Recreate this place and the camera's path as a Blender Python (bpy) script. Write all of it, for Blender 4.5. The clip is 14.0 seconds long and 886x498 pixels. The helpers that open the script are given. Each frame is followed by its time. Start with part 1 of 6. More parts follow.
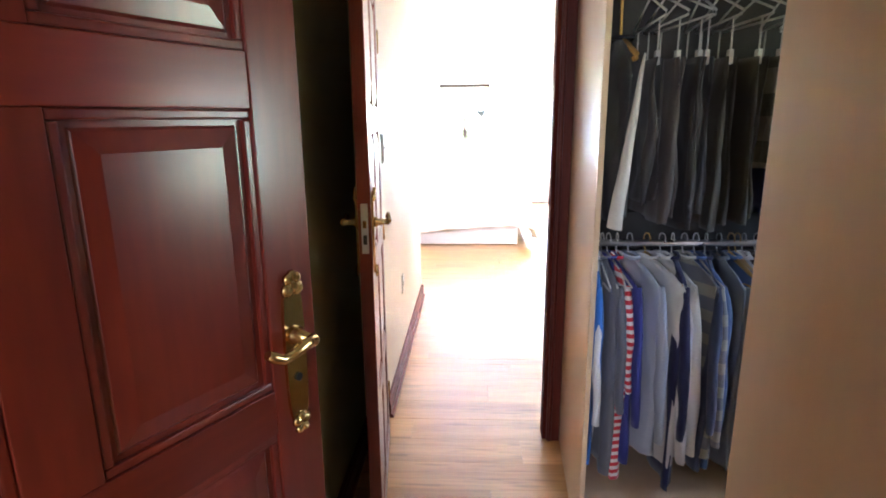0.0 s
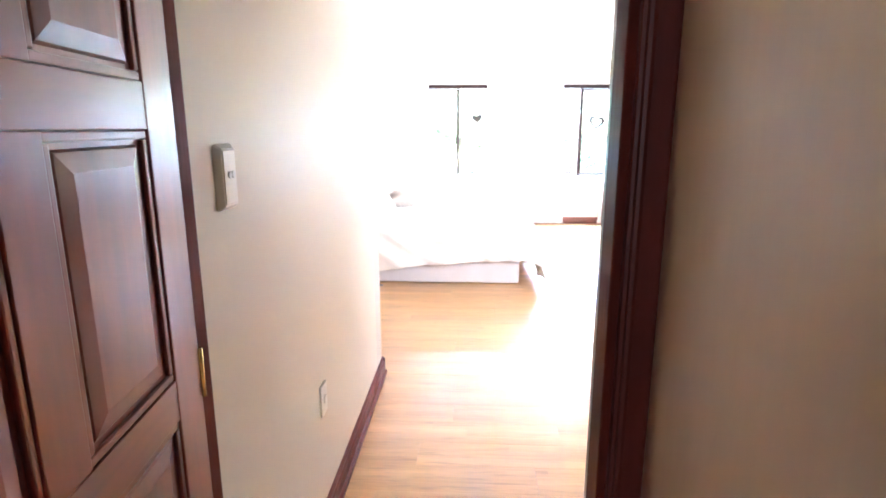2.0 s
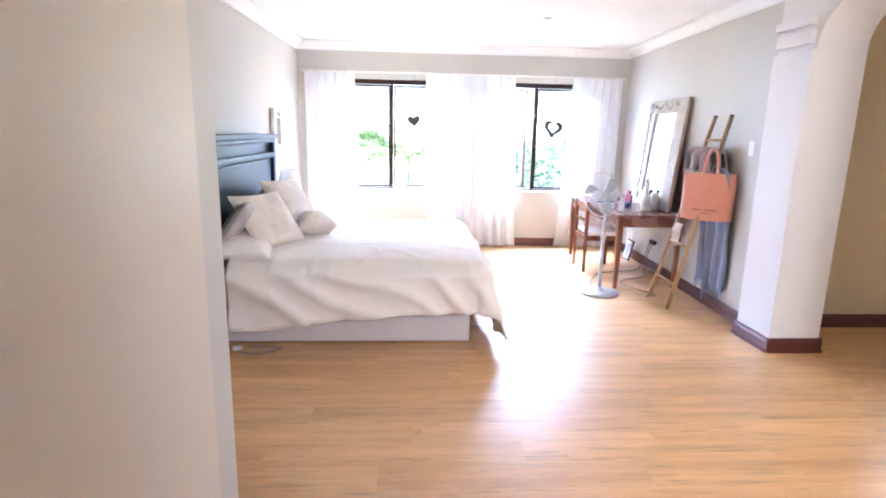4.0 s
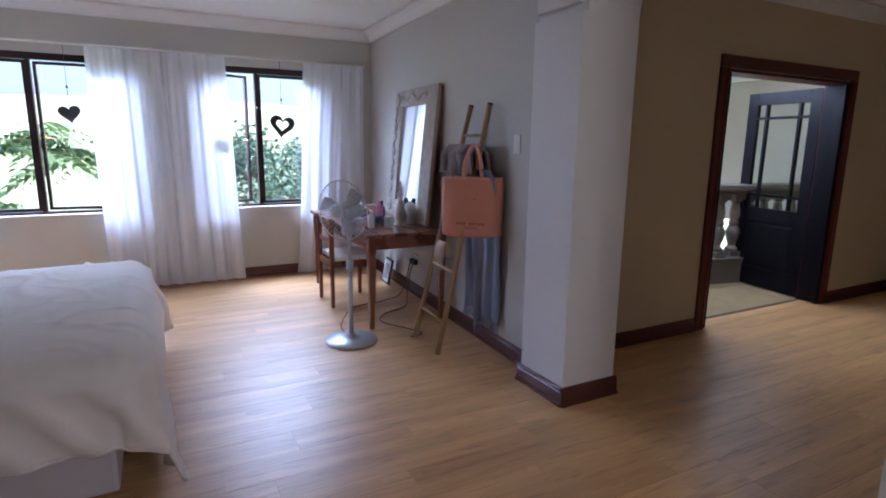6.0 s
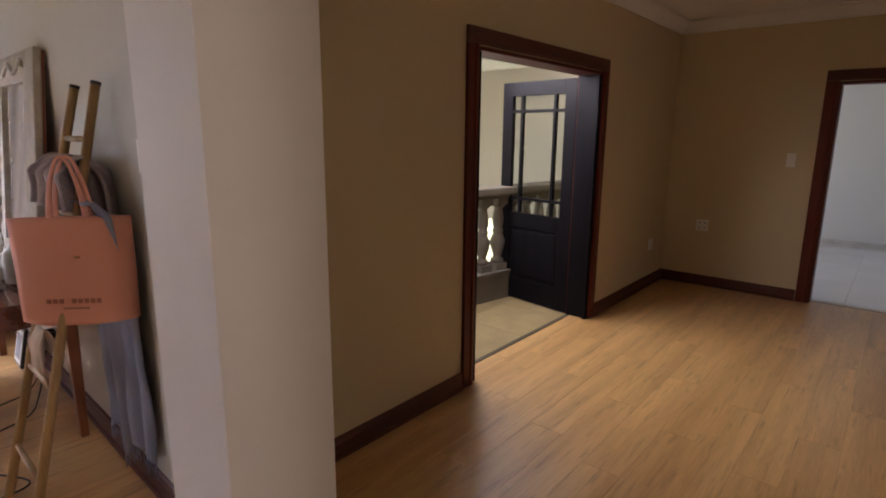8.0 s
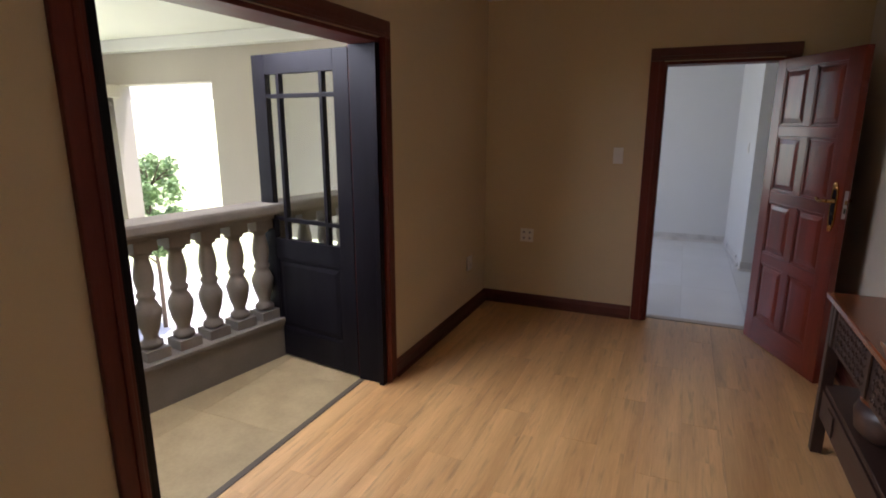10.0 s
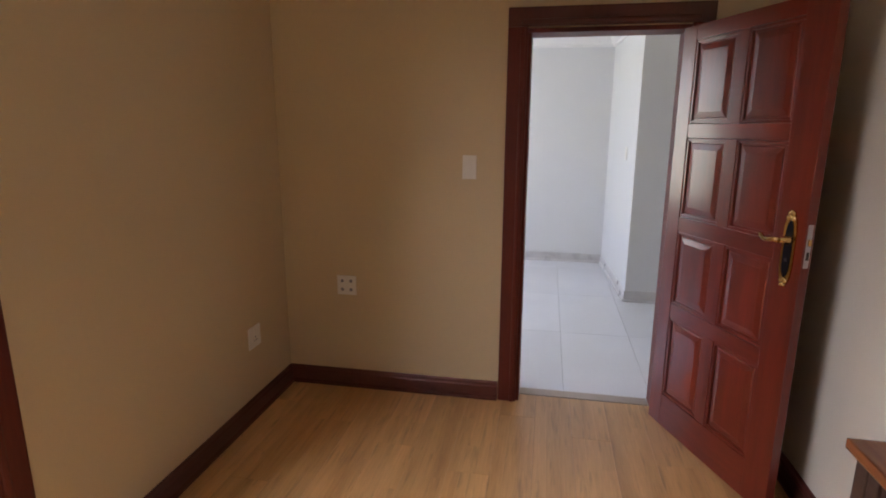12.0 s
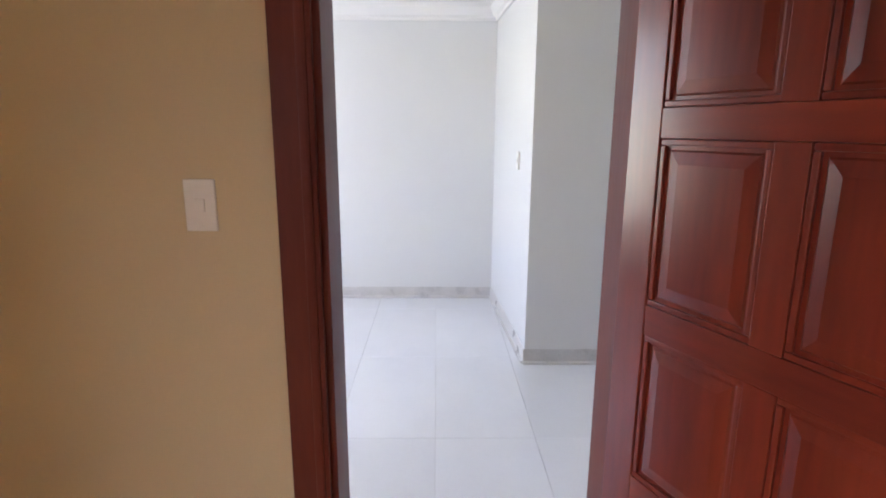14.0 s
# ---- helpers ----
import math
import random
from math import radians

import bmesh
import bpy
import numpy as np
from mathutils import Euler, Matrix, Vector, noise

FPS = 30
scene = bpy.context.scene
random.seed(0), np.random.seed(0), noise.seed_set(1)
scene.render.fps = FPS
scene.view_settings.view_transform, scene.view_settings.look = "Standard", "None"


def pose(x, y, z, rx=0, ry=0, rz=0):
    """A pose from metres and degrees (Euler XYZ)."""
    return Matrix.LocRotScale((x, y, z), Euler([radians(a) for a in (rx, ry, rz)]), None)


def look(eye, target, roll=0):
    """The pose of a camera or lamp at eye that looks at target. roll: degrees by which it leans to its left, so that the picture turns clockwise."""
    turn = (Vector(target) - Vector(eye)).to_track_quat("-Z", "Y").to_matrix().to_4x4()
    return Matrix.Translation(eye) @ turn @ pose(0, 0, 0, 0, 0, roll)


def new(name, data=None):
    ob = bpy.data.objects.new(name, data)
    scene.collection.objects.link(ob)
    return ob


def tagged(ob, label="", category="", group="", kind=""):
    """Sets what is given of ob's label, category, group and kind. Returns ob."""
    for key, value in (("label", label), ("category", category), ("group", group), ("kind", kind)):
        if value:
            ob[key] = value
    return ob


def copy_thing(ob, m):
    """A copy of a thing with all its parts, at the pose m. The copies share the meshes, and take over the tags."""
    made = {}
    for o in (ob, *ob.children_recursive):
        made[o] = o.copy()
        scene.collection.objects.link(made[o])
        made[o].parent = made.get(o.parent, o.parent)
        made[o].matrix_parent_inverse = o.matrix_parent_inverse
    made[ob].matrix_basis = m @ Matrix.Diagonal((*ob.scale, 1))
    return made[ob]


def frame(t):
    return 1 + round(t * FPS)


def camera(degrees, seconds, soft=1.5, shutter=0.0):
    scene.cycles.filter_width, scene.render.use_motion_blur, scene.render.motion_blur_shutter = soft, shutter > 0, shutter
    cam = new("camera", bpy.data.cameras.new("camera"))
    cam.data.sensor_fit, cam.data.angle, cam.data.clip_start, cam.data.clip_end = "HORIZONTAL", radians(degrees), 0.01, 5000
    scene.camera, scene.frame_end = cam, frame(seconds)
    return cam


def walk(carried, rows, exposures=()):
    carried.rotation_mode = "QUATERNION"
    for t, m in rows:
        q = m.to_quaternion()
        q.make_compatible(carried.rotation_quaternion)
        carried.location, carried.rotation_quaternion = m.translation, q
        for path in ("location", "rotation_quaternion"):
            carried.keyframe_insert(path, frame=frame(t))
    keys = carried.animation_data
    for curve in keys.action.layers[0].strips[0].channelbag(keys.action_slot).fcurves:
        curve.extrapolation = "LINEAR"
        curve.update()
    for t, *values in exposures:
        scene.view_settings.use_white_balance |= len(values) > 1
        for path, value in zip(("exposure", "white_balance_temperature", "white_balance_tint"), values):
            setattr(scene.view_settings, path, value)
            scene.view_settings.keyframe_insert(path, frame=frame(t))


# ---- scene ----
cam = camera(77.9, 14.0, soft=1.9)
PATH = [
    (0, (0.061, -3.028, 1.563), (-0.035, -1.084, 1.103), -0.5),
    (0.5, (0.112, -2.643, 1.548), (0.015, -0.697, 1.099), -0.6),
    (1, (0.155, -2.255, 1.539), (0.059, -0.308, 1.094), -0.8),
    (1.5, (0.163, -1.884, 1.54), (0.066, 0.065, 1.101), -0.5),
    (2, (0.178, -1.504, 1.533), (0.08, 0.446, 1.1), 0.0),
    (2.2, (0.179, -1.346, 1.534), (0.082, 0.605, 1.105), 0.0),
    (4.3, (0.234, 0.198, 1.52), (0.451, 2.143, 1.106), 0.8),
    (4.5, (0.306, 0.344, 1.56), (0.594, 2.278, 1.136), 0.4),
    (5, (0.43, 0.695, 1.509), (0.911, 2.594, 1.103), 0.6),
    (5.5, (0.607, 1.05, 1.486), (1.332, 2.872, 1.091), 0.8),
    (6, (0.897, 1.368, 1.456), (1.809, 3.107, 1.074), 0.7),
    (6.5, (1.189, 1.626, 1.454), (2.279, 3.26, 1.077), 0.4),
    (7, (1.512, 1.835, 1.465), (2.73, 3.375, 1.085), 0.1),
    (7.5, (1.836, 2.035, 1.504), (3.195, 3.449, 1.113), -0.0),
    (8, (2.148, 2.231, 1.543), (3.649, 3.485, 1.128), 0.5),
    (8.2, (2.273, 2.251, 1.547), (3.798, 3.475, 1.126), 0.3),
    (10.5, (4.034, 2.636, 1.58), (5.867, 3.305, 1.144), 0.2),
    (11, (4.426, 2.645, 1.530), (6.293, 3.228, 1.113), 0.3),
    (11.5, (4.838, 2.670, 1.531), (6.742, 3.113, 1.101), 0.3),
    (12, (5.257, 2.652, 1.530), (7.176, 3.014, 1.095), 0.3),
    (12.5, (5.636, 2.585, 1.508), (7.573, 2.850, 1.086), 0.0),
    (13, (6.061, 2.549, 1.509), (8.006, 2.723, 1.079), 0.1),
    (13.5, (6.450, 2.529, 1.503), (8.403, 2.593, 1.074), 0.1),
    (14, (6.854, 2.494, 1.503), (8.808, 2.472, 1.076), 0.3),
]
EXPOSURE = [(0, 5.2, 5200, 14), (1.0, 5.0, 5150, 14), (2.2, 4.65, 5100, 15), (3.2, 3.85, 5150, 16), (4.3, 3.35, 5250, 17), (5.0, 2.8, 5300, 18), (5.5, 1.8, 5100, 19), (6.0, 1.25, 5050, 20), (6.5, 0.85, 5100, 21), (7.0, 0.7, 5200, 22), (7.5, 1.05, 5900, 23), (8.2, 1.62, 6700, 24), (10.3, 1.8, 5900, 23), (11.0, 1.88, 6000, 23), (11.5, 2.35, 6200, 23), (13.0, 2.9, 6050, 23), (14.0, 3.15, 6050, 23)]
walk(cam, [(t, look(eye, target, roll)) for t, eye, target, roll in PATH], EXPOSURE)

# ==== knobs
SKY, EAST_W, HALL_W, WIN_W, LAND_W, SOUTH_W, DRESS_W, HALLN_W = 0.15, 5.4, 1.08, 225, 26, 12.0, 0.05, 16
# ==== world and lights
world = bpy.data.worlds.new("world")
scene.world = world
world.use_nodes = True
wn = world.node_tree.nodes
sky = wn.new("ShaderNodeTexSky")
sky.sky_type = 'NISHITA'
sky.sun_disc = False
sky.sun_elevation = radians(75)
sky.sun_rotation = radians(113)
sky.air_density, sky.dust_density = 1.2, 3.0
wn["Background"].inputs["Strength"].default_value = SKY
world.node_tree.links.new(sky.outputs["Color"], wn["Background"].inputs["Color"])

sun = new("sun", bpy.data.lights.new("sun", 'SUN'))
sun.data.energy, sun.data.angle, sun.data.color = 5.0, radians(3), (1.0, 0.95, 0.88)
sun.rotation_euler = (radians(15), 0, radians(67))


def daylight_fill(name, eye, target, sx, sy, watts, color):
    """An added area lamp that stands in for daylight; no such lamp is seen."""
    lamp = new(name, bpy.data.lights.new(name, 'AREA'))
    lamp.data.shape, lamp.data.size, lamp.data.size_y = 'RECTANGLE', sx, sy
    lamp.data.energy, lamp.data.color = watts, color
    lamp.matrix_world = look(eye, target)
    return lamp


# Added lamp out of view, brightening the tiled room as an unseen window would.
daylight_fill("east_room_fill", (9.9, 5.35, 1.5), (9.9, 2.0, 1.0), 1.8, 1.5, EAST_W, (0.87, 0.93, 1.0))
# Two added lamps outside, above the windows, standing in for the sky's light.
daylight_fill("window_daylight_1", (-0.02, 8.25, 3.0), (0.5, 4.6, 0.4), 1.7, 1.3, WIN_W * 1.2, (0.79, 0.88, 1.0))
daylight_fill("window_daylight_2", (1.92, 8.25, 3.0), (1.6, 4.6, 0.4), 1.4, 1.3, WIN_W, (0.79, 0.88, 1.0))
# Added fill lamp hidden over the landing; no opening stands there.
daylight_fill("landing_fill", (5.50, 4.90, 2.30), (6.7, 2.1, 0.35), 1.6, 0.8, LAND_W, (0.93, 0.97, 1.0))
# Added warm fill lamp between two walls, brightening bed side and floor.
daylight_fill("south_fill", (2.18, -0.25, 1.70), (0.0, 4.2, 0.4), 1.05, 0.95, SOUTH_W, (1.0, 0.90, 0.77))
# Added lamp out of view, standing in for bright sky and ground westward.
daylight_fill("west_fill", (-3.3, 11.2, 2.4), (2.6, 4.2, 1.3), 2.4, 2.0, 130, (0.68, 0.81, 1.0))
# Added lamp at the hall's open side, standing in for garden light.
daylight_fill("hall_garden_daylight", (5.6, 9.3, 0.6), (5.6, 5.0, 0.6), 3.4, 2.6, HALLN_W, (0.95, 0.98, 1.0))
# Added fill lamp at an unseen opening of the dressing room.
daylight_fill("dressing_fill", (2.00, -1.80, 1.475), (-0.6, -1.5, 1.3), 0.4, 0.55, DRESS_W, (1.0, 0.98, 0.95))
# Added fill lamp inside the closed hall, lighting door and wardrobe.
daylight_fill("hall_fill", (-0.55, -5.3, 1.6), (0.45, -2.2, 1.2), 0.42, 1.4, HALL_W, (1.0, 0.93, 0.85))


# ==== materials
def socket(node, *names):
    for n in names:
        if n in node.inputs:
            return node.inputs[n]


def material(name, base, dark=None, rough=0.5, scale=6.0, stretch=(1, 1, 1), fine=60.0, bump=0.05, metal=0.0,
             spread=0.5, per_object=0.0, coat=0.0, sheen=0.0, spec=0.5, rough_var=0.1, per_island=0.0):
    """A surface with two scales of variation in object space, fine relief and uneven gloss."""
    m = bpy.data.materials.new(name)
    m.use_nodes = True
    nt = m.node_tree
    n, l = nt.nodes, nt.links
    b = n["Principled BSDF"]
    dark = dark or tuple(c * 0.82 for c in base)
    tc, mp = n.new("ShaderNodeTexCoord"), n.new("ShaderNodeMapping")
    mp.inputs["Scale"].default_value = stretch
    l.new(tc.outputs["Object"], mp.inputs["Vector"])
    if per_object:
        oi, cx = n.new("ShaderNodeObjectInfo"), n.new("ShaderNodeCombineXYZ")
        for k, factor in ((0, 37.0), (1, 91.0), (2, 53.0)):
            ml = n.new("ShaderNodeMath")
            ml.operation = 'MULTIPLY'
            ml.inputs[1].default_value = factor
            l.new(oi.outputs["Random"], ml.inputs[0])
            l.new(ml.outputs[0], cx.inputs[k])
        l.new(cx.outputs[0], mp.inputs["Location"])
    n1, n2 = n.new("ShaderNodeTexNoise"), n.new("ShaderNodeTexNoise")
    n1.inputs["Scale"].default_value, n1.inputs["Detail"].default_value = scale, 4
    n2.inputs["Scale"].default_value, n2.inputs["Detail"].default_value = fine, 3
    l.new(mp.outputs["Vector"], n1.inputs["Vector"])
    l.new(mp.outputs["Vector"], n2.inputs["Vector"])
    mixf = n.new("ShaderNodeMath")
    mixf.operation = 'MULTIPLY_ADD'
    l.new(n2.outputs["Fac"], mixf.inputs[0])
    mixf.inputs[1].default_value = 0.4
    l.new(n1.outputs["Fac"], mixf.inputs[2])
    ramp = n.new("ShaderNodeMapRange")
    ramp.inputs["From Min"].default_value, ramp.inputs["From Max"].default_value = 0.7 - spread * 0.5, 0.7 + spread * 0.5
    l.new(mixf.outputs[0], ramp.inputs["Value"])
    mix = n.new("ShaderNodeMix")
    mix.data_type = 'RGBA'
    mix.inputs["A"].default_value, mix.inputs["B"].default_value = (*dark, 1), (*base, 1)
    l.new(ramp.outputs["Result"], mix.inputs["Factor"])
    col = mix.outputs["Result"]
    if per_object or per_island:
        hs = n.new("ShaderNodeHueSaturation")
        vr = n.new("ShaderNodeMapRange")
        if per_object:
            src = n.new("ShaderNodeObjectInfo").outputs["Random"]
        else:
            src = n.new("ShaderNodeNewGeometry").outputs["Random Per Island"]
        amount = per_object or per_island
        vr.inputs["To Min"].default_value, vr.inputs["To Max"].default_value = 1 - amount, 1 + amount
        l.new(src, vr.inputs["Value"])
        l.new(vr.outputs["Result"], hs.inputs["Value"])
        l.new(col, hs.inputs["Color"])
        col = hs.outputs["Color"]
    l.new(col, b.inputs["Base Color"])
    rr = n.new("ShaderNodeMapRange")
    rr.inputs["To Min"].default_value, rr.inputs["To Max"].default_value = max(0.02, rough - rough_var), min(1, rough + rough_var)
    l.new(n1.outputs["Fac"], rr.inputs["Value"])
    l.new(rr.outputs["Result"], b.inputs["Roughness"])
    b.inputs["Metallic"].default_value = metal
    b.inputs["Specular IOR Level"].default_value = spec
    if coat:
        b.inputs["Coat Weight"].default_value, b.inputs["Coat Roughness"].default_value = coat, 0.5 * rough + (0.18 if rough > 0.38 else 0.0)
    if sheen:
        b.inputs["Sheen Weight"].default_value = sheen
    if bump:
        bp = n.new("ShaderNodeBump")
        bp.inputs["Strength"].default_value, bp.inputs["Distance"].default_value = bump, 0.01
        l.new(n2.outputs["Fac"], bp.inputs["Height"])
        l.new(bp.outputs["Normal"], b.inputs["Normal"])
    return m


def wood_material(name, base, dark, rough, axis='X', grain=9.0, coat=0.0, per_object=0.0, bump=0.06, spread=0.42, rough_var=0.1):
    s = {'X': (0.12, 1, 1), 'Y': (1, 0.12, 1), 'Z': (1, 1, 0.12)}[axis]
    return material(name, base, dark, rough, grain, s, grain * 9, bump, spread=spread, coat=coat, per_object=per_object, rough_var=rough_var)


def plank_material(name, strip=0.0633, length=0.95):
    """Laminate board printed as three rows of short oak strips, each of its own tone, with streaked grain."""
    m = material(name, (0.76, 0.455, 0.185), (0.47, 0.24, 0.083), 0.40, 9.5, (0.07, 1, 1), 110, 0.0, spec=0.6, coat=0.65, spread=0.55, per_object=0.05)
    n, l = m.node_tree.nodes, m.node_tree.links
    bsdf = n["Principled BSDF"]

    def calc(op, a, b):
        k = n.new("ShaderNodeMath")
        k.operation = op
        for i, v in enumerate((a, b)):
            if isinstance(v, (int, float)):
                k.inputs[i].default_value = v
            else:
                l.new(v, k.inputs[i])
        return k.outputs[0]

    tc, sp = n.new("ShaderNodeTexCoord"), n.new("ShaderNodeSeparateXYZ")
    l.new(tc.outputs["Object"], sp.inputs[0])
    seed = calc('MULTIPLY', n.new("ShaderNodeObjectInfo").outputs["Random"], 97.0)
    across = calc('DIVIDE', sp.outputs["Y"], strip)
    row = calc('ADD', calc('FLOOR', across, 0), seed)
    shift = n.new("ShaderNodeTexWhiteNoise")
    shift.noise_dimensions = '1D'
    l.new(row, shift.inputs["W"])
    along = calc('ADD', calc('DIVIDE', sp.outputs["X"], length), calc('MULTIPLY', shift.outputs["Value"], 7.0))
    cell = n.new("ShaderNodeTexWhiteNoise")
    cell.noise_dimensions = '1D'
    l.new(calc('ADD', calc('MULTIPLY', row, 13.7), calc('FLOOR', along, 0)), cell.inputs["W"])
    tone = n.new("ShaderNodeMapRange")
    tone.inputs["To Min"].default_value, tone.inputs["To Max"].default_value = 0.94, 1.05
    l.new(cell.outputs["Value"], tone.inputs["Value"])
    # dark mineral streaks along the grain
    mp, st = n.new("ShaderNodeMapping"), n.new("ShaderNodeTexNoise")
    mp.inputs["Scale"].default_value = (0.11, 1, 1)
    st.inputs["Scale"].default_value, st.inputs["Detail"].default_value = 34.0, 5
    off = n.new("ShaderNodeCombineXYZ")
    l.new(calc('MULTIPLY', cell.outputs["Value"], 53.0), off.inputs[2])
    l.new(off.outputs[0], mp.inputs["Location"])
    l.new(tc.outputs["Object"], mp.inputs["Vector"])
    l.new(mp.outputs["Vector"], st.inputs["Vector"])
    dark = n.new("ShaderNodeMapRange")
    dark.inputs["From Min"].default_value, dark.inputs["From Max"].default_value = 0.56, 0.74
    dark.inputs["To Min"].default_value, dark.inputs["To Max"].default_value = 1.0, 0.66
    l.new(st.outputs["Fac"], dark.inputs["Value"])
    hs = n.new("ShaderNodeHueSaturation")
    src = bsdf.inputs["Base Color"].links[0].from_socket
    l.new(src, hs.inputs["Color"])
    l.new(calc('MULTIPLY', tone.outputs["Result"], dark.outputs["Result"]), hs.inputs["Value"])
    l.new(hs.outputs["Color"], bsdf.inputs["Base Color"])
    # a fine groove along each strip
    edge = calc('ABSOLUTE', calc('SUBTRACT', calc('FRACT', across, 0), 0.5), 0)
    groove = n.new("ShaderNodeMapRange")
    groove.inputs["From Min"].default_value, groove.inputs["From Max"].default_value = 0.44, 0.5
    groove.inputs["To Min"].default_value, groove.inputs["To Max"].default_value = 1.0, 0.0
    l.new(edge, groove.inputs["Value"])
    bp = n.new("ShaderNodeBump")
    bp.inputs["Strength"].default_value, bp.inputs["Distance"].default_value = 0.7, 0.0012
    l.new(calc('ADD', groove.outputs["Result"], calc('MULTIPLY', st.outputs["Fac"], 0.35)), bp.inputs["Height"])
    l.new(bp.outputs["Normal"], bsdf.inputs["Normal"])
    return m


def sheer_material(name, base, clear):
    m = bpy.data.materials.new(name)
    m.use_nodes = True
    n, l = m.node_tree.nodes, m.node_tree.links
    out = n["Material Output"]
    n.remove(n["Principled BSDF"])
    dif, tra, see = n.new("ShaderNodeBsdfDiffuse"), n.new("ShaderNodeBsdfTranslucent"), n.new("ShaderNodeBsdfTransparent")
    a, c = n.new("ShaderNodeMixShader"), n.new("ShaderNodeMixShader")
    tc, w = n.new("ShaderNodeTexCoord"), n.new("ShaderNodeTexNoise")
    w.inputs["Scale"].default_value = 220
    l.new(tc.outputs["Object"], w.inputs["Vector"])
    mr = n.new("ShaderNodeMapRange")
    mr.inputs["To Min"].default_value, mr.inputs["To Max"].default_value = clear * 0.5, clear * 1.5
    l.new(w.outputs["Fac"], mr.inputs["Value"])
    for s in (dif, tra):
        s.inputs["Color"].default_value = (*base, 1)
    a.inputs[0].default_value = 0.30
    l.new(dif.outputs[0], a.inputs[1])
    l.new(tra.outputs[0], a.inputs[2])
    l.new(mr.outputs["Result"], c.inputs[0])
    l.new(a.outputs[0], c.inputs[1])
    l.new(see.outputs[0], c.inputs[2])
    l.new(c.outputs[0], out.inputs["Surface"])
    return m


def glass_material(name, tint=(1, 1, 1), gloss_ior=1.5):
    m = bpy.data.materials.new(name)
    m.use_nodes = True
    n, l = m.node_tree.nodes, m.node_tree.links
    n.remove(n["Principled BSDF"])
    gl, tr, mx, fr = n.new("ShaderNodeBsdfGlossy"), n.new("ShaderNodeBsdfTransparent"), n.new("ShaderNodeMixShader"), n.new("ShaderNodeMath")
    lw, pw = n.new("ShaderNodeLayerWeight"), n.new("ShaderNodeMath")
    pw.operation, fr.operation = 'POWER', 'MULTIPLY_ADD'
    pw.inputs[1].default_value = 4.5
    least = ((gloss_ior - 1) / (gloss_ior + 1)) ** 2
    fr.inputs[1].default_value, fr.inputs[2].default_value = 1 - least, least
    l.new(lw.outputs["Facing"], pw.inputs[0])
    l.new(pw.outputs[0], fr.inputs[0])
    gl.inputs["Roughness"].default_value = 0.02
    tr.inputs["Color"].default_value = (*tint, 1)
    l.new(fr.outputs[0], mx.inputs[0])
    l.new(tr.outputs[0], mx.inputs[1])
    l.new(gl.outputs[0], mx.inputs[2])
    l.new(mx.outputs[0], n["Material Output"].inputs["Surface"])
    return m


PAINT = material("beige_wall_paint", (0.62, 0.505, 0.315), (0.59, 0.475, 0.29), 0.62, 1.3, fine=160, bump=0.03, spec=0.35)
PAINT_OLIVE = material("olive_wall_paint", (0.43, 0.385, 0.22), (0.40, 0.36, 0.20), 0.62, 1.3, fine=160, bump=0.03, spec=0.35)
PAINT_BED = material("pale_grey_wall_paint", (0.55, 0.53, 0.485), (0.52, 0.50, 0.455), 0.6, 1.3, fine=160, bump=0.03, spec=0.35)
PAINT_PALE = material("off_white_plaster_paint", (0.71, 0.675, 0.65), (0.68, 0.645, 0.62), 0.6, 1.5, fine=140, bump=0.03, spec=0.35)
PAINT_CORR = material("cream_wall_paint", (0.64, 0.575, 0.485), (0.61, 0.545, 0.455), 0.45, 1.3, fine=160, bump=0.03, spec=0.4)
PAINT_EAST = material("cool_white_wall_paint", (0.70, 0.70, 0.69), (0.67, 0.67, 0.66), 0.6, 1.3, fine=140, bump=0.03)
CEIL = material("white_ceiling_paint", (0.80, 0.79, 0.77), (0.77, 0.76, 0.74), 0.8, 2.0, fine=90, bump=0.03)
PLANK = plank_material("oak_laminate_plank")
SUBFLOOR = material("dark_underlay", (0.10, 0.06, 0.03), rough=0.8)
MAHOG = material("mahogany_stain", (0.135, 0.026, 0.016), (0.085, 0.016, 0.011), 0.44, 8.0, (1, 1, 0.12), 72, 0.06, spread=0.42, spec=0.25)
MAHOG_DULL = material("mahogany_stain_lining", (0.125, 0.024, 0.016), (0.08, 0.015, 0.011), 0.5, 8.0, (1, 1, 0.12), 72, 0.06, spread=0.42, spec=0.05)
MAHOG_H = wood_material("mahogany_stain_lengthwise", (0.115, 0.028, 0.018), (0.075, 0.018, 0.013), 0.36, 'X', 5.0, coat=0.0)
REDDOOR = wood_material("red_mahogany_varnish", (0.232, 0.031, 0.0135), (0.072, 0.009, 0.007), 0.30, 'Z', 5.5, coat=0.14, bump=0.012, spread=0.62, rough_var=0.03)
# Ebony stain, its colour set darker to hold the lining's shade.
EBONY = material("ebony_stain_shaded", (0.010, 0.009, 0.012), (0.006, 0.005, 0.007), 0.42, 8.0, (1, 1, 0.12), 72, 0.06, spread=0.42, spec=0.10)
BRASS = material("polished_brass", (0.72, 0.50, 0.20), (0.50, 0.33, 0.12), 0.22, 12, metal=1.0, bump=0.02)
STEEL = material("brushed_steel", (0.62, 0.62, 0.64), (0.50, 0.50, 0.52), 0.3, 14, metal=1.0, bump=0.02)
WHITEPL = material("white_plastic", (0.78, 0.76, 0.71), (0.74, 0.72, 0.67), 0.35, 5, bump=0.01)
MELAMINE = material("cream_melamine_board", (0.72, 0.54, 0.36), (0.66, 0.48, 0.31), 0.35, 2.0, (1, 1, 0.2), 40, 0.02, spec=0.4)
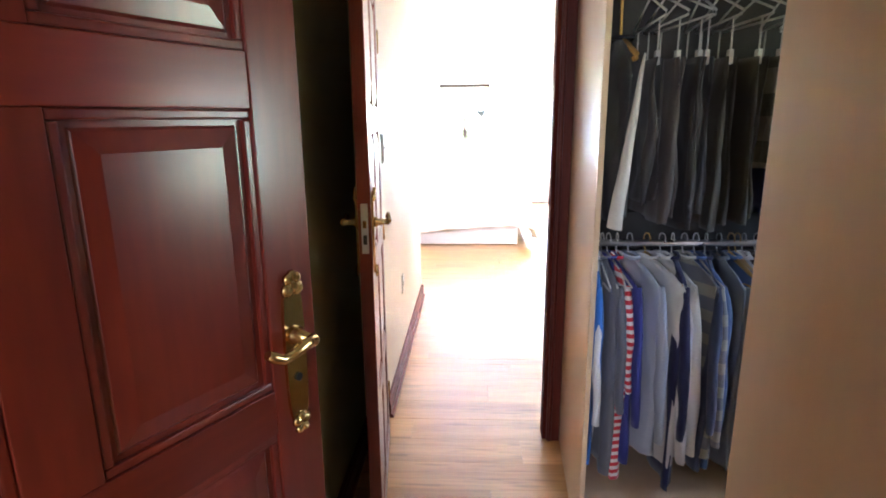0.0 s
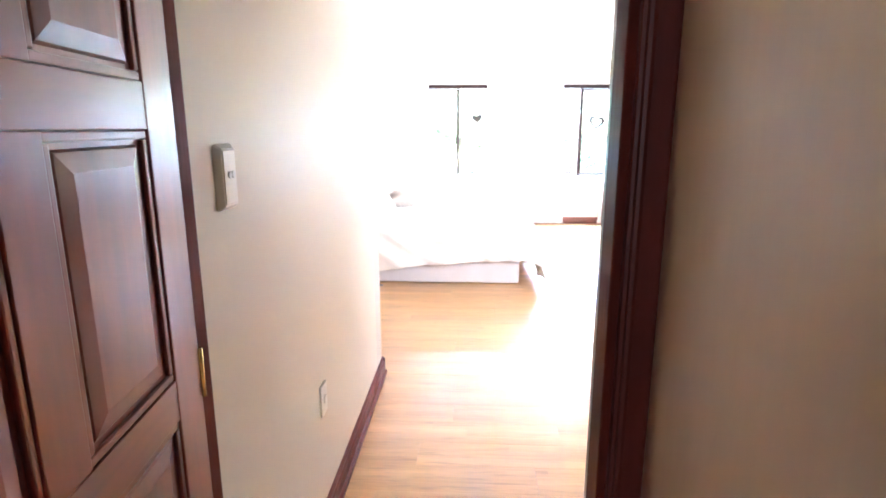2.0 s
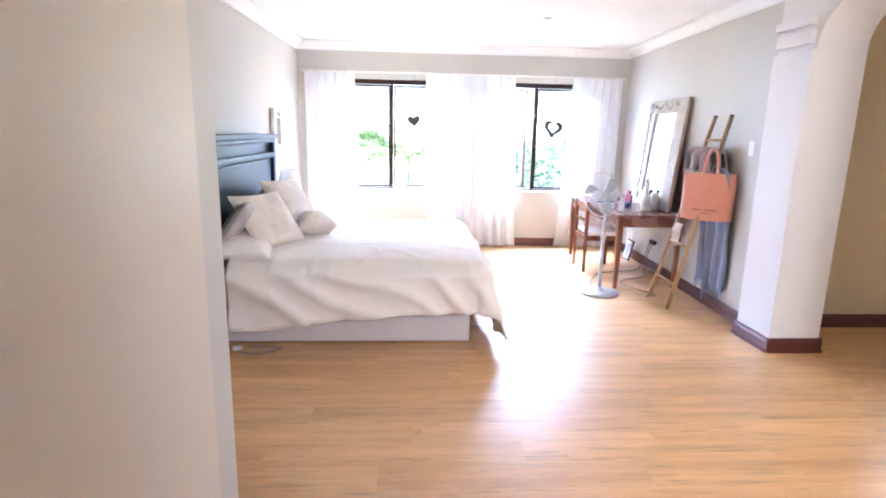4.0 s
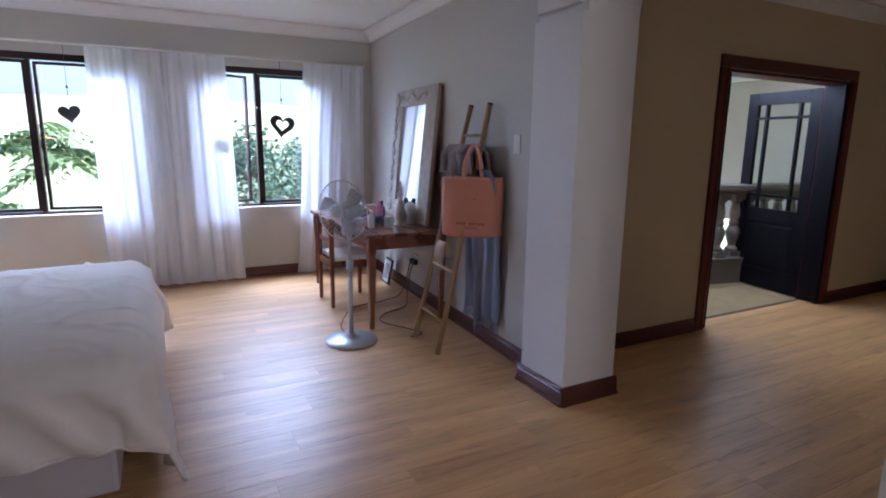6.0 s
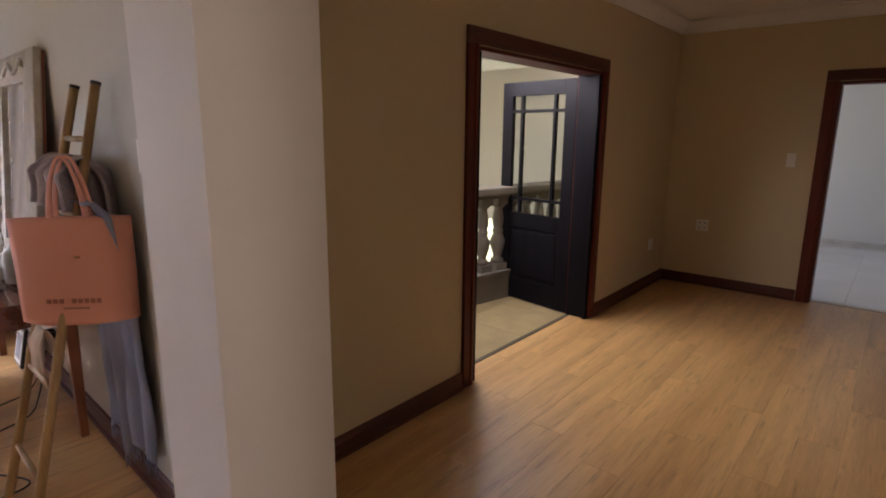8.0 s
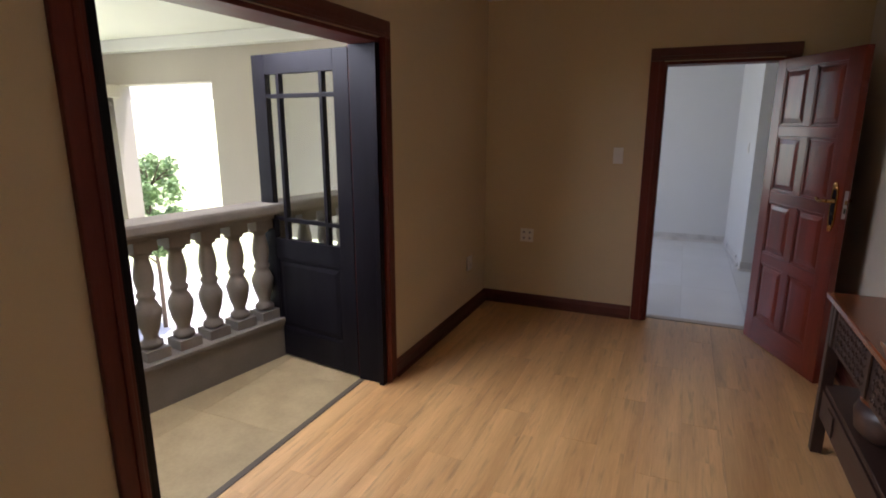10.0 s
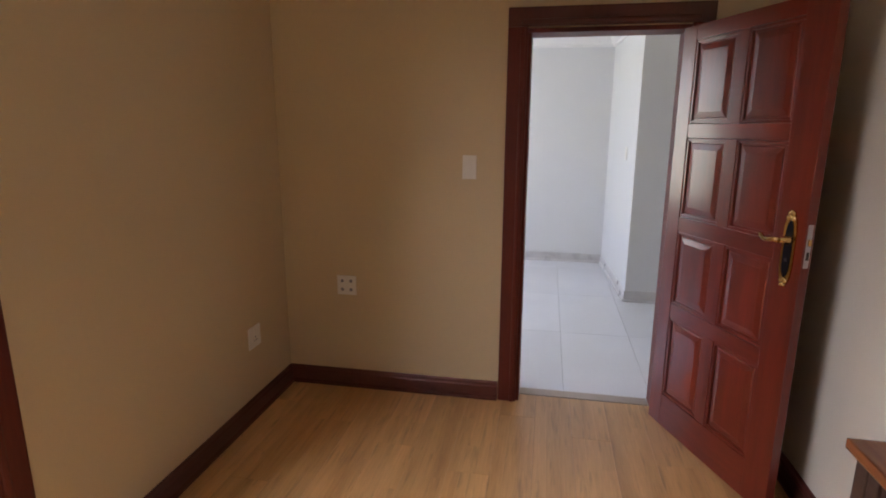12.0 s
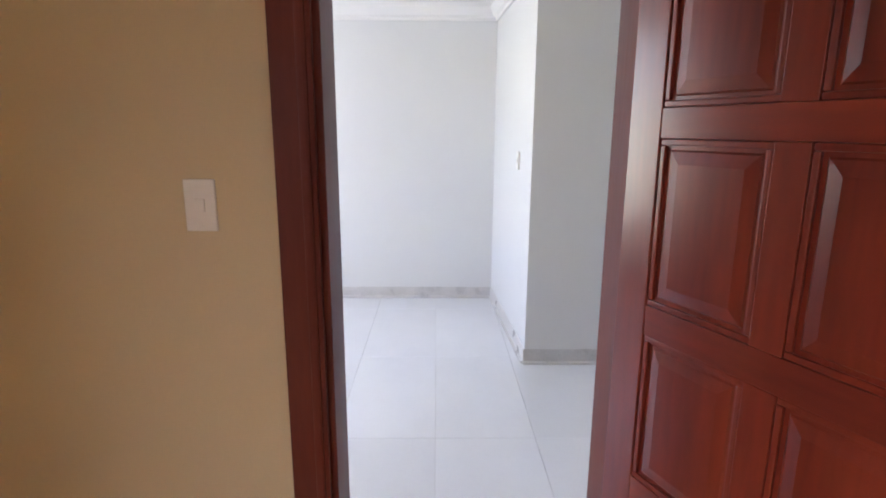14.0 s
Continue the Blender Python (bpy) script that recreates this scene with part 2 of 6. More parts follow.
TILE = material("pale_porcelain_tile", (0.74, 0.745, 0.755), (0.70, 0.705, 0.715), 0.16, 2.5, fine=50, bump=0.01, per_object=0.03)
GROUT = material("grey_grout", (0.58, 0.57, 0.55), rough=0.9)
STONETILE = material("yellow_sandstone_tile", (0.42, 0.32, 0.17), (0.30, 0.22, 0.11), 0.45, 5.0, fine=60, bump=0.06, per_object=0.08)
PLASTER = material("cast_concrete_plaster", (0.21, 0.18, 0.148), (0.16, 0.137, 0.112), 0.8, 6.0, fine=70, bump=0.15)
GLASS = glass_material("window_glass")
DOORGLASS = glass_material("door_glass", (0.93, 0.96, 0.96), 1.5)
CURTAIN = sheer_material("white_sheer_voile", (0.87, 0.88, 0.92), 0.12)
GRASS = material("lawn_grass", (0.40, 0.42, 0.23), (0.33, 0.36, 0.17), 0.9, 1.5, fine=40, bump=0.3)


# ==== mesh helpers
def add_box(bm, x0, x1, y0, y1, z0, z1, m=None, bevel=0.0):
    made = bmesh.ops.create_cube(bm, size=1.0)["verts"]
    t = Matrix.Translation(((x0 + x1) / 2, (y0 + y1) / 2, (z0 + z1) / 2)) @ Matrix.Diagonal((abs(x1 - x0), abs(y1 - y0), abs(z1 - z0), 1))
    bmesh.ops.transform(bm, matrix=(m @ t) if m else t, verts=made)
    if bevel:
        edges = list({e for v in made for e in v.link_edges})
        bmesh.ops.bevel(bm, geom=edges, offset=bevel, segments=2, profile=0.6, affect='EDGES')
    return bm


def box(x0, x1, y0, y1, z0, z1, bevel=0.0, m=None):
    return add_box(bmesh.new(), x0, x1, y0, y1, z0, z1, m, bevel)


def add_lathe(bm, profile, seg=20, m=None):
    """profile: (radius, z) from bottom to top."""
    rings = []
    for r, z in profile:
        ring = []
        for i in range(seg):
            a = 2 * math.pi * i / seg
            v = Vector((r * math.cos(a), r * math.sin(a), z))
            ring.append(bm.verts.new(m @ v if m else v))
        rings.append(ring)
    for a, b in zip(rings, rings[1:]):
        for i in range(seg):
            f = bm.faces.new((a[i], a[(i + 1) % seg], b[(i + 1) % seg], b[i]))
            f.smooth = True
    bm.faces.new(rings[0][::-1])
    bm.faces.new(rings[-1])
    return bm


def add_tube(bm, pts, r, seg=8, m=None, closed=False):
    pts = [Vector(p) for p in pts]
    rings = []
    k = len(pts)
    for i, p in enumerate(pts):
        a = pts[(i - 1) % k] if (closed or i) else p
        b = pts[(i + 1) % k] if (closed or i < k - 1) else p
        d = (b - a).normalized()
        up = Vector((0, 0, 1)) if abs(d.z) < 0.9 else Vector((1, 0, 0))
        s = d.cross(up).normalized()
        u = s.cross(d)
        rr = r[i] if isinstance(r, (list, tuple)) else r
        ring = []
        for j in range(seg):
            q = 2 * math.pi * j / seg
            v = p + (s * math.cos(q) + u * math.sin(q)) * rr
            ring.append(bm.verts.new(m @ v if m else v))
        rings.append(ring)
    pairs = list(zip(rings, rings[1:])) + ([(rings[-1], rings[0])] if closed else [])
    for a, b in pairs:
        for j in range(seg):
            bm.faces.new((a[j], a[(j + 1) % seg], b[(j + 1) % seg], b[j])).smooth = True
    if not closed:
        bm.faces.new(rings[0][::-1])
        bm.faces.new(rings[-1])
    return bm


def tube(pts, r, seg=8, closed=False):
    return add_tube(bmesh.new(), pts, r, seg, None, closed)


def add_grid(bm, nu, nv, fn, smooth=True):
    vs = [[bm.verts.new(fn(i / nu, j / nv)) for j in range(nv + 1)] for i in range(nu + 1)]
    for i in range(nu):
        for j in range(nv):
            bm.faces.new((vs[i][j], vs[i + 1][j], vs[i + 1][j + 1], vs[i][j + 1])).smooth = smooth
    return bm


def add_prism(bm, outline, y0, y1, m=None):
    """An outline in x, z drawn out from y0 to y1."""
    lo = [bm.verts.new(m @ Vector((x, y0, z)) if m else (x, y0, z)) for x, z in outline]
    hi = [bm.verts.new(m @ Vector((x, y1, z)) if m else (x, y1, z)) for x, z in outline]
    n = len(outline)
    for i in range(n):
        bm.faces.new((lo[i], lo[(i + 1) % n], hi[(i + 1) % n], hi[i]))
    bm.faces.new(lo[::-1])
    bm.faces.new(hi)
    return bm


def mesh_of(bm, name, mat):
    bmesh.ops.recalc_face_normals(bm, faces=bm.faces)
    me = bpy.data.meshes.new(name)
    bm.to_mesh(me)
    bm.free()
    if mat:
        me.materials.append(mat)
    return me


def part(name, bm, mat, parent, label="", m=None):
    ob = new(name, mesh_of(bm, name, mat))
    ob.parent = parent
    if m:
        ob.matrix_basis = m
    if label:
        tagged(ob, label)
    return ob


def thing(name, label, category, at=(0, 0, 0), rz=0, group=""):
    ob = new(name)
    ob.empty_display_size = 0.1
    ob.matrix_basis = pose(*at, 0, 0, rz)
    return tagged(ob, label, category, group)


def solid(name, bm, mat, label, category, m=None, group=""):
    ob = new(name, mesh_of(bm, name, mat))
    if m:
        ob.matrix_basis = m
    return tagged(ob, label, category, group)


def structure(name, bm, mat, label=""):
    return tagged(new(name, mesh_of(bm, name, mat)), label or name.replace("_", " "), "", "", "structure")


def wall(name, axis, p0, p1, a0, a1, z0, z1, holes, mat, label):
    """A wall of thickness p0..p1 that runs a0..a1 along the axis, with real openings (a, a, z, z)."""
    aa = sorted({a0, a1, *(h for q in holes for h in q[:2])})
    zz = sorted({z0, z1, *(h for q in holes for h in q[2:])})
    full = set()
    for i in range(len(aa) - 1):
        for j in range(len(zz) - 1):
            ca, cz = (aa[i] + aa[i + 1]) / 2, (zz[j] + zz[j + 1]) / 2
            if not any(q[0] < ca < q[1] and q[2] < cz < q[3] for q in holes):
                full.add((i, j))
    bm = bmesh.new()
    cache = {}

    def v(p, a, z):
        key = (p, a, z)
        if key not in cache:
            cache[key] = bm.verts.new((p, a, z) if axis == 'y' else (a, p, z))
        return cache[key]

    for i, j in full:
        A, B, C, D = aa[i], aa[i + 1], zz[j], zz[j + 1]
        for p in (p0, p1):
            bm.faces.new((v(p, A, C), v(p, B, C), v(p, B, D), v(p, A, D)))
        for di, dj, q in ((-1, 0, ((A, C), (A, D))), (1, 0, ((B, C), (B, D))), (0, -1, ((A, C), (B, C))), (0, 1, ((A, D), (B, D)))):
            if (i + di, j + dj) not in full:
                (s, t), (u, w) = q
                bm.faces.new((v(p0, s, t), v(p0, u, w), v(p1, u, w), v(p1, s, t)))
    return structure(name, bm, mat, label)


# ==== the shell
H = 2.64


def add_prism_up(bm, outline, z0, z1):
    lo = [bm.verts.new((x, y, z0)) for x, y in outline]
    hi = [bm.verts.new((x, y, z1)) for x, y in outline]
    n = len(outline)
    for i in range(n):
        bm.faces.new((lo[i], lo[(i + 1) % n], hi[(i + 1) % n], hi[i]))
    bm.faces.new(lo[::-1])
    bm.faces.new(hi)


def slanted(x0, y0, x1, y1, thick):
    """A wall slightly out of square, from (x0, y0) to (x1, y1), thick to one side in x."""
    bm = bmesh.new()
    lo = [bm.verts.new((x, y, 0)) for x, y in ((x0, y0), (x1, y1), (x1 + thick, y1), (x0 + thick, y0))]
    hi = [bm.verts.new((v.co.x, v.co.y, H)) for v in lo]
    for i in range(4):
        bm.faces.new((lo[i], lo[(i + 1) % 4], hi[(i + 1) % 4], hi[i]))
    bm.faces.new(lo)
    bm.faces.new(hi)
    return bm


wall("wall_north", 'x', 7.45, 7.67, -1.60, 3.32, 0, H, [(-0.80, 0.76, 0.74, 2.19), (1.32, 2.52, 0.74, 2.19)], PAINT_BED, "pale grey painted bedroom wall with two windows")
structure("wall_west", slanted(-1.234, 7.45, -1.405, 1.56, -0.20), PAINT_BED, "pale grey painted wall behind the bed")
structure("wall_dresser", slanted(3.14, 7.45, 2.968, 4.00, 0.17), PAINT_BED, "pale grey painted wall beside the dressing table")
wall("wall_bed_south", 'x', 1.56, 1.72, -1.38, -0.375, 0, H, [], PAINT_BED, "pale grey painted return wall of the bedroom")
wall("wall_corridor", 'y', -0.535, -0.375, -0.381, 1.56, 0, H, [], PAINT_CORR, "cream painted corridor wall with a socket and an intercom")
wall("wall_corridor_right", 'y', 0.95, 1.10, -0.381, 0.30, 0, H, [], PAINT_CORR, "cream painted corridor wall")
# Unseen wall; its opening is added and placed to shape the south fill.
wall("wall_bed_back", 'x', 0.15, 0.30, 1.10, 3.25, 0, H, [(1.58, 2.72, 1.05, 2.15)], PAINT, "beige painted bedroom wall with an added opening for fill light")
wall("wall_arch_pier", 'y', 2.84, 3.22, 0.30, 2.10, 0, H, [], PAINT_PALE, "off-white plastered pier beside the arch")
wall("wall_veranda", 'x', 4.15, 4.33, 3.22, 8.36, 0, H, [(4.72, 6.365, -1, 2.02)], PAINT, "beige painted wall with a wide doorway")
wall("wall_east", 'y', 8.17, 8.33, 1.55, 4.15, 0, H, [(2.01, 2.78, -1, 2.01)], PAINT, "beige painted wall with a doorway")
# Paler, cooler copy of the beige paint: doorway daylight is in its colour.
wall("wall_south", 'x', 1.40, 1.55, 3.22, 8.33, 0, H, [], material("daylit_beige_wall_paint", (0.66, 0.61, 0.53), (0.63, 0.58, 0.50), 0.6, 1.3, fine=160, bump=0.03, spec=0.35), "beige painted wall behind the console, daylight put into its colour")
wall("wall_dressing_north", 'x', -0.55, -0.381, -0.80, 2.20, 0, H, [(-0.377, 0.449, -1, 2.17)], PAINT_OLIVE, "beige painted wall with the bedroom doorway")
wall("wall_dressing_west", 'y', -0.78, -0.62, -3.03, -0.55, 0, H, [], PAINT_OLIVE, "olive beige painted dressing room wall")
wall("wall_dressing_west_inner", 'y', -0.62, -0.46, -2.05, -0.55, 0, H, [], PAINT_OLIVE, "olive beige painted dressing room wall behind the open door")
# The opening is unseen, added to admit a little sky light.
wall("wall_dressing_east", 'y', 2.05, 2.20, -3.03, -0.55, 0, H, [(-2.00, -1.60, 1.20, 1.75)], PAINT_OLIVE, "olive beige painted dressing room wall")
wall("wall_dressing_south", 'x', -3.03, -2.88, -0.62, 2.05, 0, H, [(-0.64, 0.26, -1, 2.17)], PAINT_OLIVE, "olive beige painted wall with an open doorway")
wall("wall_hall_west", 'y', -0.95, -0.80, -5.4, -3.03, 0, H, [], PAINT, "beige painted hall wall")
wall("wall_hall_east", 'y', 1.60, 1.75, -5.4, -3.03, 0, H, [], PAINT, "beige painted hall wall")
wall("wall_hall_south", 'x', -5.55, -5.4, -0.95, 1.75, 0, H, [], PAINT, "beige painted hall wall")
wall("wall_hall_north_left", 'x', -3.03, -2.88, -0.95, -0.78, 0, H, [], PAINT, "beige painted hall wall")
wall("wall_room_far", 'y', 11.66, 11.81, 0.60, 5.60, -0.0, H, [], PAINT_EAST, "cool white painted wall of the tiled room")
pb = bmesh.new()
add_prism_up(pb, [(10.21, 0.60), (11.66, 0.60), (11.66, 2.00), (10.21, 1.92)], 0, H)
structure("wall_room_pier", pb, PAINT_EAST, "cool white painted pier in the tiled room")
wall("wall_room_south", 'x', 0.45, 0.60, 8.17, 11.81, 0, H, [], PAINT_EAST, "cool white painted wall")
wall("wall_room_west_south", 'y', 8.17, 8.33, 0.60, 1.55, 0, H, [], PAINT_EAST, "cool white painted wall")
# Unseen wall; the opening is assumed, to go with the added lamp.
wall("wall_room_north", 'x', 5.45, 5.60, 8.36, 11.81, 0, H, [(9.0, 10.8, 0.75, 2.25)], PAINT_EAST, "cool white painted wall with an unseen light opening")
wall("wall_room_west_north", 'y', 8.20, 8.36, 4.33, 5.60, 0, H, [], PAINT_EAST, "cool white painted wall")

structure("ceiling", box(-1.62, 8.40, -0.55, 7.67, H, H + 0.12), CEIL, "white painted ceiling")
structure("ceiling_dressing", box(-0.95, 2.20, -5.55, -0.554, H, H + 0.12), CEIL, "white painted dressing room ceiling")
structure("ceiling_room", box(8.33, 11.66, 0.60, 5.45, 2.52, 2.64), CEIL, "white painted ceiling of the tiled room")


# the arch between the bedroom and the sitting area
def arch_beam(x0, x1, ya, yb, spring, rise, top):
    bm = bmesh.new()
    n = 28
    pts = [(ya, top), (ya, spring)]
    for i in range(1, n):
        a = math.pi * i / n
        pts.append(((ya + yb) / 2 - math.cos(a) * (yb - ya) / 2, spring + rise * math.sin(a) ** 0.9))
    pts += [(yb, spring), (yb, top)]
    faces = []
    for x in (x0, x1):
        low = [bm.verts.new((x, y, z)) for y, z in pts[1:-1]]
        up = [bm.verts.new((x, y, top)) for y, z in pts[1:-1]]
        for i in range(len(low) - 1):
            bm.faces.new((low[i], low[i + 1], up[i + 1], up[i]))
        faces.append(low)
    for i in range(len(faces[0]) - 1):
        bm.faces.new((faces[0][i], faces[0][i + 1], faces[1][i + 1], faces[1][i]))
    return bm


structure("arch", arch_beam(2.87, 3.22, 2.10, 3.605, 2.11, 0.40, H), PAINT_PALE, "off-white plastered arch over the opening")
structure("pier", box(2.84, 3.22, 3.605, 4.00, 0, 2.11), PAINT_PALE, "off-white plastered square pier")
structure("pier_head", box(2.87, 3.22, 3.605, 4.00, 2.11, H), PAINT_PALE, "off-white plastered pier head")
bm = bmesh.new()
add_box(bm, 2.835, 2.87, 3.63, 3.98, 2.15, 2.24, None, 0.006)
add_box(bm, 2.815, 2.87, 3.63, 3.98, 2.265, 2.32, None, 0.006)
structure("arch_moulding", bm, PAINT_PALE, "stepped plaster moulding at the springing of the arch")


# cornices
def cornice(name, runs, mat, drop=0.11, out=0.11, top=H):
    """runs: (x0, y0, x1, y1, nx, ny), the wall line and the way into the room."""
    bm = bmesh.new()
    prof = [(0, 0), (out, 0), (out, -0.018), (out * 0.8, -0.022), (out * 0.5, -0.05), (out * 0.28, -drop * 0.75), (0.02, -drop * 0.85), (0.016, -drop), (0, -drop)]
    for x0, y0, x1, y1, nx, ny in runs:
        a = [bm.verts.new((x0 + nx * p, y0 + ny * p, top - 0.001 + q)) for p, q in prof]
        b = [bm.verts.new((x1 + nx * p, y1 + ny * p, top - 0.001 + q)) for p, q in prof]
        k = len(prof)
        for i in range(k):
            bm.faces.new((a[i], a[(i + 1) % k], b[(i + 1) % k], b[i]))
        bm.faces.new(a)
        bm.faces.new(b[::-1])
    return structure(name, bm, mat, "white moulded plaster cornice")


cornice("cornice_bedroom", [(-1.24, 7.449, 3.14, 7.449, 0, -1), (-1.40, 1.72, -1.233, 7.45, 1, 0), (2.967, 4.0, 3.139, 7.45, -1, 0)], CEIL)
cornice("cornice_lounge", [(3.25, 4.149, 8.17, 4.149, 0, -1), (8.169, 1.55, 8.169, 4.15, -1, 0), (3.25, 1.551, 8.17, 1.551, 0, 1)], CEIL)
cornice("cornice_room", [(11.659, 1.98, 11.659, 5.45, -1, 0), (10.21, 1.921, 11.66, 2.001, 0, 1), (10.209, 0.6, 10.209, 2.0, -1, 0)], CEIL, 0.145, 0.145, 2.52)


# skirting boards
def skirting(name, runs, mat, height=0.105, out=0.018, label="dark mahogany skirting board"):
    bm = bmesh.new()
    prof = [(0, 0), (out + 0.014, 0), (out + 0.012, 0.014), (out, 0.020), (out, height * 0.72), (out * 0.75, height * 0.80), (out * 0.7, height * 0.92), (out * 0.35, height), (0, height)]
    for x0, y0, x1, y1, nx, ny in runs:
        a = [bm.verts.new((x0 + nx * p, y0 + ny * p, q + 0.001)) for p, q in prof]
        b = [bm.verts.new((x1 + nx * p, y1 + ny * p, q + 0.001)) for p, q in prof]
        k = len(prof)
        for i in range(k):
            bm.faces.new((a[i], a[(i + 1) % k], b[(i + 1) % k], b[i]))
        bm.faces.new(a)
        bm.faces.new(b[::-1])
    return structure(name, bm, mat, label)


skirting("baseboard_bedroom", [(-1.24, 7.45, 3.14, 7.45, 0, -1), (2.968, 4.0, 3.14, 7.45, -1, 0), (2.84, 3.585, 2.84, 4.02, -1, 0), (2.83, 4.0, 2.99, 4.0, 0, 1), (2.82, 3.605, 3.24, 3.605, 0, -1),
                               (3.22, 3.585, 3.22, 4.15, 1, 0), (-1.40, 1.72, -1.234, 7.45, 1, 0), (-1.40, 1.72, -0.355, 1.72, 0, 1)], MAHOG_H)
skirting("baseboard_lounge", [(3.22, 4.15, 4.62, 4.15, 0, -1), (6.462, 4.15, 8.17, 4.15, 0, -1), (8.17, 2.88, 8.17, 4.15, -1, 0), (8.17, 1.55, 8.17, 1.91, -1, 0), (3.25, 1.55, 8.17, 1.55, 0, 1),
                              (2.82, 2.10, 3.24, 2.10, 0, 1), (3.22, 1.55, 3.22, 2.11, 1, 0)], MAHOG_H)
skirting("baseboard_corridor", [(-0.375, -0.378, -0.375, 1.74, 1, 0), (0.95, -0.381, 0.95, 0.30, -1, 0)], MAHOG)
skirting("baseboard_dressing", [(-0.62, -2.88, -0.62, -2.05, 1, 0), (-0.46, -2.05, -0.46, -0.55, 1, 0)], MAHOG)
skirting("baseboard_room", [(11.66, 1.99, 11.66, 5.45, -1, 0), (10.21, 1.92, 11.66, 2.00, 0, 1), (10.21, 0.60, 10.21, 1.93, -1, 0)],
         material("grey_tile_skirting", (0.62, 0.60, 0.58), rough=0.3), 0.10, 0.010, "grey tiled skirting")


# door surrounds: architraves on both faces and a lining in the opening
def surround(name, axis, p0, p1, a0, a1, top, mat, width=0.095, label="dark mahogany door frame", lining=None, deep=0.0):
    root = tagged(new(name), label, "door frame", "", "structure")

    def bx(lp, hp, la, ha, z0, z1, bev=0.006):
        return box(lp, hp, la, ha, z0, z1, bev) if axis == 'y' else box(la, ha, lp, hp, z0, z1, bev)

    t = 0.022
    end = p0 + deep if deep else p1 + 0.004
    for lp, hp in ((p0 - t, p0 + 0.002), (p1 - 0.002, p1 + t))[:1 if deep else 2]:
        for la, ha in ((a0 - width, a0 + 0.004), (a1 - 0.004, a1 + width)):
            part("architrave", bx(lp, hp, la, ha, 0.001, top + 0.004), mat, root)
            inner = 0.62 if la < a0 else 0.12
            part("architrave_bead", bx(lp - 0.008, hp + 0.008, la + width * inner, la + width * (inner + 0.26), 0.001, top + 0.004, 0.008), mat, root)
        part("architrave", bx(lp, hp, a0 - width, a1 + width, top + 0.0045, top + width), MAHOG_H, root)
        part("architrave_bead", bx(lp - 0.008, hp + 0.008, a0 - width * 0.3, a1 + width * 0.3, top + 0.012, top + width * 0.4, 0.008), MAHOG_H, root)
    for la, ha in ((a0 + 0.001, a0 + 0.022), (a1 - 0.022, a1 - 0.001)):
        part("jamb_lining", bx(p0 - 0.004, end, la, ha, 0.001, top - 0.024, 0.003), lining or mat, root)
    part("head_lining", bx(p0 - 0.004, end, a0 + 0.001, a1 - 0.001, top - 0.023, top - 0.001, 0.003), mat, root)
    return root


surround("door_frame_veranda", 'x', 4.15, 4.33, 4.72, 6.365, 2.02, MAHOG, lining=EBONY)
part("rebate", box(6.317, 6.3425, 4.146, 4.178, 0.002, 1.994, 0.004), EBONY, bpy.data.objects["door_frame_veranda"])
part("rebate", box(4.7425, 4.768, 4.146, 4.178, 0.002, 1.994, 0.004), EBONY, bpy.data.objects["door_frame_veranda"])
surround("door_frame_east", 'y', 8.17, 8.33, 2.01, 2.78, 2.01, MAHOG)
surround("door_frame_dressing", 'x', -0.55, -0.381, -0.377, 0.449, 2.17, MAHOG, width=0.060, lining=MAHOG_DULL, deep=0.075)
for x0, x1 in ((-0.376, -0.3735), (0.4455, 0.448)):
    structure("reveal_plaster", box(x0, x1, -0.474, -0.382, 0.001, 2.168), PAINT_CORR, "cream plastered reveal of the doorway")

# floors under the planks and tiles
structure("floor_base", box(-1.62, 3.25, -5.55, 7.67, -0.25, -0.012), SUBFLOOR, "underlay below the laminate planks")
structure("floor_base_lounge", box(3.2501, 8.25, 1.40, 4.3295, -0.25, -0.012), SUBFLOOR, "underlay below the laminate planks")
structure("floor_base_room", box(8.2501, 11.81, 0.45, 5.60, -0.25, -0.007), GROUT, "grouted bed of the tiled floor")

# ==== materials of the things
LINEN = material("white_cotton_linen", (0.82, 0.75, 0.675), (0.79, 0.72, 0.645), 0.85, 3, fine=400, bump=0.05, sheen=0.2)
CUSHION = material("ivory_cushion_cotton", (0.76, 0.68, 0.60), (0.70, 0.62, 0.54), 0.85, 4, fine=320, bump=0.08, sheen=0.2)
PALEPILLOW = material("pale_grey_pillow_cotton", (0.52, 0.47, 0.45), (0.46, 0.41, 0.39), 0.85, 4, fine=320, bump=0.06)
VALANCE = material("pale_bed_base_fabric", (0.66, 0.60, 0.57), (0.60, 0.54, 0.51), 0.85, 5, fine=300, bump=0.06)
NAVY = material("blue_black_lacquer", (0.010, 0.021, 0.036), (0.006, 0.012, 0.021), 0.38, 4.0, (1, 0.12, 1), 36, 0.01, spec=0.18)
PINE = wood_material("warm_pine_varnish", (0.27, 0.088, 0.029), (0.15, 0.045, 0.016), 0.35, 'Z', 8.0, coat=0.2)
CHERRY = wood_material("cherry_table_varnish", (0.22, 0.070, 0.028), (0.11, 0.032, 0.014), 0.28, 'Y', 8.0, coat=0.3)
CHERRY_Z = wood_material("cherry_leg_varnish", (0.24, 0.080, 0.030), (0.13, 0.038, 0.016), 0.3, 'Z', 8.0, coat=0.3)
BAMBOO = wood_material("pale_ladder_wood", (0.40, 0.25, 0.10), (0.24, 0.13, 0.05), 0.5, 'Z', 10.0)
SHADE = material("white_lampshade_fabric", (0.80, 0.78, 0.76), rough=0.8, fine=300, bump=0.05)
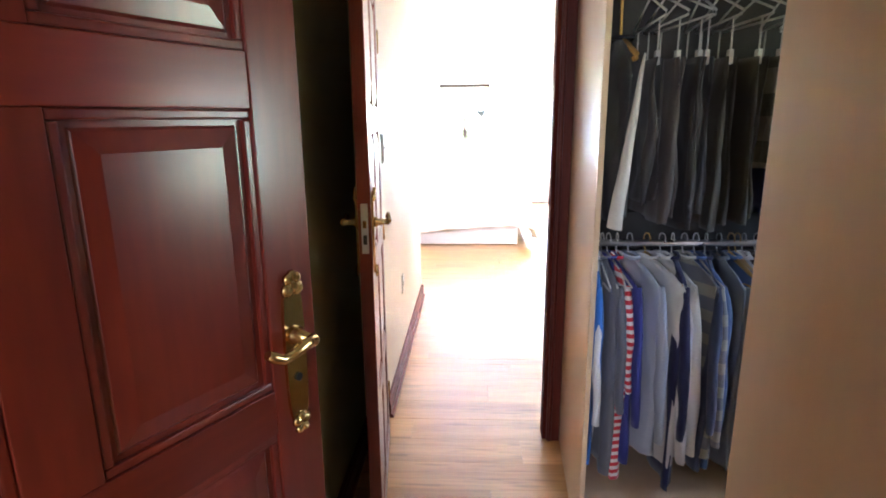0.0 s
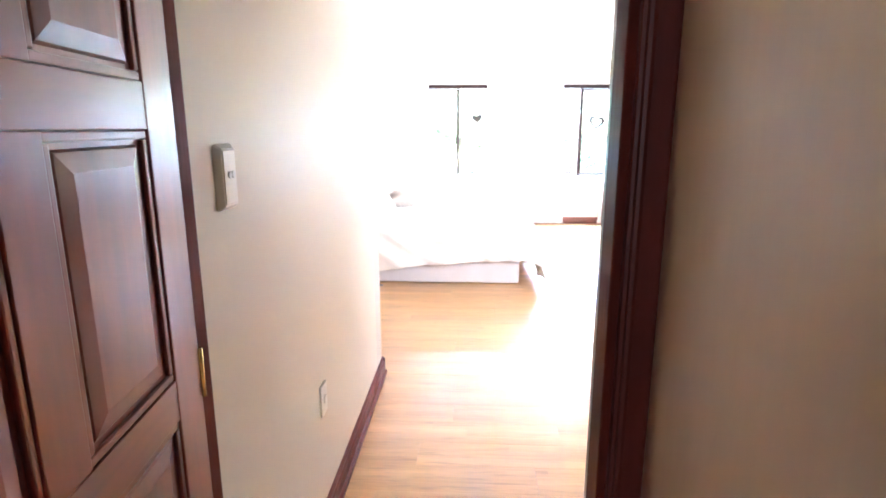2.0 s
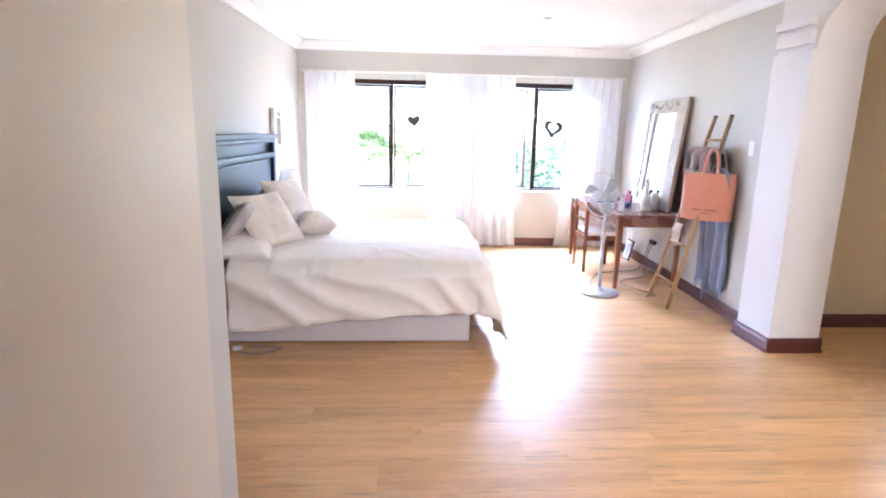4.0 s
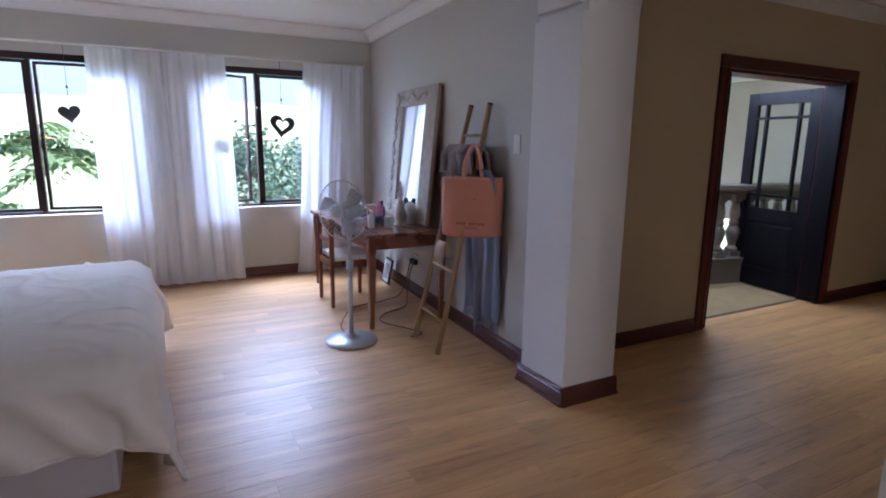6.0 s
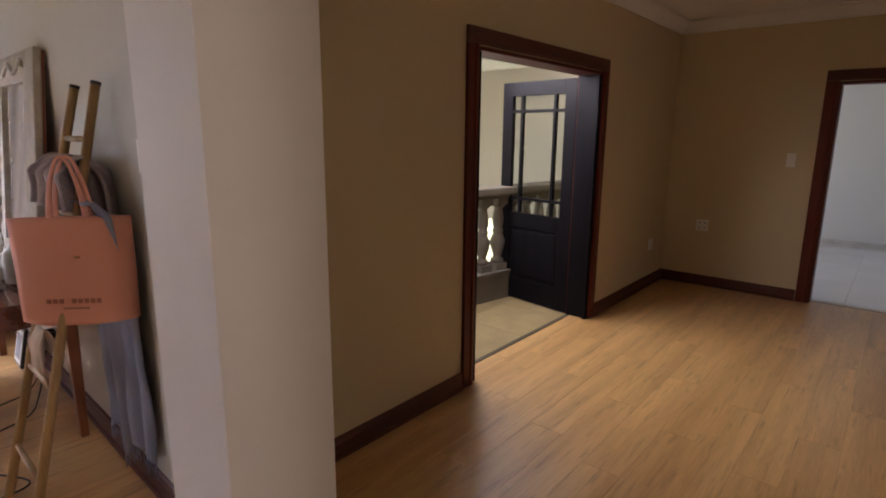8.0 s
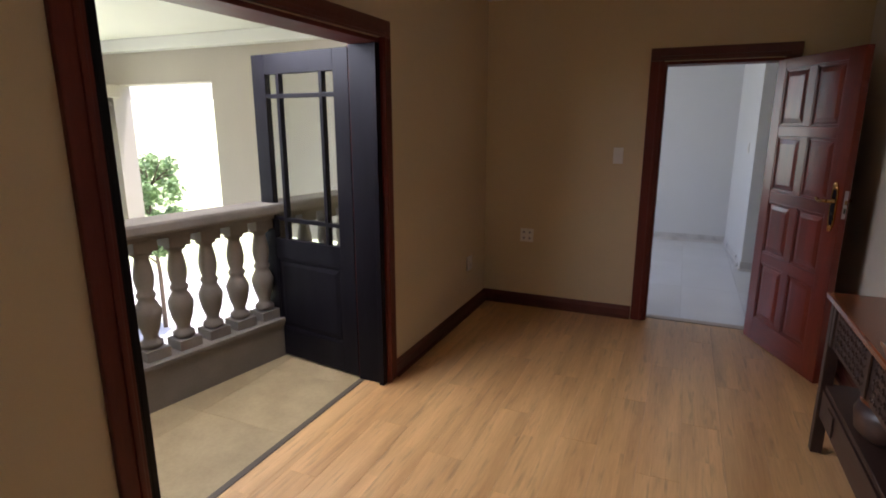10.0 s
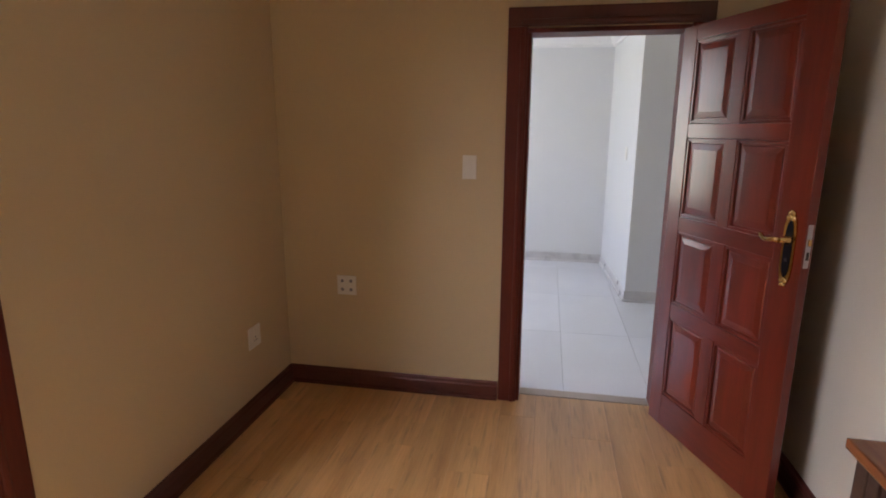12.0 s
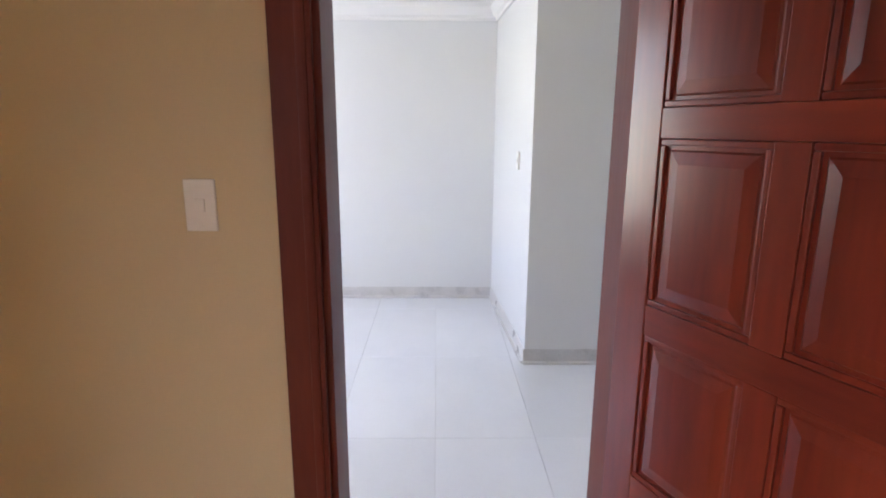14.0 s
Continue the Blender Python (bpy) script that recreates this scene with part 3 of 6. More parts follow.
WHITEWOOD = material("white_distressed_wood", (0.72, 0.69, 0.63), (0.48, 0.42, 0.34), 0.6, 14, fine=70, bump=0.25, spread=0.7)
CORAL = material("coral_canvas", (0.66, 0.29, 0.20), (0.60, 0.25, 0.17), 0.55, 3, fine=260, bump=0.05)
CORALDARK = material("copper_print", (0.34, 0.12, 0.07), rough=0.4)
SCARF = material("striped_taupe_scarf", (0.46, 0.38, 0.37), (0.17, 0.14, 0.15), 0.85, 5, (1, 6, 0.4), 200, 0.1, spread=0.3)
SHAWL = material("blue_grey_shawl", (0.29, 0.315, 0.42), (0.18, 0.20, 0.28), 0.85, 5, (1, 4, 0.3), 220, 0.1, spread=0.4)
CREAMCLOTH = material("cream_cloth", (0.66, 0.52, 0.40), rough=0.85, fine=250)
MIRROR = material("silvered_mirror", (0.86, 0.88, 0.88), (0.84, 0.86, 0.86), 0.03, metal=1.0, bump=0.0, rough_var=0.01)
BLACKPL = material("black_plastic", (0.02, 0.02, 0.022), rough=0.4)
FANSTEEL = material("satin_silver_plastic", (0.55, 0.56, 0.58), (0.48, 0.49, 0.51), 0.35, 8, metal=0.6, bump=0.01)
FANBLADE = sheer_material("clear_smoky_fan_blade", (0.50, 0.49, 0.48), 0.18)
PURPLE = material("purple_bottle", (0.10, 0.03, 0.14), rough=0.2)
PINK = material("pink_jar", (0.60, 0.22, 0.30), rough=0.3)
PAPER = material("paper_white", (0.72, 0.72, 0.70), rough=0.7)
BOOKBLUE = material("book_cover_blue", (0.10, 0.16, 0.30), rough=0.4)
HEARTDARK = material("dark_carved_wood", (0.035, 0.032, 0.035), (0.020, 0.018, 0.02), 0.6, 20, bump=0.1)
HEARTSLATE = material("slate_felt", (0.09, 0.095, 0.11), rough=0.9)
HEARTGREY = material("grey_felt", (0.30, 0.30, 0.34), rough=0.9)
CERAMIC = material("white_glazed_ceramic", (0.74, 0.73, 0.71), rough=0.25, fine=40)


def noise3(x, y, z, s=1.0):
    return noise.noise(Vector((x * s, y * s, z * s)))


WINWOOD = material("dark_window_stain", (0.040, 0.016, 0.013), (0.024, 0.010, 0.008), 0.45, 8.0, (1, 1, 0.2), 72, 0.05, spec=0.25)
# ==== windows
def casement(parent, x0, x1, z0, z1, m, depth=0.04, bar=0.026):
    """A hinged sash: four rails and a pane, in the plane y = 0."""
    root = part("sash", box(x0, x0 + bar, -depth / 2, depth / 2, z0, z1, 0.004), WINWOOD, parent, "", m)
    part("stile", box(x1 - bar, x1, -depth / 2, depth / 2, z0, z1, 0.004), WINWOOD, root)
    part("rail", box(x0 + bar, x1 - bar, -depth / 2, depth / 2, z0, z0 + bar, 0.004), WINWOOD, root)
    part("rail", box(x0 + bar, x1 - bar, -depth / 2, depth / 2, z1 - bar, z1, 0.004), WINWOOD, root)
    pane = part("pane", box(x0 + bar, x1 - bar, -0.003, 0.003, z0 + bar, z1 - bar), GLASS, root)
    pane.visible_shadow = False
    bm = bmesh.new()
    add_tube(bm, [(x1 - 0.02, -depth / 2, (z0 + z1) / 2), (x1 - 0.02, -depth / 2 - 0.03, (z0 + z1) / 2), (x1 - 0.11, -depth / 2 - 0.035, (z0 + z1) / 2 - 0.01)], 0.006, 8)
    part("handle", bm, BRASS, root, "small brass casement handle")
    return root


def window(name, x0, x1, z0, z1, xm, turns, label):
    root = tagged(new(name), label, "window", "", "structure")
    y0, y1 = 7.49, 7.57
    part("frame", box(x0, x0 + 0.05, y0, y1, z0 + 0.001, z1, 0.004), WINWOOD, root)
    part("frame", box(x1 - 0.05, x1, y0, y1, z0 + 0.001, z1, 0.004), WINWOOD, root)
    part("frame", box(x0 + 0.05, x1 - 0.05, y0, y1, z1 - 0.06, z1 - 0.001, 0.004), WINWOOD, root)
    part("frame", box(x0 + 0.05, x1 - 0.05, y0, y1, z0 + 0.001, z0 + 0.045, 0.004), WINWOOD, root)
    part("mullion", box(xm - 0.018, xm + 0.018, y0, y1, z0 + 0.045, z1 - 0.06, 0.004), WINWOOD, root)
    part("sill", box(x0 - 0.0, x1 + 0.0, 7.435, 7.489, z0 + 0.002, z0 + 0.022, 0.005), PAINT_PALE, root, "white painted window sill")
    wl, wr = xm - 0.018 - (x0 + 0.05), x1 - 0.05 - (xm + 0.018)
    casement(root, 0.002, wl - 0.002, z0 + 0.05, z1 - 0.065, pose(x0 + 0.05, 7.54, 0, 0, 0, turns[0]))
    m = pose(x1 - 0.05, 7.54, 0, 0, 0, turns[1]) @ Matrix.Diagonal((-1, 1, 1, 1))
    casement(root, 0.002, wr - 0.002, z0 + 0.05, z1 - 0.065, m)
    return root


window("window_1", -0.80, 0.76, 0.74, 2.19, -0.02, (0, -6), "dark timber casement window with one sash ajar")
window("window_2", 1.32, 2.52, 0.74, 2.19, 1.90, (24, 0), "dark timber casement window with one sash open")


# ==== curtains
def curtain(x0, x1, b0, b1, folds, seed, label):
    """A sheer panel from the rod to the floor: x0..x1 at the head, b0..b1 at the hem."""
    bm = bmesh.new()

    def fn(u, v):
        z = 0.015 + v * 2.245
        head = v ** 0.7
        xa, xb = b0 + (x0 - b0) * head, b1 + (x1 - b1) * head
        uu = u + 0.035 * noise3(u * 3, v * 1.3, seed)
        x = xa + (xb - xa) * uu
        amp = 0.019 * (0.55 + 0.45 * (1 - v)) * (1 + 0.6 * noise3(u * 5, v * 2, seed + 7))
        ph = u * folds * 2 * math.pi + 1.1 * noise3(u * 2, v * 1.5, seed + 3)
        y = 7.365 + amp * math.sin(ph) + 0.004 * math.sin(ph * 2.3 + seed) + 0.006 * noise3(u * 6, v * 2, seed)
        return (x, y, z + (0.008 * math.sin(ph * 0.5) if v > 0.98 else 0))

    add_grid(bm, folds * 16, 26, fn)
    return solid("curtain", bm, CURTAIN, label, "curtain", None, "sheer curtains")


curtain(-1.13, -0.50, -1.12, -0.42, 5, 1.0, "white sheer voile curtain drawn aside, hanging to the floor")
curtain(0.42, 1.05, 0.46, 1.08, 5, 5.0, "white sheer voile curtain gathered between the windows")
curtain(1.04, 1.60, 1.06, 1.68, 4, 9.0, "white sheer voile curtain gathered between the windows")
curtain(2.36, 3.02, 2.22, 2.98, 5, 13.0, "white sheer voile curtain drawn aside near the corner")
rod = thing("curtain_rod", "slim white curtain rod above both windows", "curtain rod", (0.95, 7.365, 2.265))
part("pole", tube([(-2.12, 0, 0), (2.10, 0, 0)], 0.011, 10), WHITEPL, rod)
for x in (-2.0, 0.0, 1.99):
    part("bracket", box(x - 0.012, x + 0.012, -0.012, 0.0849, -0.02, 0.02, 0.003), WHITEPL, rod)


# ==== hanging hearts
def heart_outline(s, n=40):
    pts = []
    for i in range(n):
        a = 2 * math.pi * i / n
        pts.append((s * math.sin(a) ** 3, s * (0.81 * math.cos(a) - 0.32 * math.cos(2 * a) - 0.13 * math.cos(3 * a) - 0.06 * math.cos(4 * a))))
    return pts


def heart(at, size, hollow, mat, label, cord, tilt=0):
    h = thing("hanging_heart", label, "ornament", at, 0, "window hearts")
    bm = bmesh.new()
    out = heart_outline(size)
    if hollow:
        inn = [(x * 0.52, z * 0.52 + size * 0.02) for x, z in out]
        n = len(out)
        v = [[bm.verts.new((x, y, z)) for x, z in o] for o in (out, inn) for y in (-0.01, 0.01)]
        for i in range(n):
            j = (i + 1) % n
            bm.faces.new((v[0][i], v[0][j], v[2][j], v[2][i]))
            bm.faces.new((v[1][i], v[1][j], v[3][j], v[3][i]))
            bm.faces.new((v[0][i], v[0][j], v[1][j], v[1][i]))
            bm.faces.new((v[2][i], v[2][j], v[3][j], v[3][i]))
    else:
        add_prism(bm, out, -0.012, 0.012)
    part("heart", bm, mat, h, "", pose(0, 0, 0, 0, tilt, 0))
    part("cord", tube([(0, 0, size * 0.4), (0, 7.365 - at[1], cord)], 0.0022, 6), mat, h)
    part("bead", add_lathe(bmesh.new(), [(0.004, -0.012), (0.011, -0.004), (0.011, 0.004), (0.004, 0.012)], 10, pose(0, 0, size * 0.4 + (cord - size * 0.4) * 0.35)), mat, h)
    return h


heart((2.12, 7.352, 1.61), 0.125, True, HEARTDARK, "dark carved wooden open heart hanging in the window", 0.645, 8)
heart((0.27, 7.352, 1.67), 0.085, False, HEARTSLATE, "small grey felt heart hanging in the window", 0.585, -6)
heart((1.54, 7.412, 1.44), 0.07, False, HEARTGREY, "small pale grey heart hanging behind the sheer curtain", 0.815, 4)
solid("window_charm", add_lathe(bmesh.new(), [(0.004, -0.03), (0.022, -0.012), (0.026, 0.004), (0.016, 0.022), (0.003, 0.03)], 12, pose(0, 0, 0)), HEARTDARK,
      "small dark carved charm hanging on the mullion", "ornament", pose(1.905, 7.468, 1.77))


# ==== bed
bed = thing("bed", "king-size bed with a pale fabric base and white bedding", "bed", (0, 0, 0))
part("base", box(-1.22, 0.67, 3.80, 5.52, 0.010, 0.30, 0.02), VALANCE, bed, "pale fabric covered bed base")
for x in (-1.12, 0.57):
    for y in (3.92, 5.40):
        part("foot", add_lathe(bmesh.new(), [(0.025, 0.0005), (0.03, 0.008), (0.03, 0.02)], 12, pose(x, y, 0)), BLACKPL, bed)
part("mattress", box(-1.22, 0.67, 3.80, 5.52, 0.302, 0.555, 0.05), LINEN, bed, "white mattress with a fitted sheet")
hb = part("headboard", box(-1.235, -1.19, 3.62, 5.76, 0.02, 1.43, 0.006), NAVY, bed, "blue-black lacquered wooden headboard")
part("cap", box(-1.245, -1.13, 3.58, 5.80, 1.431, 1.475, 0.010), NAVY, hb)
part("cap_moulding", box(-1.24, -1.15, 3.60, 5.78, 1.395, 1.430, 0.012), NAVY, hb)
for y in (3.62, 5.66):
    part("post", box(-1.189, -1.145, y, y + 0.10, 0.02, 1.394, 0.006), NAVY, hb)
part("ledge", box(-1.189, -1.135, 3.721, 5.659, 1.25, 1.30, 0.014), NAVY, hb)
part("inner_panel", box(-1.189, -1.172, 3.76, 5.62, 0.45, 1.235, 0.010), NAVY, hb)


def duvet_shape():
    bm = bmesh.new()
    X0, X1, Y0, Y1, top = -1.02, 0.71, 3.77, 5.55, 0.60

    def fn(u, v):
        s = X0 + u * (X1 - X0 + 0.52)
        side_drop = 0.47 - 0.12 * min(1.0, max(0.0, (u - 0.10) / 0.45)) ** 0.8
        t = (Y0 - side_drop) + v * (Y1 - Y0 + 0.40 + side_drop)
        dx = max(0.0, s - X1)
        dy = max(0.0, Y0 - t) if t < Y0 else max(0.0, t - Y1)
        side = -1 if t < Y0 else 1
        cx, cy = min(s, X1), min(max(t, Y0), Y1)
        d = max(dx, dy) + 0.22 * min(dx, dy)
        r = 0.06
        if d < 1e-6:
            x, y, z = cx, cy, top
        else:
            hyp = math.hypot(dx, dy)
            ux, uy = dx / hyp, side * dy / hyp
            hang = max(0.0, d - r * 1.2)
            k = min(1.0, d / (r * 1.2))
            flare = 0.055 + 0.24 * hang * (0.25 + 0.9 * (ux * abs(uy) * 2))
            x = cx + ux * (r * math.sin(k * math.pi / 2) + (flare if hang else flare * k * 0.5))
            y = cy + uy * (r * math.sin(k * math.pi / 2) + (flare if hang else flare * k * 0.5))
            z = top - r * (1 - math.cos(k * math.pi / 2)) - hang * (0.94 - 0.10 * (ux * abs(uy) * 2))
            wav = 0.014 * min(1, hang / 0.22)
            tent = abs(math.sin((s * 1.7 - hang * 2.6) * 4.2 + 2.6 * noise3(s * 0.8, t * 0.8, 4.0, 2.0)))
            wav2 = 0.027 * min(1, d / 0.12) * (tent ** 4 - 0.25)
            x += ux * wav2
            y += uy * wav2
            f = math.sin((cx if dy > dx else cy) * 8 + 2.2 * noise3(s, t, 1.0, 2.0)) + 0.25 * noise3(s * 5, t * 5, 2.0)
            x += ux * wav * f
            y += uy * wav * f
        edge = min(1.0, min(cx - X0 + 0.15, Y1 - cy + 0.18, cy - Y0 + 0.18, X1 - cx + 0.2) / 0.45)
        puff = 0.055 * max(0, edge) ** 0.6
        z += puff * (1 if d < 1e-6 else max(0, 1 - d / 0.15))
        r1 = 1 - min(1.0, abs(noise3(s * 0.9 - t * 0.8, s * 0.5 + t * 0.4, 5.0, 2.4)) / 0.10)
        r2 = 1 - min(1.0, abs(noise3(s * 1.3 + t * 0.5, t * 1.1, 9.0, 2.2)) / 0.07)
        fold = 0.014 * noise3(s * 0.7, t * 0.7, 3.0, 2.1) + 0.013 * max(0, r1) ** 1.4 + 0.009 * max(0, r2) ** 1.4
        z += fold
        y += 0.012 * noise3(s * 3, t * 2, 8.0, 2.0) if d > 0 else 0
        if u < 0.06:
            z += 0.035 * (1 - u / 0.06) * (1 if d < 1e-6 else 0.2)
        return (x, y, max(z, 0.012))

    add_grid(bm, 120, 140, fn)
    hem = tube([fn(i / 90, 0.0) for i in range(91)] + [fn(1.0, i / 90) for i in range(1, 91)], 0.011, 6)
    return bm, hem


duvet_thing = thing("duvet", "white cotton duvet, softly creased, hanging over the bed's side and foot", "duvet")
cover_bm, hem_bm = duvet_shape()
duvet = part("cover", cover_bm, LINEN, duvet_thing)
part("hem", hem_bm, LINEN, duvet_thing)
sm = duvet.modifiers.new("thick", 'SOLIDIFY')
sm.thickness, sm.offset = 0.018, 0.0
solid("bed_sheet", box(-1.20, -0.98, 3.785, 5.54, 0.557, 0.575, 0.008), LINEN, "white fitted sheet edge under the pillows", "sheet")


def pillow_bm(w, h, t, seed, pinch=0.10, fringe=False):
    """A stuffed cushion in the x, y plane with pulled corners and a seam."""
    bm = bmesh.new()
    for sgn in (1, -1):
        def fn(u, v):
            a, b = u * 2 - 1, v * 2 - 1
            k = max(0.0, (1 - abs(a) ** 2.6) * (1 - abs(b) ** 2.6))
            pull = 1 - pinch * (1 - abs(b) ** 2) * abs(a) ** 4
            pull2 = 1 - pinch * (1 - abs(a) ** 2) * abs(b) ** 4
            z = sgn * t / 2 * k ** 0.55 * (1 + 0.16 * noise3(a * 1.3, b * 1.3, seed, 1.4)) + 0.012 * noise3(a * 3, b * 3, seed + sgn, 1.5) * k ** 0.3
            return (a * w / 2 * pull, b * h / 2 * pull2, z)
        add_grid(bm, 26, 26, fn)
    bmesh.ops.remove_doubles(bm, verts=bm.verts, dist=0.0008)
    return bm


def pillow(at, rx, ry, rz, w, h, t, seed, mat, label, seam=True):
    ob = thing("pillow", label, "pillow", (0, 0, 0), 0, "pillows on the bed")
    ob.matrix_basis = pose(*at, rx, ry, rz)
    part("cover", pillow_bm(w, h, t, seed), mat, ob)
    if seam:
        n = 60
        pts = []
        for i in range(n):
            a = 2 * math.pi * i / n
            c, s = math.cos(a), math.sin(a)
            k = max(abs(c), abs(s))
            u, v = c / k, s / k
            pts.append((u * w / 2 * (1 - 0.10 * (1 - v * v) * abs(u) ** 4), v * h / 2 * (1 - 0.10 * (1 - u * u) * abs(v) ** 4), 0))
        part("piping", tube(pts, 0.005, 6, True), mat, ob)
    return ob


pillow((-1.02, 4.04, 0.690), 4, 5, 8, 0.48, 0.68, 0.16, 1.0, LINEN, "plump white sleeping pillow lying flat on the bed")
pillow((-1.02, 5.20, 0.655), -3, 2, -4, 0.46, 0.70, 0.19, 2.0, LINEN, "plump white sleeping pillow lying flat on the bed")
pillow((-1.07, 4.17, 0.82), 0, -56, 4, 0.44, 0.64, 0.15, 3.0, PALEPILLOW, "taupe grey pillow leaning against the headboard")
pillow((-1.09, 5.08, 0.85), 0, -60, -4, 0.46, 0.64, 0.16, 4.0, PALEPILLOW, "taupe grey pillow leaning against the headboard")
pillow((-0.86, 4.20, 0.845), 0, -128, -32, 0.48, 0.50, 0.17, 5.0, CUSHION, "large square ivory cushion with a frayed edge leaning back")
pillow((-0.84, 4.88, 0.90), 0, -124, -26, 0.46, 0.48, 0.17, 6.0, CUSHION, "large square ivory cushion leaning back")
pillow((-0.58, 4.66, 0.750), 0, -6, 14, 0.32, 0.50, 0.20, 7.0, CUSHION, "small ivory bolster cushion lying on the duvet")


# ==== bedside tables and lamps
def bedside(at):
    b = thing("bedside_table", "red-brown wooden bedside table with a panelled door", "bedside table", at, 0, "bedside tables")
    part("top", box(-0.15, 0.145, -0.27, 0.27, 0.515, 0.54, 0.006), PINE, b)
    part("side_panel", box(-0.14, 0.12, -0.25, -0.23, 0.001, 0.514, 0.003), PINE, b)
    part("side_panel", box(-0.14, 0.12, 0.23, 0.25, 0.001, 0.514, 0.003), PINE, b)
    part("back_panel", box(-0.14, -0.125, -0.229, 0.229, 0.02, 0.514), PINE, b)
    part("shelf", box(-0.124, 0.11, -0.229, 0.229, 0.05, 0.07), PINE, b)
    part("top_moulding", box(-0.145, 0.132, -0.258, 0.258, 0.488, 0.5145, 0.008), PINE, b)
    d = part("door", box(0.090, 0.108, -0.222, 0.222, 0.03, 0.485, 0.003), PINE, b)
    for y0, y1, z0, z1 in ((-0.222, -0.160, 0.03, 0.485), (0.160, 0.222, 0.03, 0.485), (-0.1598, 0.1598, 0.03, 0.095), (-0.1598, 0.1598, 0.420, 0.485)):
        part("door_rail", box(0.1085, 0.124, y0, y1, z0, z1, 0.004), PINE, d)
    part("door_panel", box(0.1085, 0.116, -0.125, 0.125, 0.13, 0.385, 0.005), PINE, d)
    part("knob", add_lathe(bmesh.new(), [(0.006, 0), (0.008, 0.012), (0.016, 0.02), (0.014, 0.028), (0.004, 0.032)], 12, pose(0.124, 0.19, 0.30, 0, 90, 0)), PINE, d)
    return b


table = bedside((-1.20, 3.52, 0))
copy_thing(table, pose(-1.10, 6.24, 0))


def lamp(at):
    l = thing("table_lamp", "white barley-twist table lamp with a tapered white shade, unlit", "lamp", at, 0, "bedside lamps")
    part("base", add_lathe(bmesh.new(), [(0.075, 0.001), (0.078, 0.012), (0.06, 0.022), (0.03, 0.034), (0.022, 0.05)], 22), WHITEWOOD, l)
    prof = []
    bm = bmesh.new()
    n = 44
    for i in range(n + 1):
        z = 0.05 + 0.25 * i / n
        prof.append((0.015 + 0.007 * abs(math.sin(i / n * math.pi * 5)), z))
    add_lathe(bm, prof, 16)
    part("stem", bm, WHITEWOOD, l, "turned white stem")
    part("socket", add_lathe(bmesh.new(), [(0.012, 0.30), (0.016, 0.305), (0.016, 0.35), (0.012, 0.355)], 12), BRASS, l)
    bm = bmesh.new()
    seg = 32
    for r0, r1 in ((0.135, 0.085), (0.132, 0.082)):
        ring = [[bm.verts.new((r * math.cos(2 * math.pi * i / seg), r * math.sin(2 * math.pi * i / seg), z)) for i in range(seg)] for r, z in ((r0, 0.34), (r1, 0.55))]
        for i in range(seg):
            bm.faces.new((ring[0][i], ring[0][(i + 1) % seg], ring[1][(i + 1) % seg], ring[1][i])).smooth = True
    part("shade", bm, SHADE, l, "tapered white fabric shade")
    part("bulb", add_lathe(bmesh.new(), [(0.012, 0.355), (0.02, 0.37), (0.03, 0.40), (0.022, 0.425), (0.004, 0.435)], 14), WHITEPL, l)
    return l


near_lamp = lamp((-1.235, 3.53, 0.541))
copy_thing(near_lamp, pose(-1.13, 6.24, 0.541))
mug = thing("mug", "small white ceramic mug on the bedside table", "mug", (-1.12, 3.655, 0.541))
part("body", add_lathe(bmesh.new(), [(0.034, 0.0), (0.036, 0.006), (0.036, 0.105), (0.032, 0.105), (0.031, 0.012)], 20), CERAMIC, mug)
part("handle", tube([(0.036, 0, 0.08), (0.06, 0, 0.075), (0.062, 0, 0.045), (0.036, 0, 0.03)], 0.005, 8), CERAMIC, mug)
cable = thing("cable", "thin grey cable lying on the floor beside the bed", "cable", (-0.98, 3.68, 0))
part("cord", tube([(0, 0, 0.006), (0.05, -0.06, 0.005), (0.14, -0.09, 0.005), (0.26, -0.03, 0.005), (0.30, 0.02, 0.005), (0.2, 0.05, 0.005), (0.06, 0.04, 0.005)], 0.004, 6), HEARTGREY, cable)
part("plug", box(-0.03, 0.03, -0.02, 0.02, 0.001, 0.03, 0.006), WHITEPL, cable)


# ==== picture on the wall
pic = thing("picture_frame", "white distressed box frame with a dark recessed centre on the wall", "picture frame", (-1.268, 6.27, 1.50))
for a, b, c, d in ((-0.19, 0.19, 0.14, 0.24), (-0.19, 0.19, -0.24, -0.14), (-0.19, -0.10, -0.139, 0.139), (0.10, 0.19, -0.139, 0.139)):
    part("rail", box(0.004, 0.045, a, b, c, d, 0.006), WHITEWOOD, pic)
part("backing", box(0.0, 0.0035, -0.19, 0.19, -0.24, 0.24), MAHOG, pic, "dark wooden backing")
part("centre", box(0.0036, 0.012, -0.06, 0.06, -0.10, 0.10, 0.003), HEARTDARK, pic, "dark recessed centre")
part("bow", tube([(0.047, -0.05, 0.20), (0.055, 0, 0.17), (0.047, 0.05, 0.20)], 0.01, 8), SCARF, pic, "small ribbon bow")


# ==== dressing table, chair and what stands on the table
TX0, TX1, TY0, TY1, TZ = 2.275, 2.985, 5.235, 6.92, 0.76
dt = thing("dressing_table", "cherry-stained wooden dressing table with square tapered legs", "table", (0, 0, 0))
part("tabletop", box(TX0, TX1, TY0, TY1, TZ - 0.028, TZ, 0.006), CHERRY, dt)
part("apron", box(TX0 + 0.03, TX0 + 0.05, TY0 + 0.08, TY1 - 0.08, TZ - 0.125, TZ - 0.029), CHERRY, dt)
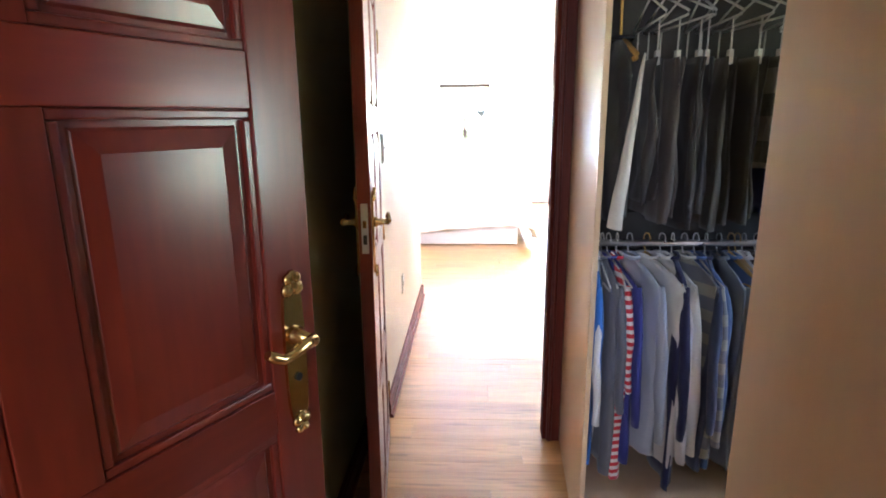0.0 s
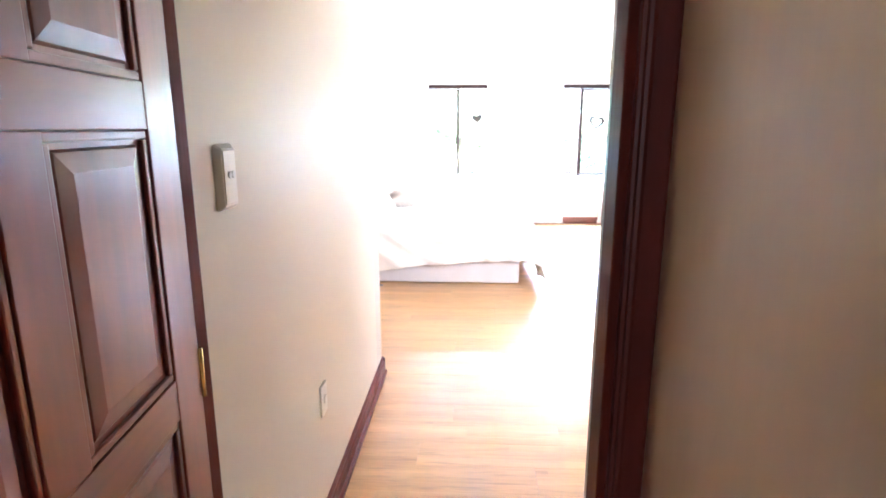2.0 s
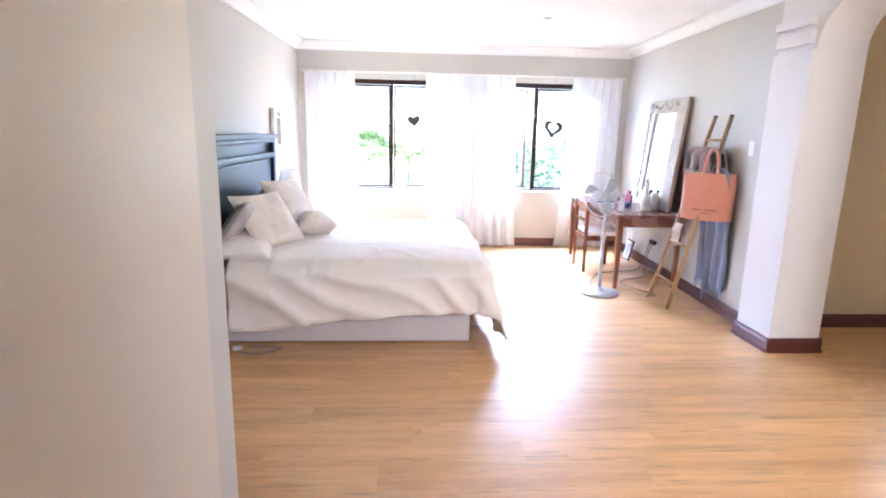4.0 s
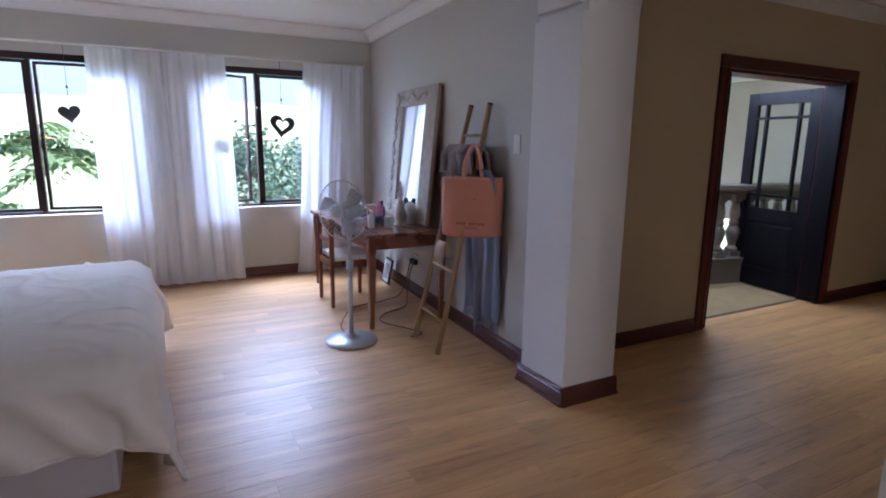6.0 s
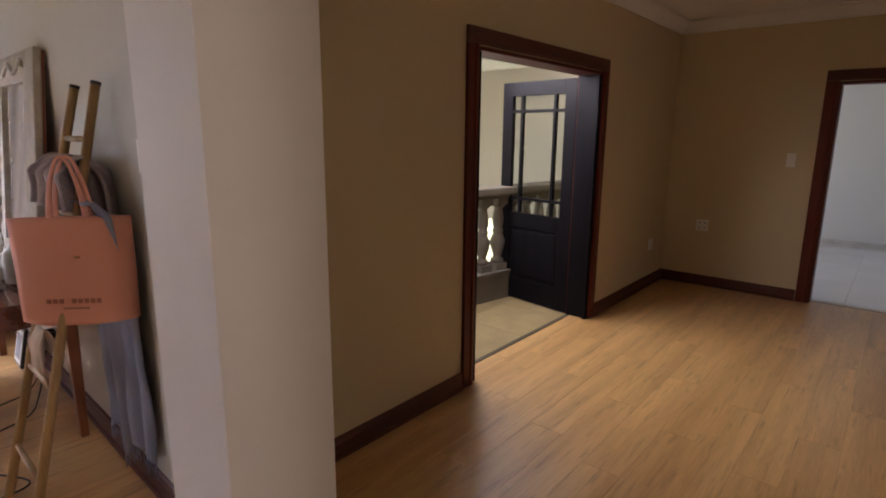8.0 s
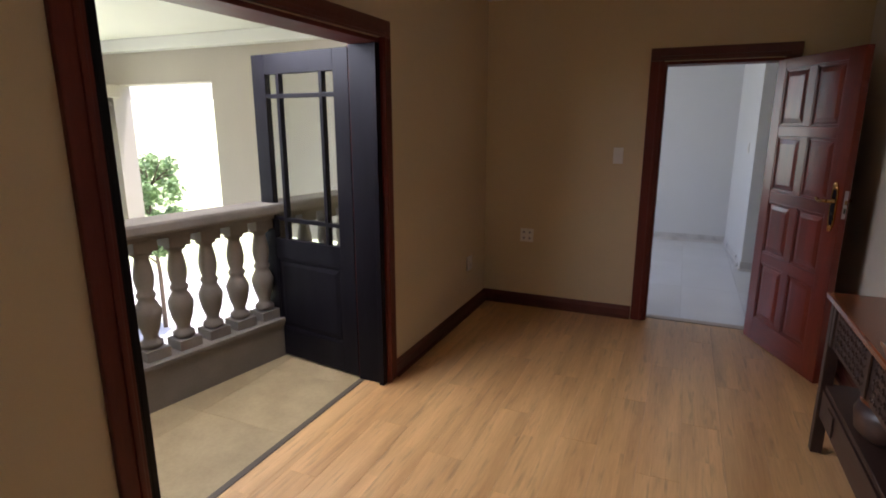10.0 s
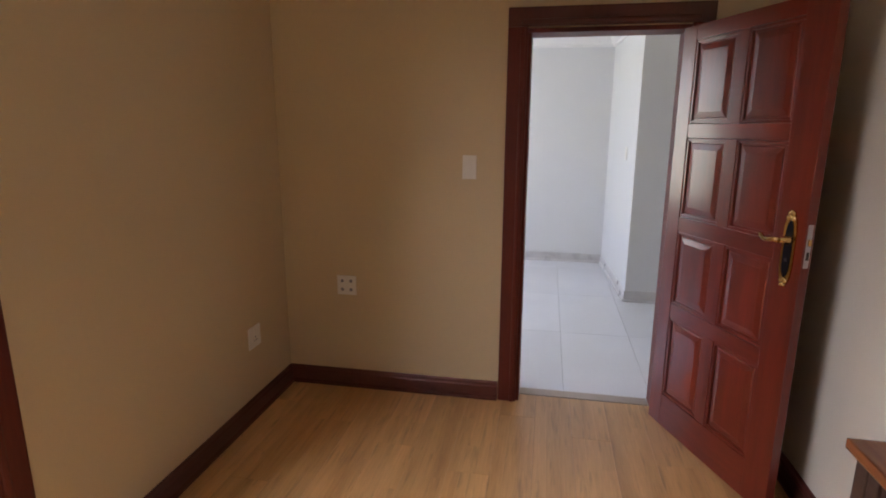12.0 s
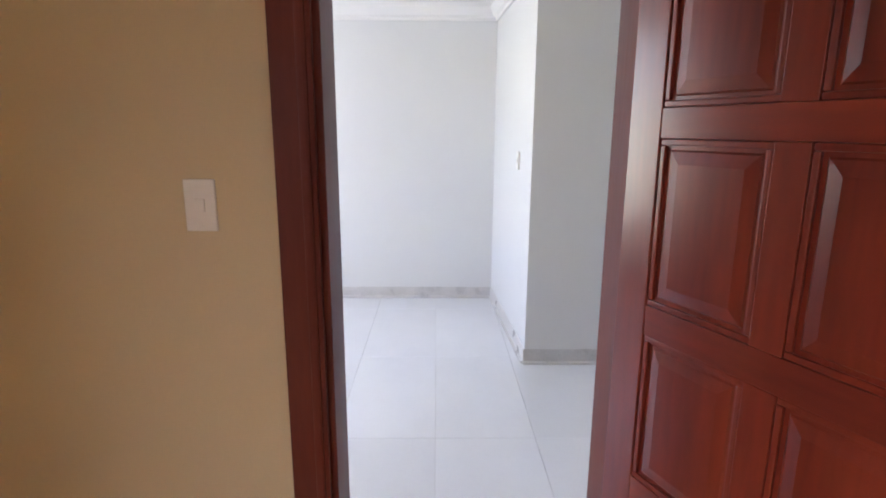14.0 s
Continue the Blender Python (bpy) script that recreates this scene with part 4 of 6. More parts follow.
part("apron", box(TX1 - 0.05, TX1 - 0.03, TY0 + 0.08, TY1 - 0.08, TZ - 0.125, TZ - 0.029), CHERRY, dt)
part("apron", box(TX0 + 0.08, TX1 - 0.08, TY0 + 0.03, TY0 + 0.05, TZ - 0.125, TZ - 0.029), CHERRY, dt)
part("apron", box(TX0 + 0.08, TX1 - 0.08, TY1 - 0.05, TY1 - 0.03, TZ - 0.125, TZ - 0.029), CHERRY, dt)


def tapered_leg(x, y, h, w0, w1):
    bm = box(x - w0, x + w0, y - w0, y + w0, 0.001, h)
    for v in bm.verts:
        if v.co.z < 0.01:
            v.co.x, v.co.y = x + (v.co.x - x) * w1 / w0, y + (v.co.y - y) * w1 / w0
    bmesh.ops.bevel(bm, geom=list(bm.edges), offset=0.003, segments=1, affect='EDGES')
    return bm


for x in (TX0 + 0.05, TX1 - 0.05):
    for y in (TY0 + 0.05, TY1 - 0.05):
        part("leg", tapered_leg(x, y, TZ - 0.0285, 0.030, 0.018), CHERRY_Z, dt)

chair = thing("chair", "low wooden dressing chair with a white padded seat", "chair", (2.40, 6.15, 0))
for x, y, h in ((-0.19, -0.19, 0.80), (-0.19, 0.19, 0.80), (0.19, -0.19, 0.42), (0.19, 0.19, 0.42)):
    part("leg", tapered_leg(x, y, h, 0.020, 0.015), CHERRY_Z, chair)
for a, b, c, d in ((-0.17, 0.17, -0.20, -0.18), (-0.17, 0.17, 0.18, 0.20), (-0.20, -0.18, -0.17, 0.17), (0.18, 0.20, -0.17, 0.17)):
    part("seat_rail", box(a, b, c, d, 0.36, 0.42, 0.003), CHERRY_Z, chair)
part("seat", box(-0.165, 0.215, -0.215, 0.215, 0.421, 0.465, 0.018), LINEN, chair, "white padded seat cushion")
part("top_rail", box(-0.20, -0.18, -0.168, 0.168, 0.72, 0.79, 0.005), CHERRY_Z, chair)
part("back_rail", box(-0.198, -0.182, -0.168, 0.168, 0.57, 0.61, 0.004), CHERRY_Z, chair)


# ==== mirror leaning on the wall
def rosette(at, r, mat, parent):
    bm = bmesh.new()
    add_lathe(bm, [(r, 0), (r * 1.02, 0.010), (r * 0.75, 0.016), (r * 0.55, 0.012), (r * 0.3, 0.024), (0.004, 0.028)], 40, pose(*at, 0, -90, 0))
    for v in bm.verts:
        dy, dz = v.co.y - at[1], v.co.z - at[2]
        k = 1 + 0.12 * math.cos(8 * math.atan2(dz, dy))
        v.co.y, v.co.z = at[1] + dy * k, at[2] + dz * k
    return part("rosette", bm, mat, parent)


FRAMEWOOD = material("grey_beige_distressed_wood", (0.54, 0.49, 0.42), (0.33, 0.28, 0.22), 0.6, 14, fine=70, bump=0.25, spread=0.7)
mir = thing("mirror", "large mirror in a carved grey-beige distressed frame leaning on the wall", "mirror", (0, 0, 0))
mir.matrix_basis = pose(2.905, 5.98, TZ + 0.004, 0, 5.5, -3)
MW, MH = 0.50, 1.17
part("frame_side", box(0, 0.035, -MW, -MW + 0.23, 0, MH, 0.008), FRAMEWOOD, mir)
part("frame_side", box(0, 0.035, MW - 0.20, MW, 0, MH, 0.008), FRAMEWOOD, mir)
part("frame_bottom", box(0.001, 0.034, -MW + 0.2301, MW - 0.2001, 0, 0.15, 0.008), FRAMEWOOD, mir)
part("frame_top", box(0.001, 0.034, -MW + 0.2301, MW - 0.2001, MH - 0.15, MH, 0.008), FRAMEWOOD, mir)
part("backing", box(0.036, 0.05, -MW + 0.01, MW - 0.01, 0.01, MH - 0.01), PINE, mir)
part("mirror_glass", box(0.018, 0.022, -MW + 0.228, MW - 0.198, 0.148, MH - 0.148), MIRROR, mir, "silvered mirror glass")
for sy in (1,):
    for k, z in enumerate((0.10, 0.36, 0.60, 0.84, 1.08)):
        rosette((0.0, sy * (MW - 0.085), z), 0.058 if k in (0, 4) else 0.036, FRAMEWOOD, mir)
    for z0, z1 in ((0.17, 0.31), (0.41, 0.55), (0.65, 0.79), (0.89, 1.01)):
        part("scroll", tube([(-0.004, sy * (MW - 0.085) + 0.03 * math.sin(i * 0.9), z0 + (z1 - z0) * i / 8) for i in range(9)], 0.011, 8), FRAMEWOOD, mir)
for z in (0.075, MH - 0.075):
    part("scroll", tube([(-0.004, -0.30 + 0.06 * i, z + 0.03 * math.sin(i * 1.3)) for i in range(11)], 0.012, 8), FRAMEWOOD, mir)


# ==== things on the dressing table
def turned(name, at, prof, mat, label, category, seg=18, group=""):
    return solid(name, add_lathe(bmesh.new(), prof, seg), mat, label, category, pose(*at), group)


turned("candlestick", (2.725, 5.64, TZ + 0.001), [(0.055, 0), (0.058, 0.012), (0.040, 0.03), (0.052, 0.06), (0.055, 0.09), (0.034, 0.15), (0.022, 0.17), (0.030, 0.185), (0.020, 0.20), (0.018, 0.24), (0.034, 0.26), (0.020, 0.275), (0.022, 0.30),
        (0.03, 0.315), (0.012, 0.34), (0.010, 0.37)], WHITEWOOD, "tall turned white distressed wooden candlestick", "candlestick")
turned("glass_jar", (2.84, 5.70, TZ + 0.001), [(0.045, 0), (0.05, 0.01), (0.052, 0.12), (0.045, 0.15), (0.046, 0.165), (0.03, 0.18), (0.008, 0.19)], CERAMIC, "pale cut glass jar with a lid", "jar")
turned("perfume_bottle", (2.50, 5.83, TZ + 0.001), [(0.028, 0), (0.032, 0.01), (0.032, 0.075), (0.012, 0.09), (0.014, 0.12), (0.01, 0.125)], PURPLE, "dark purple perfume bottle", "bottle")
turned("hairspray_can", (2.90, 5.92, TZ + 0.001), [(0.026, 0), (0.028, 0.004), (0.028, 0.15), (0.02, 0.17), (0.02, 0.19), (0.012, 0.2)], BLACKPL, "slim black spray can", "can")
turned("cream_jar", (2.46, 5.72, TZ + 0.001), [(0.034, 0), (0.036, 0.005), (0.036, 0.05), (0.038, 0.052), (0.038, 0.07), (0.034, 0.075)], PINK, "round pink cream jar", "jar")
turned("lotion_bottle", (2.44, 5.58, TZ + 0.001), [(0.028, 0), (0.03, 0.006), (0.03, 0.09), (0.012, 0.11), (0.012, 0.13), (0.009, 0.135)], CERAMIC, "small white lotion bottle on the table", "bottle")
turned("lotion_bottle", (2.68, 6.02, TZ + 0.001), [(0.03, 0), (0.032, 0.006), (0.032, 0.12), (0.012, 0.14), (0.014, 0.17), (0.009, 0.175)], PINK, "pink lotion bottle with a cap", "bottle")
for i, (w, mt, r) in enumerate(((0.15, BOOKBLUE, 8), (0.135, PAPER, -6), (0.12, CORALDARK, 14))):
    bk = thing("book", ("blue", "white", "dark red")[i] + " covered book in a small pile on the table", "book", (2.52, 6.30, TZ + 0.001 + 0.026 * i), r, "books on the table")
    part("pages", box(-w + 0.006, w - 0.006, -0.095, 0.095, 0.003, 0.022), PAPER, bk)
    part("cover", box(-w, w, -0.10, 0.10, 0.0, 0.0028), mt, bk)
    part("cover", box(-w, w, -0.10, 0.10, 0.0222, 0.025), mt, bk)
    part("spine", box(-w, w, -0.103, -0.1001, 0.0, 0.025), mt, bk)
def carton(at, rz, w, d, h, mat, label):
    """A small upright box with a tucked lid."""
    c = thing("box", label, "box", at, rz, "small boxes on the table")
    part("body", box(-w / 2, w / 2, -d / 2, d / 2, 0, h, 0.002), mat, c)
    part("lid", box(-w / 2 - 0.001, w / 2 + 0.001, -d / 2 - 0.001, d / 2 + 0.001, h + 0.0003, h + 0.008, 0.002), mat, c)


carton((2.57, 5.53, TZ + 0.001), 20, 0.055, 0.05, 0.085, PAPER, "small white carton near the table's front edge")
carton((2.66, 6.20, TZ + 0.001), -12, 0.09, 0.07, 0.11, CREAMCLOTH, "yellowish cosmetics box among the bottles")
carton((2.60, 5.84, TZ + 0.001), 35, 0.06, 0.045, 0.05, BOOKBLUE, "small blue box among the bottles")
turned("perfume_bottle", (2.72, 6.06, TZ + 0.001), [(0.024, 0), (0.028, 0.008), (0.030, 0.10), (0.010, 0.12), (0.013, 0.16), (0.008, 0.165)], PURPLE, "slender dark purple perfume bottle", "bottle")
turned("glass_tumbler", (2.80, 5.86, TZ + 0.001), [(0.030, 0), (0.034, 0.004), (0.040, 0.13), (0.037, 0.13), (0.030, 0.01)], CERAMIC, "pale frosted tumbler on the table", "tumbler")
lt = thing("magazine", "open pale magazine lying on the table", "magazine", (2.50, 6.02, TZ + 0.001), 12)
part("pages", box(-0.11, 0.11, -0.15, 0.15, 0, 0.008, 0.002), PAPER, lt)
part("print", box(-0.08, 0.08, -0.12, 0.02, 0.0082, 0.0092), BOOKBLUE, lt, "blue printed block")


# ==== pedestal fan
fan = thing("pedestal_fan", "silver pedestal fan with a round base, switched off", "fan", (2.10, 5.11, 0), 215)
part("base", add_lathe(bmesh.new(), [(0.19, 0.001), (0.192, 0.012), (0.185, 0.022), (0.10, 0.032), (0.04, 0.040), (0.032, 0.06)], 36), FANSTEEL, fan)
part("lower_pole", add_lathe(bmesh.new(), [(0.018, 0.055), (0.018, 0.56)], 16), FANSTEEL, fan)
part("collar", add_lathe(bmesh.new(), [(0.024, 0.54), (0.027, 0.55), (0.027, 0.60), (0.02, 0.61)], 16), FANSTEEL, fan)
part("upper_pole", add_lathe(bmesh.new(), [(0.012, 0.60), (0.012, 0.86)], 14), STEEL, fan)
part("control_box", box(-0.045, 0.045, -0.04, 0.04, 0.80, 0.90, 0.015), FANSTEEL, fan)
part("motor", add_lathe(bmesh.new(), [(0.03, -0.12), (0.065, -0.10), (0.07, -0.02), (0.06, 0.0), (0.02, 0.012)], 22, pose(0.0, 0, 0.98, 0, 90, 0)), FANSTEEL, fan)
part("neck", box(-0.03, 0.0, -0.025, 0.025, 0.895, 0.96, 0.01), FANSTEEL, fan)
cage = part("cage", tube([(0.075, 0.21 * math.cos(2 * math.pi * i / 40), 0.98 + 0.21 * math.sin(2 * math.pi * i / 40)) for i in range(40)], 0.005, 6, True), FANSTEEL, fan, "round wire fan guard")
for k in range(40):
    a = 2 * math.pi * k / 40
    c, s = math.cos(a), math.sin(a)
    for bulge in (0.135, 0.015):
        part("guard_wire", tube([(0.075 + (bulge - 0.075) * math.sin(q * math.pi / 2), c * (0.21 - 0.165 * q ** 1.6), 0.98 + s * (0.21 - 0.165 * q ** 1.6)) for q in (0, 0.2, 0.5, 0.8, 1.0)], 0.0014, 4), FANSTEEL, cage)
part("hub_badge", add_lathe(bmesh.new(), [(0.05, 0.0), (0.05, 0.008), (0.04, 0.014)], 20, pose(0.130, 0, 0.98, 0, 90, 0)), FANSTEEL, cage)
part("hub", add_lathe(bmesh.new(), [(0.036, 0.0), (0.036, 0.04), (0.02, 0.05)], 18, pose(0.045, 0, 0.98, 0, 90, 0)), FANBLADE, fan)
for k in range(3):
    a0 = 2 * math.pi * k / 3 + 0.5
    bm = bmesh.new()

    def blade(u, v):
        r = 0.03 + 0.16 * u
        w = (0.25 + 0.75 * math.sin(u * 2.4)) * 0.60
        a = a0 + (v - 0.35) * w + 0.25 * u
        return (0.07 + (v - 0.5) * 0.045, r * math.cos(a), 0.98 + r * math.sin(a))
    add_grid(bm, 10, 8, blade)
    bl = part("blade", bm, FANBLADE, fan)
    md = bl.modifiers.new("thick", 'SOLIDIFY')
    md.thickness = 0.003


# ==== leaning ladder with cloths and a bag
lad = thing("ladder", "narrow wooden blanket ladder leaning on the wall", "ladder", (0, 0, 0))
FA, FB, TA, TB = Vector((2.55, 4.96, 0.016)), Vector((2.535, 4.555, 0.016)), Vector((2.972, 4.915, 1.71)), Vector((2.960, 4.640, 1.71))
for a, b in ((FA, TA), (FB, TB)):
    part("rail", tube([a, a.lerp(b, 0.33), a.lerp(b, 0.66), b], [0.019, 0.018, 0.018, 0.017], 12), BAMBOO, lad)
    part("end_cap", tube([b, b + (b - a).normalized() * 0.012], 0.019, 12), HEARTDARK, lad)
for f in (0.13, 0.33, 0.52, 0.71, 0.88):
    part("rung", tube([FA.lerp(TA, f), FB.lerp(TB, f)], 0.012, 10), BAMBOO, lad)


def cloth(name, fn, nu, nv, mat, label, category, thick=0.006):
    ob = solid(name, add_grid(bmesh.new(), nu, nv, fn), mat, label, category)
    md = ob.modifiers.new("thick", 'SOLIDIFY')
    md.thickness, md.offset = thick, 0
    return ob


def over_rung(f, drop_front, drop_back, a0, a1, seed, amp=0.012, out=0.03):
    """A cloth hung over the rung at f of the ladder's length."""
    A, B = FA.lerp(TA, f), FB.lerp(TB, f)

    def fn(u, v):
        w = a0 + (a1 - a0) * u
        p = A.lerp(B, w)
        s = v * (drop_front + drop_back) - drop_front
        wob = amp * math.sin(u * 21 + seed + 2 * noise3(u * 2, v * 2, seed)) + 0.01 * noise3(u * 6, v * 4, seed)
        k = min(1, abs(s) / 0.06)
        side = -1 if s < 0 else 1
        spread = 1 + 0.25 * min(1, abs(s) / 0.5)
        y = p.y + (w - 0.5) * -0.06 * spread
        x = p.x + side * (out * k) + wob * (0.4 + k) - (0.02 * abs(s) if s < 0 else -min(0.06, 0.1 * s))
        return (min(x, 2.955 + 0.05 * (y - 4.15)), y, p.z + 0.018 - abs(s) * (1 + 0.10 * noise3(u * 4, 0, seed)) * (1 if abs(s) > 0.02 else 0.5))
    return fn


shawl_fn = over_rung(0.74, 0.02, 1.10, 0.10, 1.36, 4.0, 0.014, 0.05)
shawl = thing("shawl", "long blue-grey shawl hanging behind the ladder almost to the floor", "shawl")
md = part("weave", add_grid(bmesh.new(), 40, 40, shawl_fn), SHAWL, shawl).modifiers.new("thick", 'SOLIDIFY')
md.thickness, md.offset = 0.006, 0
fr = bmesh.new()
for i in range(41):
    q = Vector(shawl_fn(i / 40, 1.0))
    add_tube(fr, [q + Vector((0, 0, 0.004)), q + Vector((-0.003, 0.004 * math.sin(i * 2.1), -0.03)), q + Vector((-0.002, 0.010 * math.sin(i * 1.7), -0.065))], 0.0026, 5)
part("fringe", fr, SHAWL, shawl, "knotted fringe along the hem")
cloth("scarf", over_rung(0.83, 0.20, 0.30, -0.50, 0.95, 2.0, 0.026, 0.06), 60, 30, SCARF, "striped taupe scarf bunched over the ladder", "scarf", 0.012)
cloth("cloth", over_rung(0.42, 0.20, 0.12, 0.05, 0.38, 7.0, 0.008, 0.022), 14, 16, CREAMCLOTH, "small cream cloth over a low rung", "cloth")

bag = thing("tote_bag", "coral canvas tote bag hanging on the ladder", "bag", (2.80, 4.577, 0.832), -43.5)
bm = bmesh.new()


def bag_side(sgn):
    def fn(u, v):
        x = (u - 0.5) * (0.418 + 0.012 * v)
        bul = 0.035 * (1 - (2 * u - 1) ** 4) * (1 - 0.55 * v) + 0.004 * noise3(u * 3, v * 3, sgn)
        return (x, sgn * (0.006 + bul), 0.395 * v - 0.012 * (1 - (2 * u - 1) ** 2) * (1 - v) + 0.008 * (u - 0.5))
    return fn


add_grid(bm, 18, 18, bag_side(-1))
add_grid(bm, 18, 18, bag_side(1))
bmesh.ops.remove_doubles(bm, verts=bm.verts, dist=0.0005)
body = part("body", bm, CORAL, bag)
md = body.modifiers.new("thick", 'SOLIDIFY')
md.thickness = 0.004
part("hem", tube([(-0.214, -0.007, 0.390), (0, -0.012, 0.387), (0.214, -0.007, 0.397)], 0.004, 6), CORAL, bag)
for sgn in (-1, 1):
    strap = bmesh.new()
    n = 24
    pts = [(0.07 * math.cos(math.pi * i / n) * (1.1 - 0.35 * math.sin(math.pi * i / n)), sgn * 0.012 + (0.02 if sgn > 0 else 0.0), 0.35 + 0.27 * math.sin(math.pi * i / n) ** 0.7) for i in range(n + 1)]
    vs = [(strap.verts.new((p[0] - 0.0, p[1] - 0.002, p[2])), strap.verts.new((p[0] * 0.70, p[1] - 0.002, p[2] - 0.012 * math.sin(math.pi * i / n)))) for i, p in enumerate(pts)]
    for a, b in zip(vs, vs[1:]):
        strap.faces.new((a[0], b[0], b[1], a[1])).smooth = True
    st = part("strap", strap, CORAL, bag)
    md = st.modifiers.new("thick", 'SOLIDIFY')
    md.thickness = 0.004
for i in range(9):
    if i == 3:
        continue
    part("print_bar", box(-0.095 + i * 0.022, -0.081 + i * 0.022, -0.046, -0.0405, 0.075, 0.092, 0.001), CORALDARK, bag, "plain dark printed bar")
part("print_bar", box(-0.04, 0.05, -0.046, -0.0405, 0.052, 0.058, 0.001), CORALDARK, bag, "plain dark printed bar")
part("emblem", box(0.015, 0.035, -0.040, -0.030, 0.245, 0.253, 0.002), BRASS, bag, "small gilt emblem")

# photo frame under the table, socket, plugs and cables
pf = thing("photo_frame", "small framed picture leaning on the wall under the table", "picture frame", (0, 0, 0))
pf.matrix_basis = pose(2.95, 6.60, 0.004, 0, 12, -4)
part("frame", box(0, 0.02, -0.11, 0.11, 0, 0.26, 0.004), BLACKPL, pf)
part("mount", box(-0.003, -0.0002, -0.09, 0.09, 0.02, 0.24), PAPER, pf)
part("picture", box(-0.005, -0.0032, -0.06, 0.06, 0.05, 0.21), HEARTGREY, pf)


def wall_plate(name, at, rz, w, h, label, category, kind):
    """A plate on a wall that faces -y before the turn."""
    p = thing(name, label, category, at, rz)
    part("plate", box(-w / 2, w / 2, -0.009, -0.0005, -h / 2, h / 2, 0.003), WHITEPL, p)
    if kind == "switch":
        part("rocker", box(-w * 0.16, w * 0.16, -0.014, -0.0092, -h * 0.13, h * 0.13, 0.002), WHITEPL, p)
    elif kind == "socket4":
        for x in (-0.026, 0.026):
            for z in (-0.026, 0.026):
                part("outlet", add_lathe(bmesh.new(), [(0.010, 0.0), (0.010, 0.0012)], 14, pose(x, -0.0093, z, 90, 0, 0)), HEARTGREY, p)
    elif kind == "socket":
        for x, z in ((-0.012, -0.018), (0.012, -0.018), (0.0, 0.0)):
            part("outlet", add_lathe(bmesh.new(), [(0.005, 0.0), (0.005, 0.001)], 12, pose(x, -0.0093, z, 90, 0, 0)), HEARTGREY, p)
        part("rocker", box(-0.012, 0.012, -0.0115, -0.0093, 0.022, 0.040, 0.001), WHITEPL, p)
    return p


wall_plate("light_switch", (2.984, 4.33, 1.45), -93, 0.075, 0.12, "white light switch plate on the grey wall", "light switch", "switch")
wall_plate("wall_socket", (3.071, 6.05, 0.34), -93, 0.12, 0.10, "white wall socket with black plugs in it", "socket", "socket")
for k, y in enumerate((6.09, 6.02)):
    pl = thing("plug", "black plug in the wall socket", "plug", (3.06, y, 0.33), 0, "plugs")
    part("body", box(-0.045, 0.0, -0.022, 0.022, -0.025, 0.025, 0.008), BLACKPL, pl)
    pts = [(-0.045, 0, -0.01), (-0.08, -0.01, -0.10), (-0.12, -0.05, -0.22), (-0.16, -0.12, -0.29), (-0.26, -0.30, -0.3245), (-0.50, -0.42, -0.3245), (-0.60, -0.62, -0.3245), (-0.42, -0.98, -0.3245), (-0.55, -1.04, -0.3245)] if k else \
          [(-0.045, 0, -0.01), (-0.07, 0.0, -0.12), (-0.12, -0.02, -0.25), (-0.22, -0.06, -0.3245), (-0.45, -0.14, -0.3245), (-0.70, -0.22, -0.3245), (-0.92, -0.60, -0.3245), (-0.98, -0.90, -0.298)]
    fine_pts = []
    for i in range(len(pts) - 1):
        p0, p1, p2, p3 = (Vector(pts[max(0, i - 1)]), Vector(pts[i]), Vector(pts[i + 1]), Vector(pts[min(len(pts) - 1, i + 2)]))
        for s in range(6):
            q = s / 6
            fine_pts.append(0.5 * ((2 * p1) + (p2 - p0) * q + (2 * p0 - 5 * p1 + 4 * p2 - p3) * q * q + (3 * p1 - p0 - 3 * p2 + p3) * q ** 3))
    part("flex", tube([(p.x, p.y, max(p.z, -0.3255)) for p in fine_pts], 0.0042, 6), BLACKPL, pl)

# corridor fittings
ic = thing("wall_control", "white wall control plate with sloping edges and two buttons", "wall control", (-0.375, -0.30, 1.425), 90)
pb = box(-0.045, 0.045, -0.018, -0.0005, -0.075, 0.075)
for v in pb.verts:
    if v.co.y < -0.01:
        v.co.x, v.co.z = v.co.x * 0.72, v.co.z * 0.82
bmesh.ops.bevel(pb, geom=list(pb.edges), offset=0.003, segments=2, affect='EDGES')
part("plate", pb, WHITEPL, ic)
for i in range(2):
    part("button", add_lathe(bmesh.new(), [(0.008, 0), (0.008, 0.003)], 12, pose(-0.006 + 0.018 * i, -0.0182, 0.005, 90, 0, 0)), PAPER, ic)
wall_plate("wall_socket", (-0.375, 0.378, 0.528), 90, 0.075, 0.12, "white socket plate low on the corridor wall", "socket", "switch")

# small ceiling spots in the bedroom
for x, y in ((1.55, 5.6),):
    cs = thing("ceiling_spot", "small round recessed ceiling spot, unlit", "ceiling light", (x, y, H))
    part("rim", add_lathe(bmesh.new(), [(0.045, -0.008), (0.05, -0.004), (0.05, -0.0005)], 24), STEEL, cs)
    part("lens", add_lathe(bmesh.new(), [(0.03, -0.0095), (0.032, -0.0082)], 20), HEARTGREY, cs)

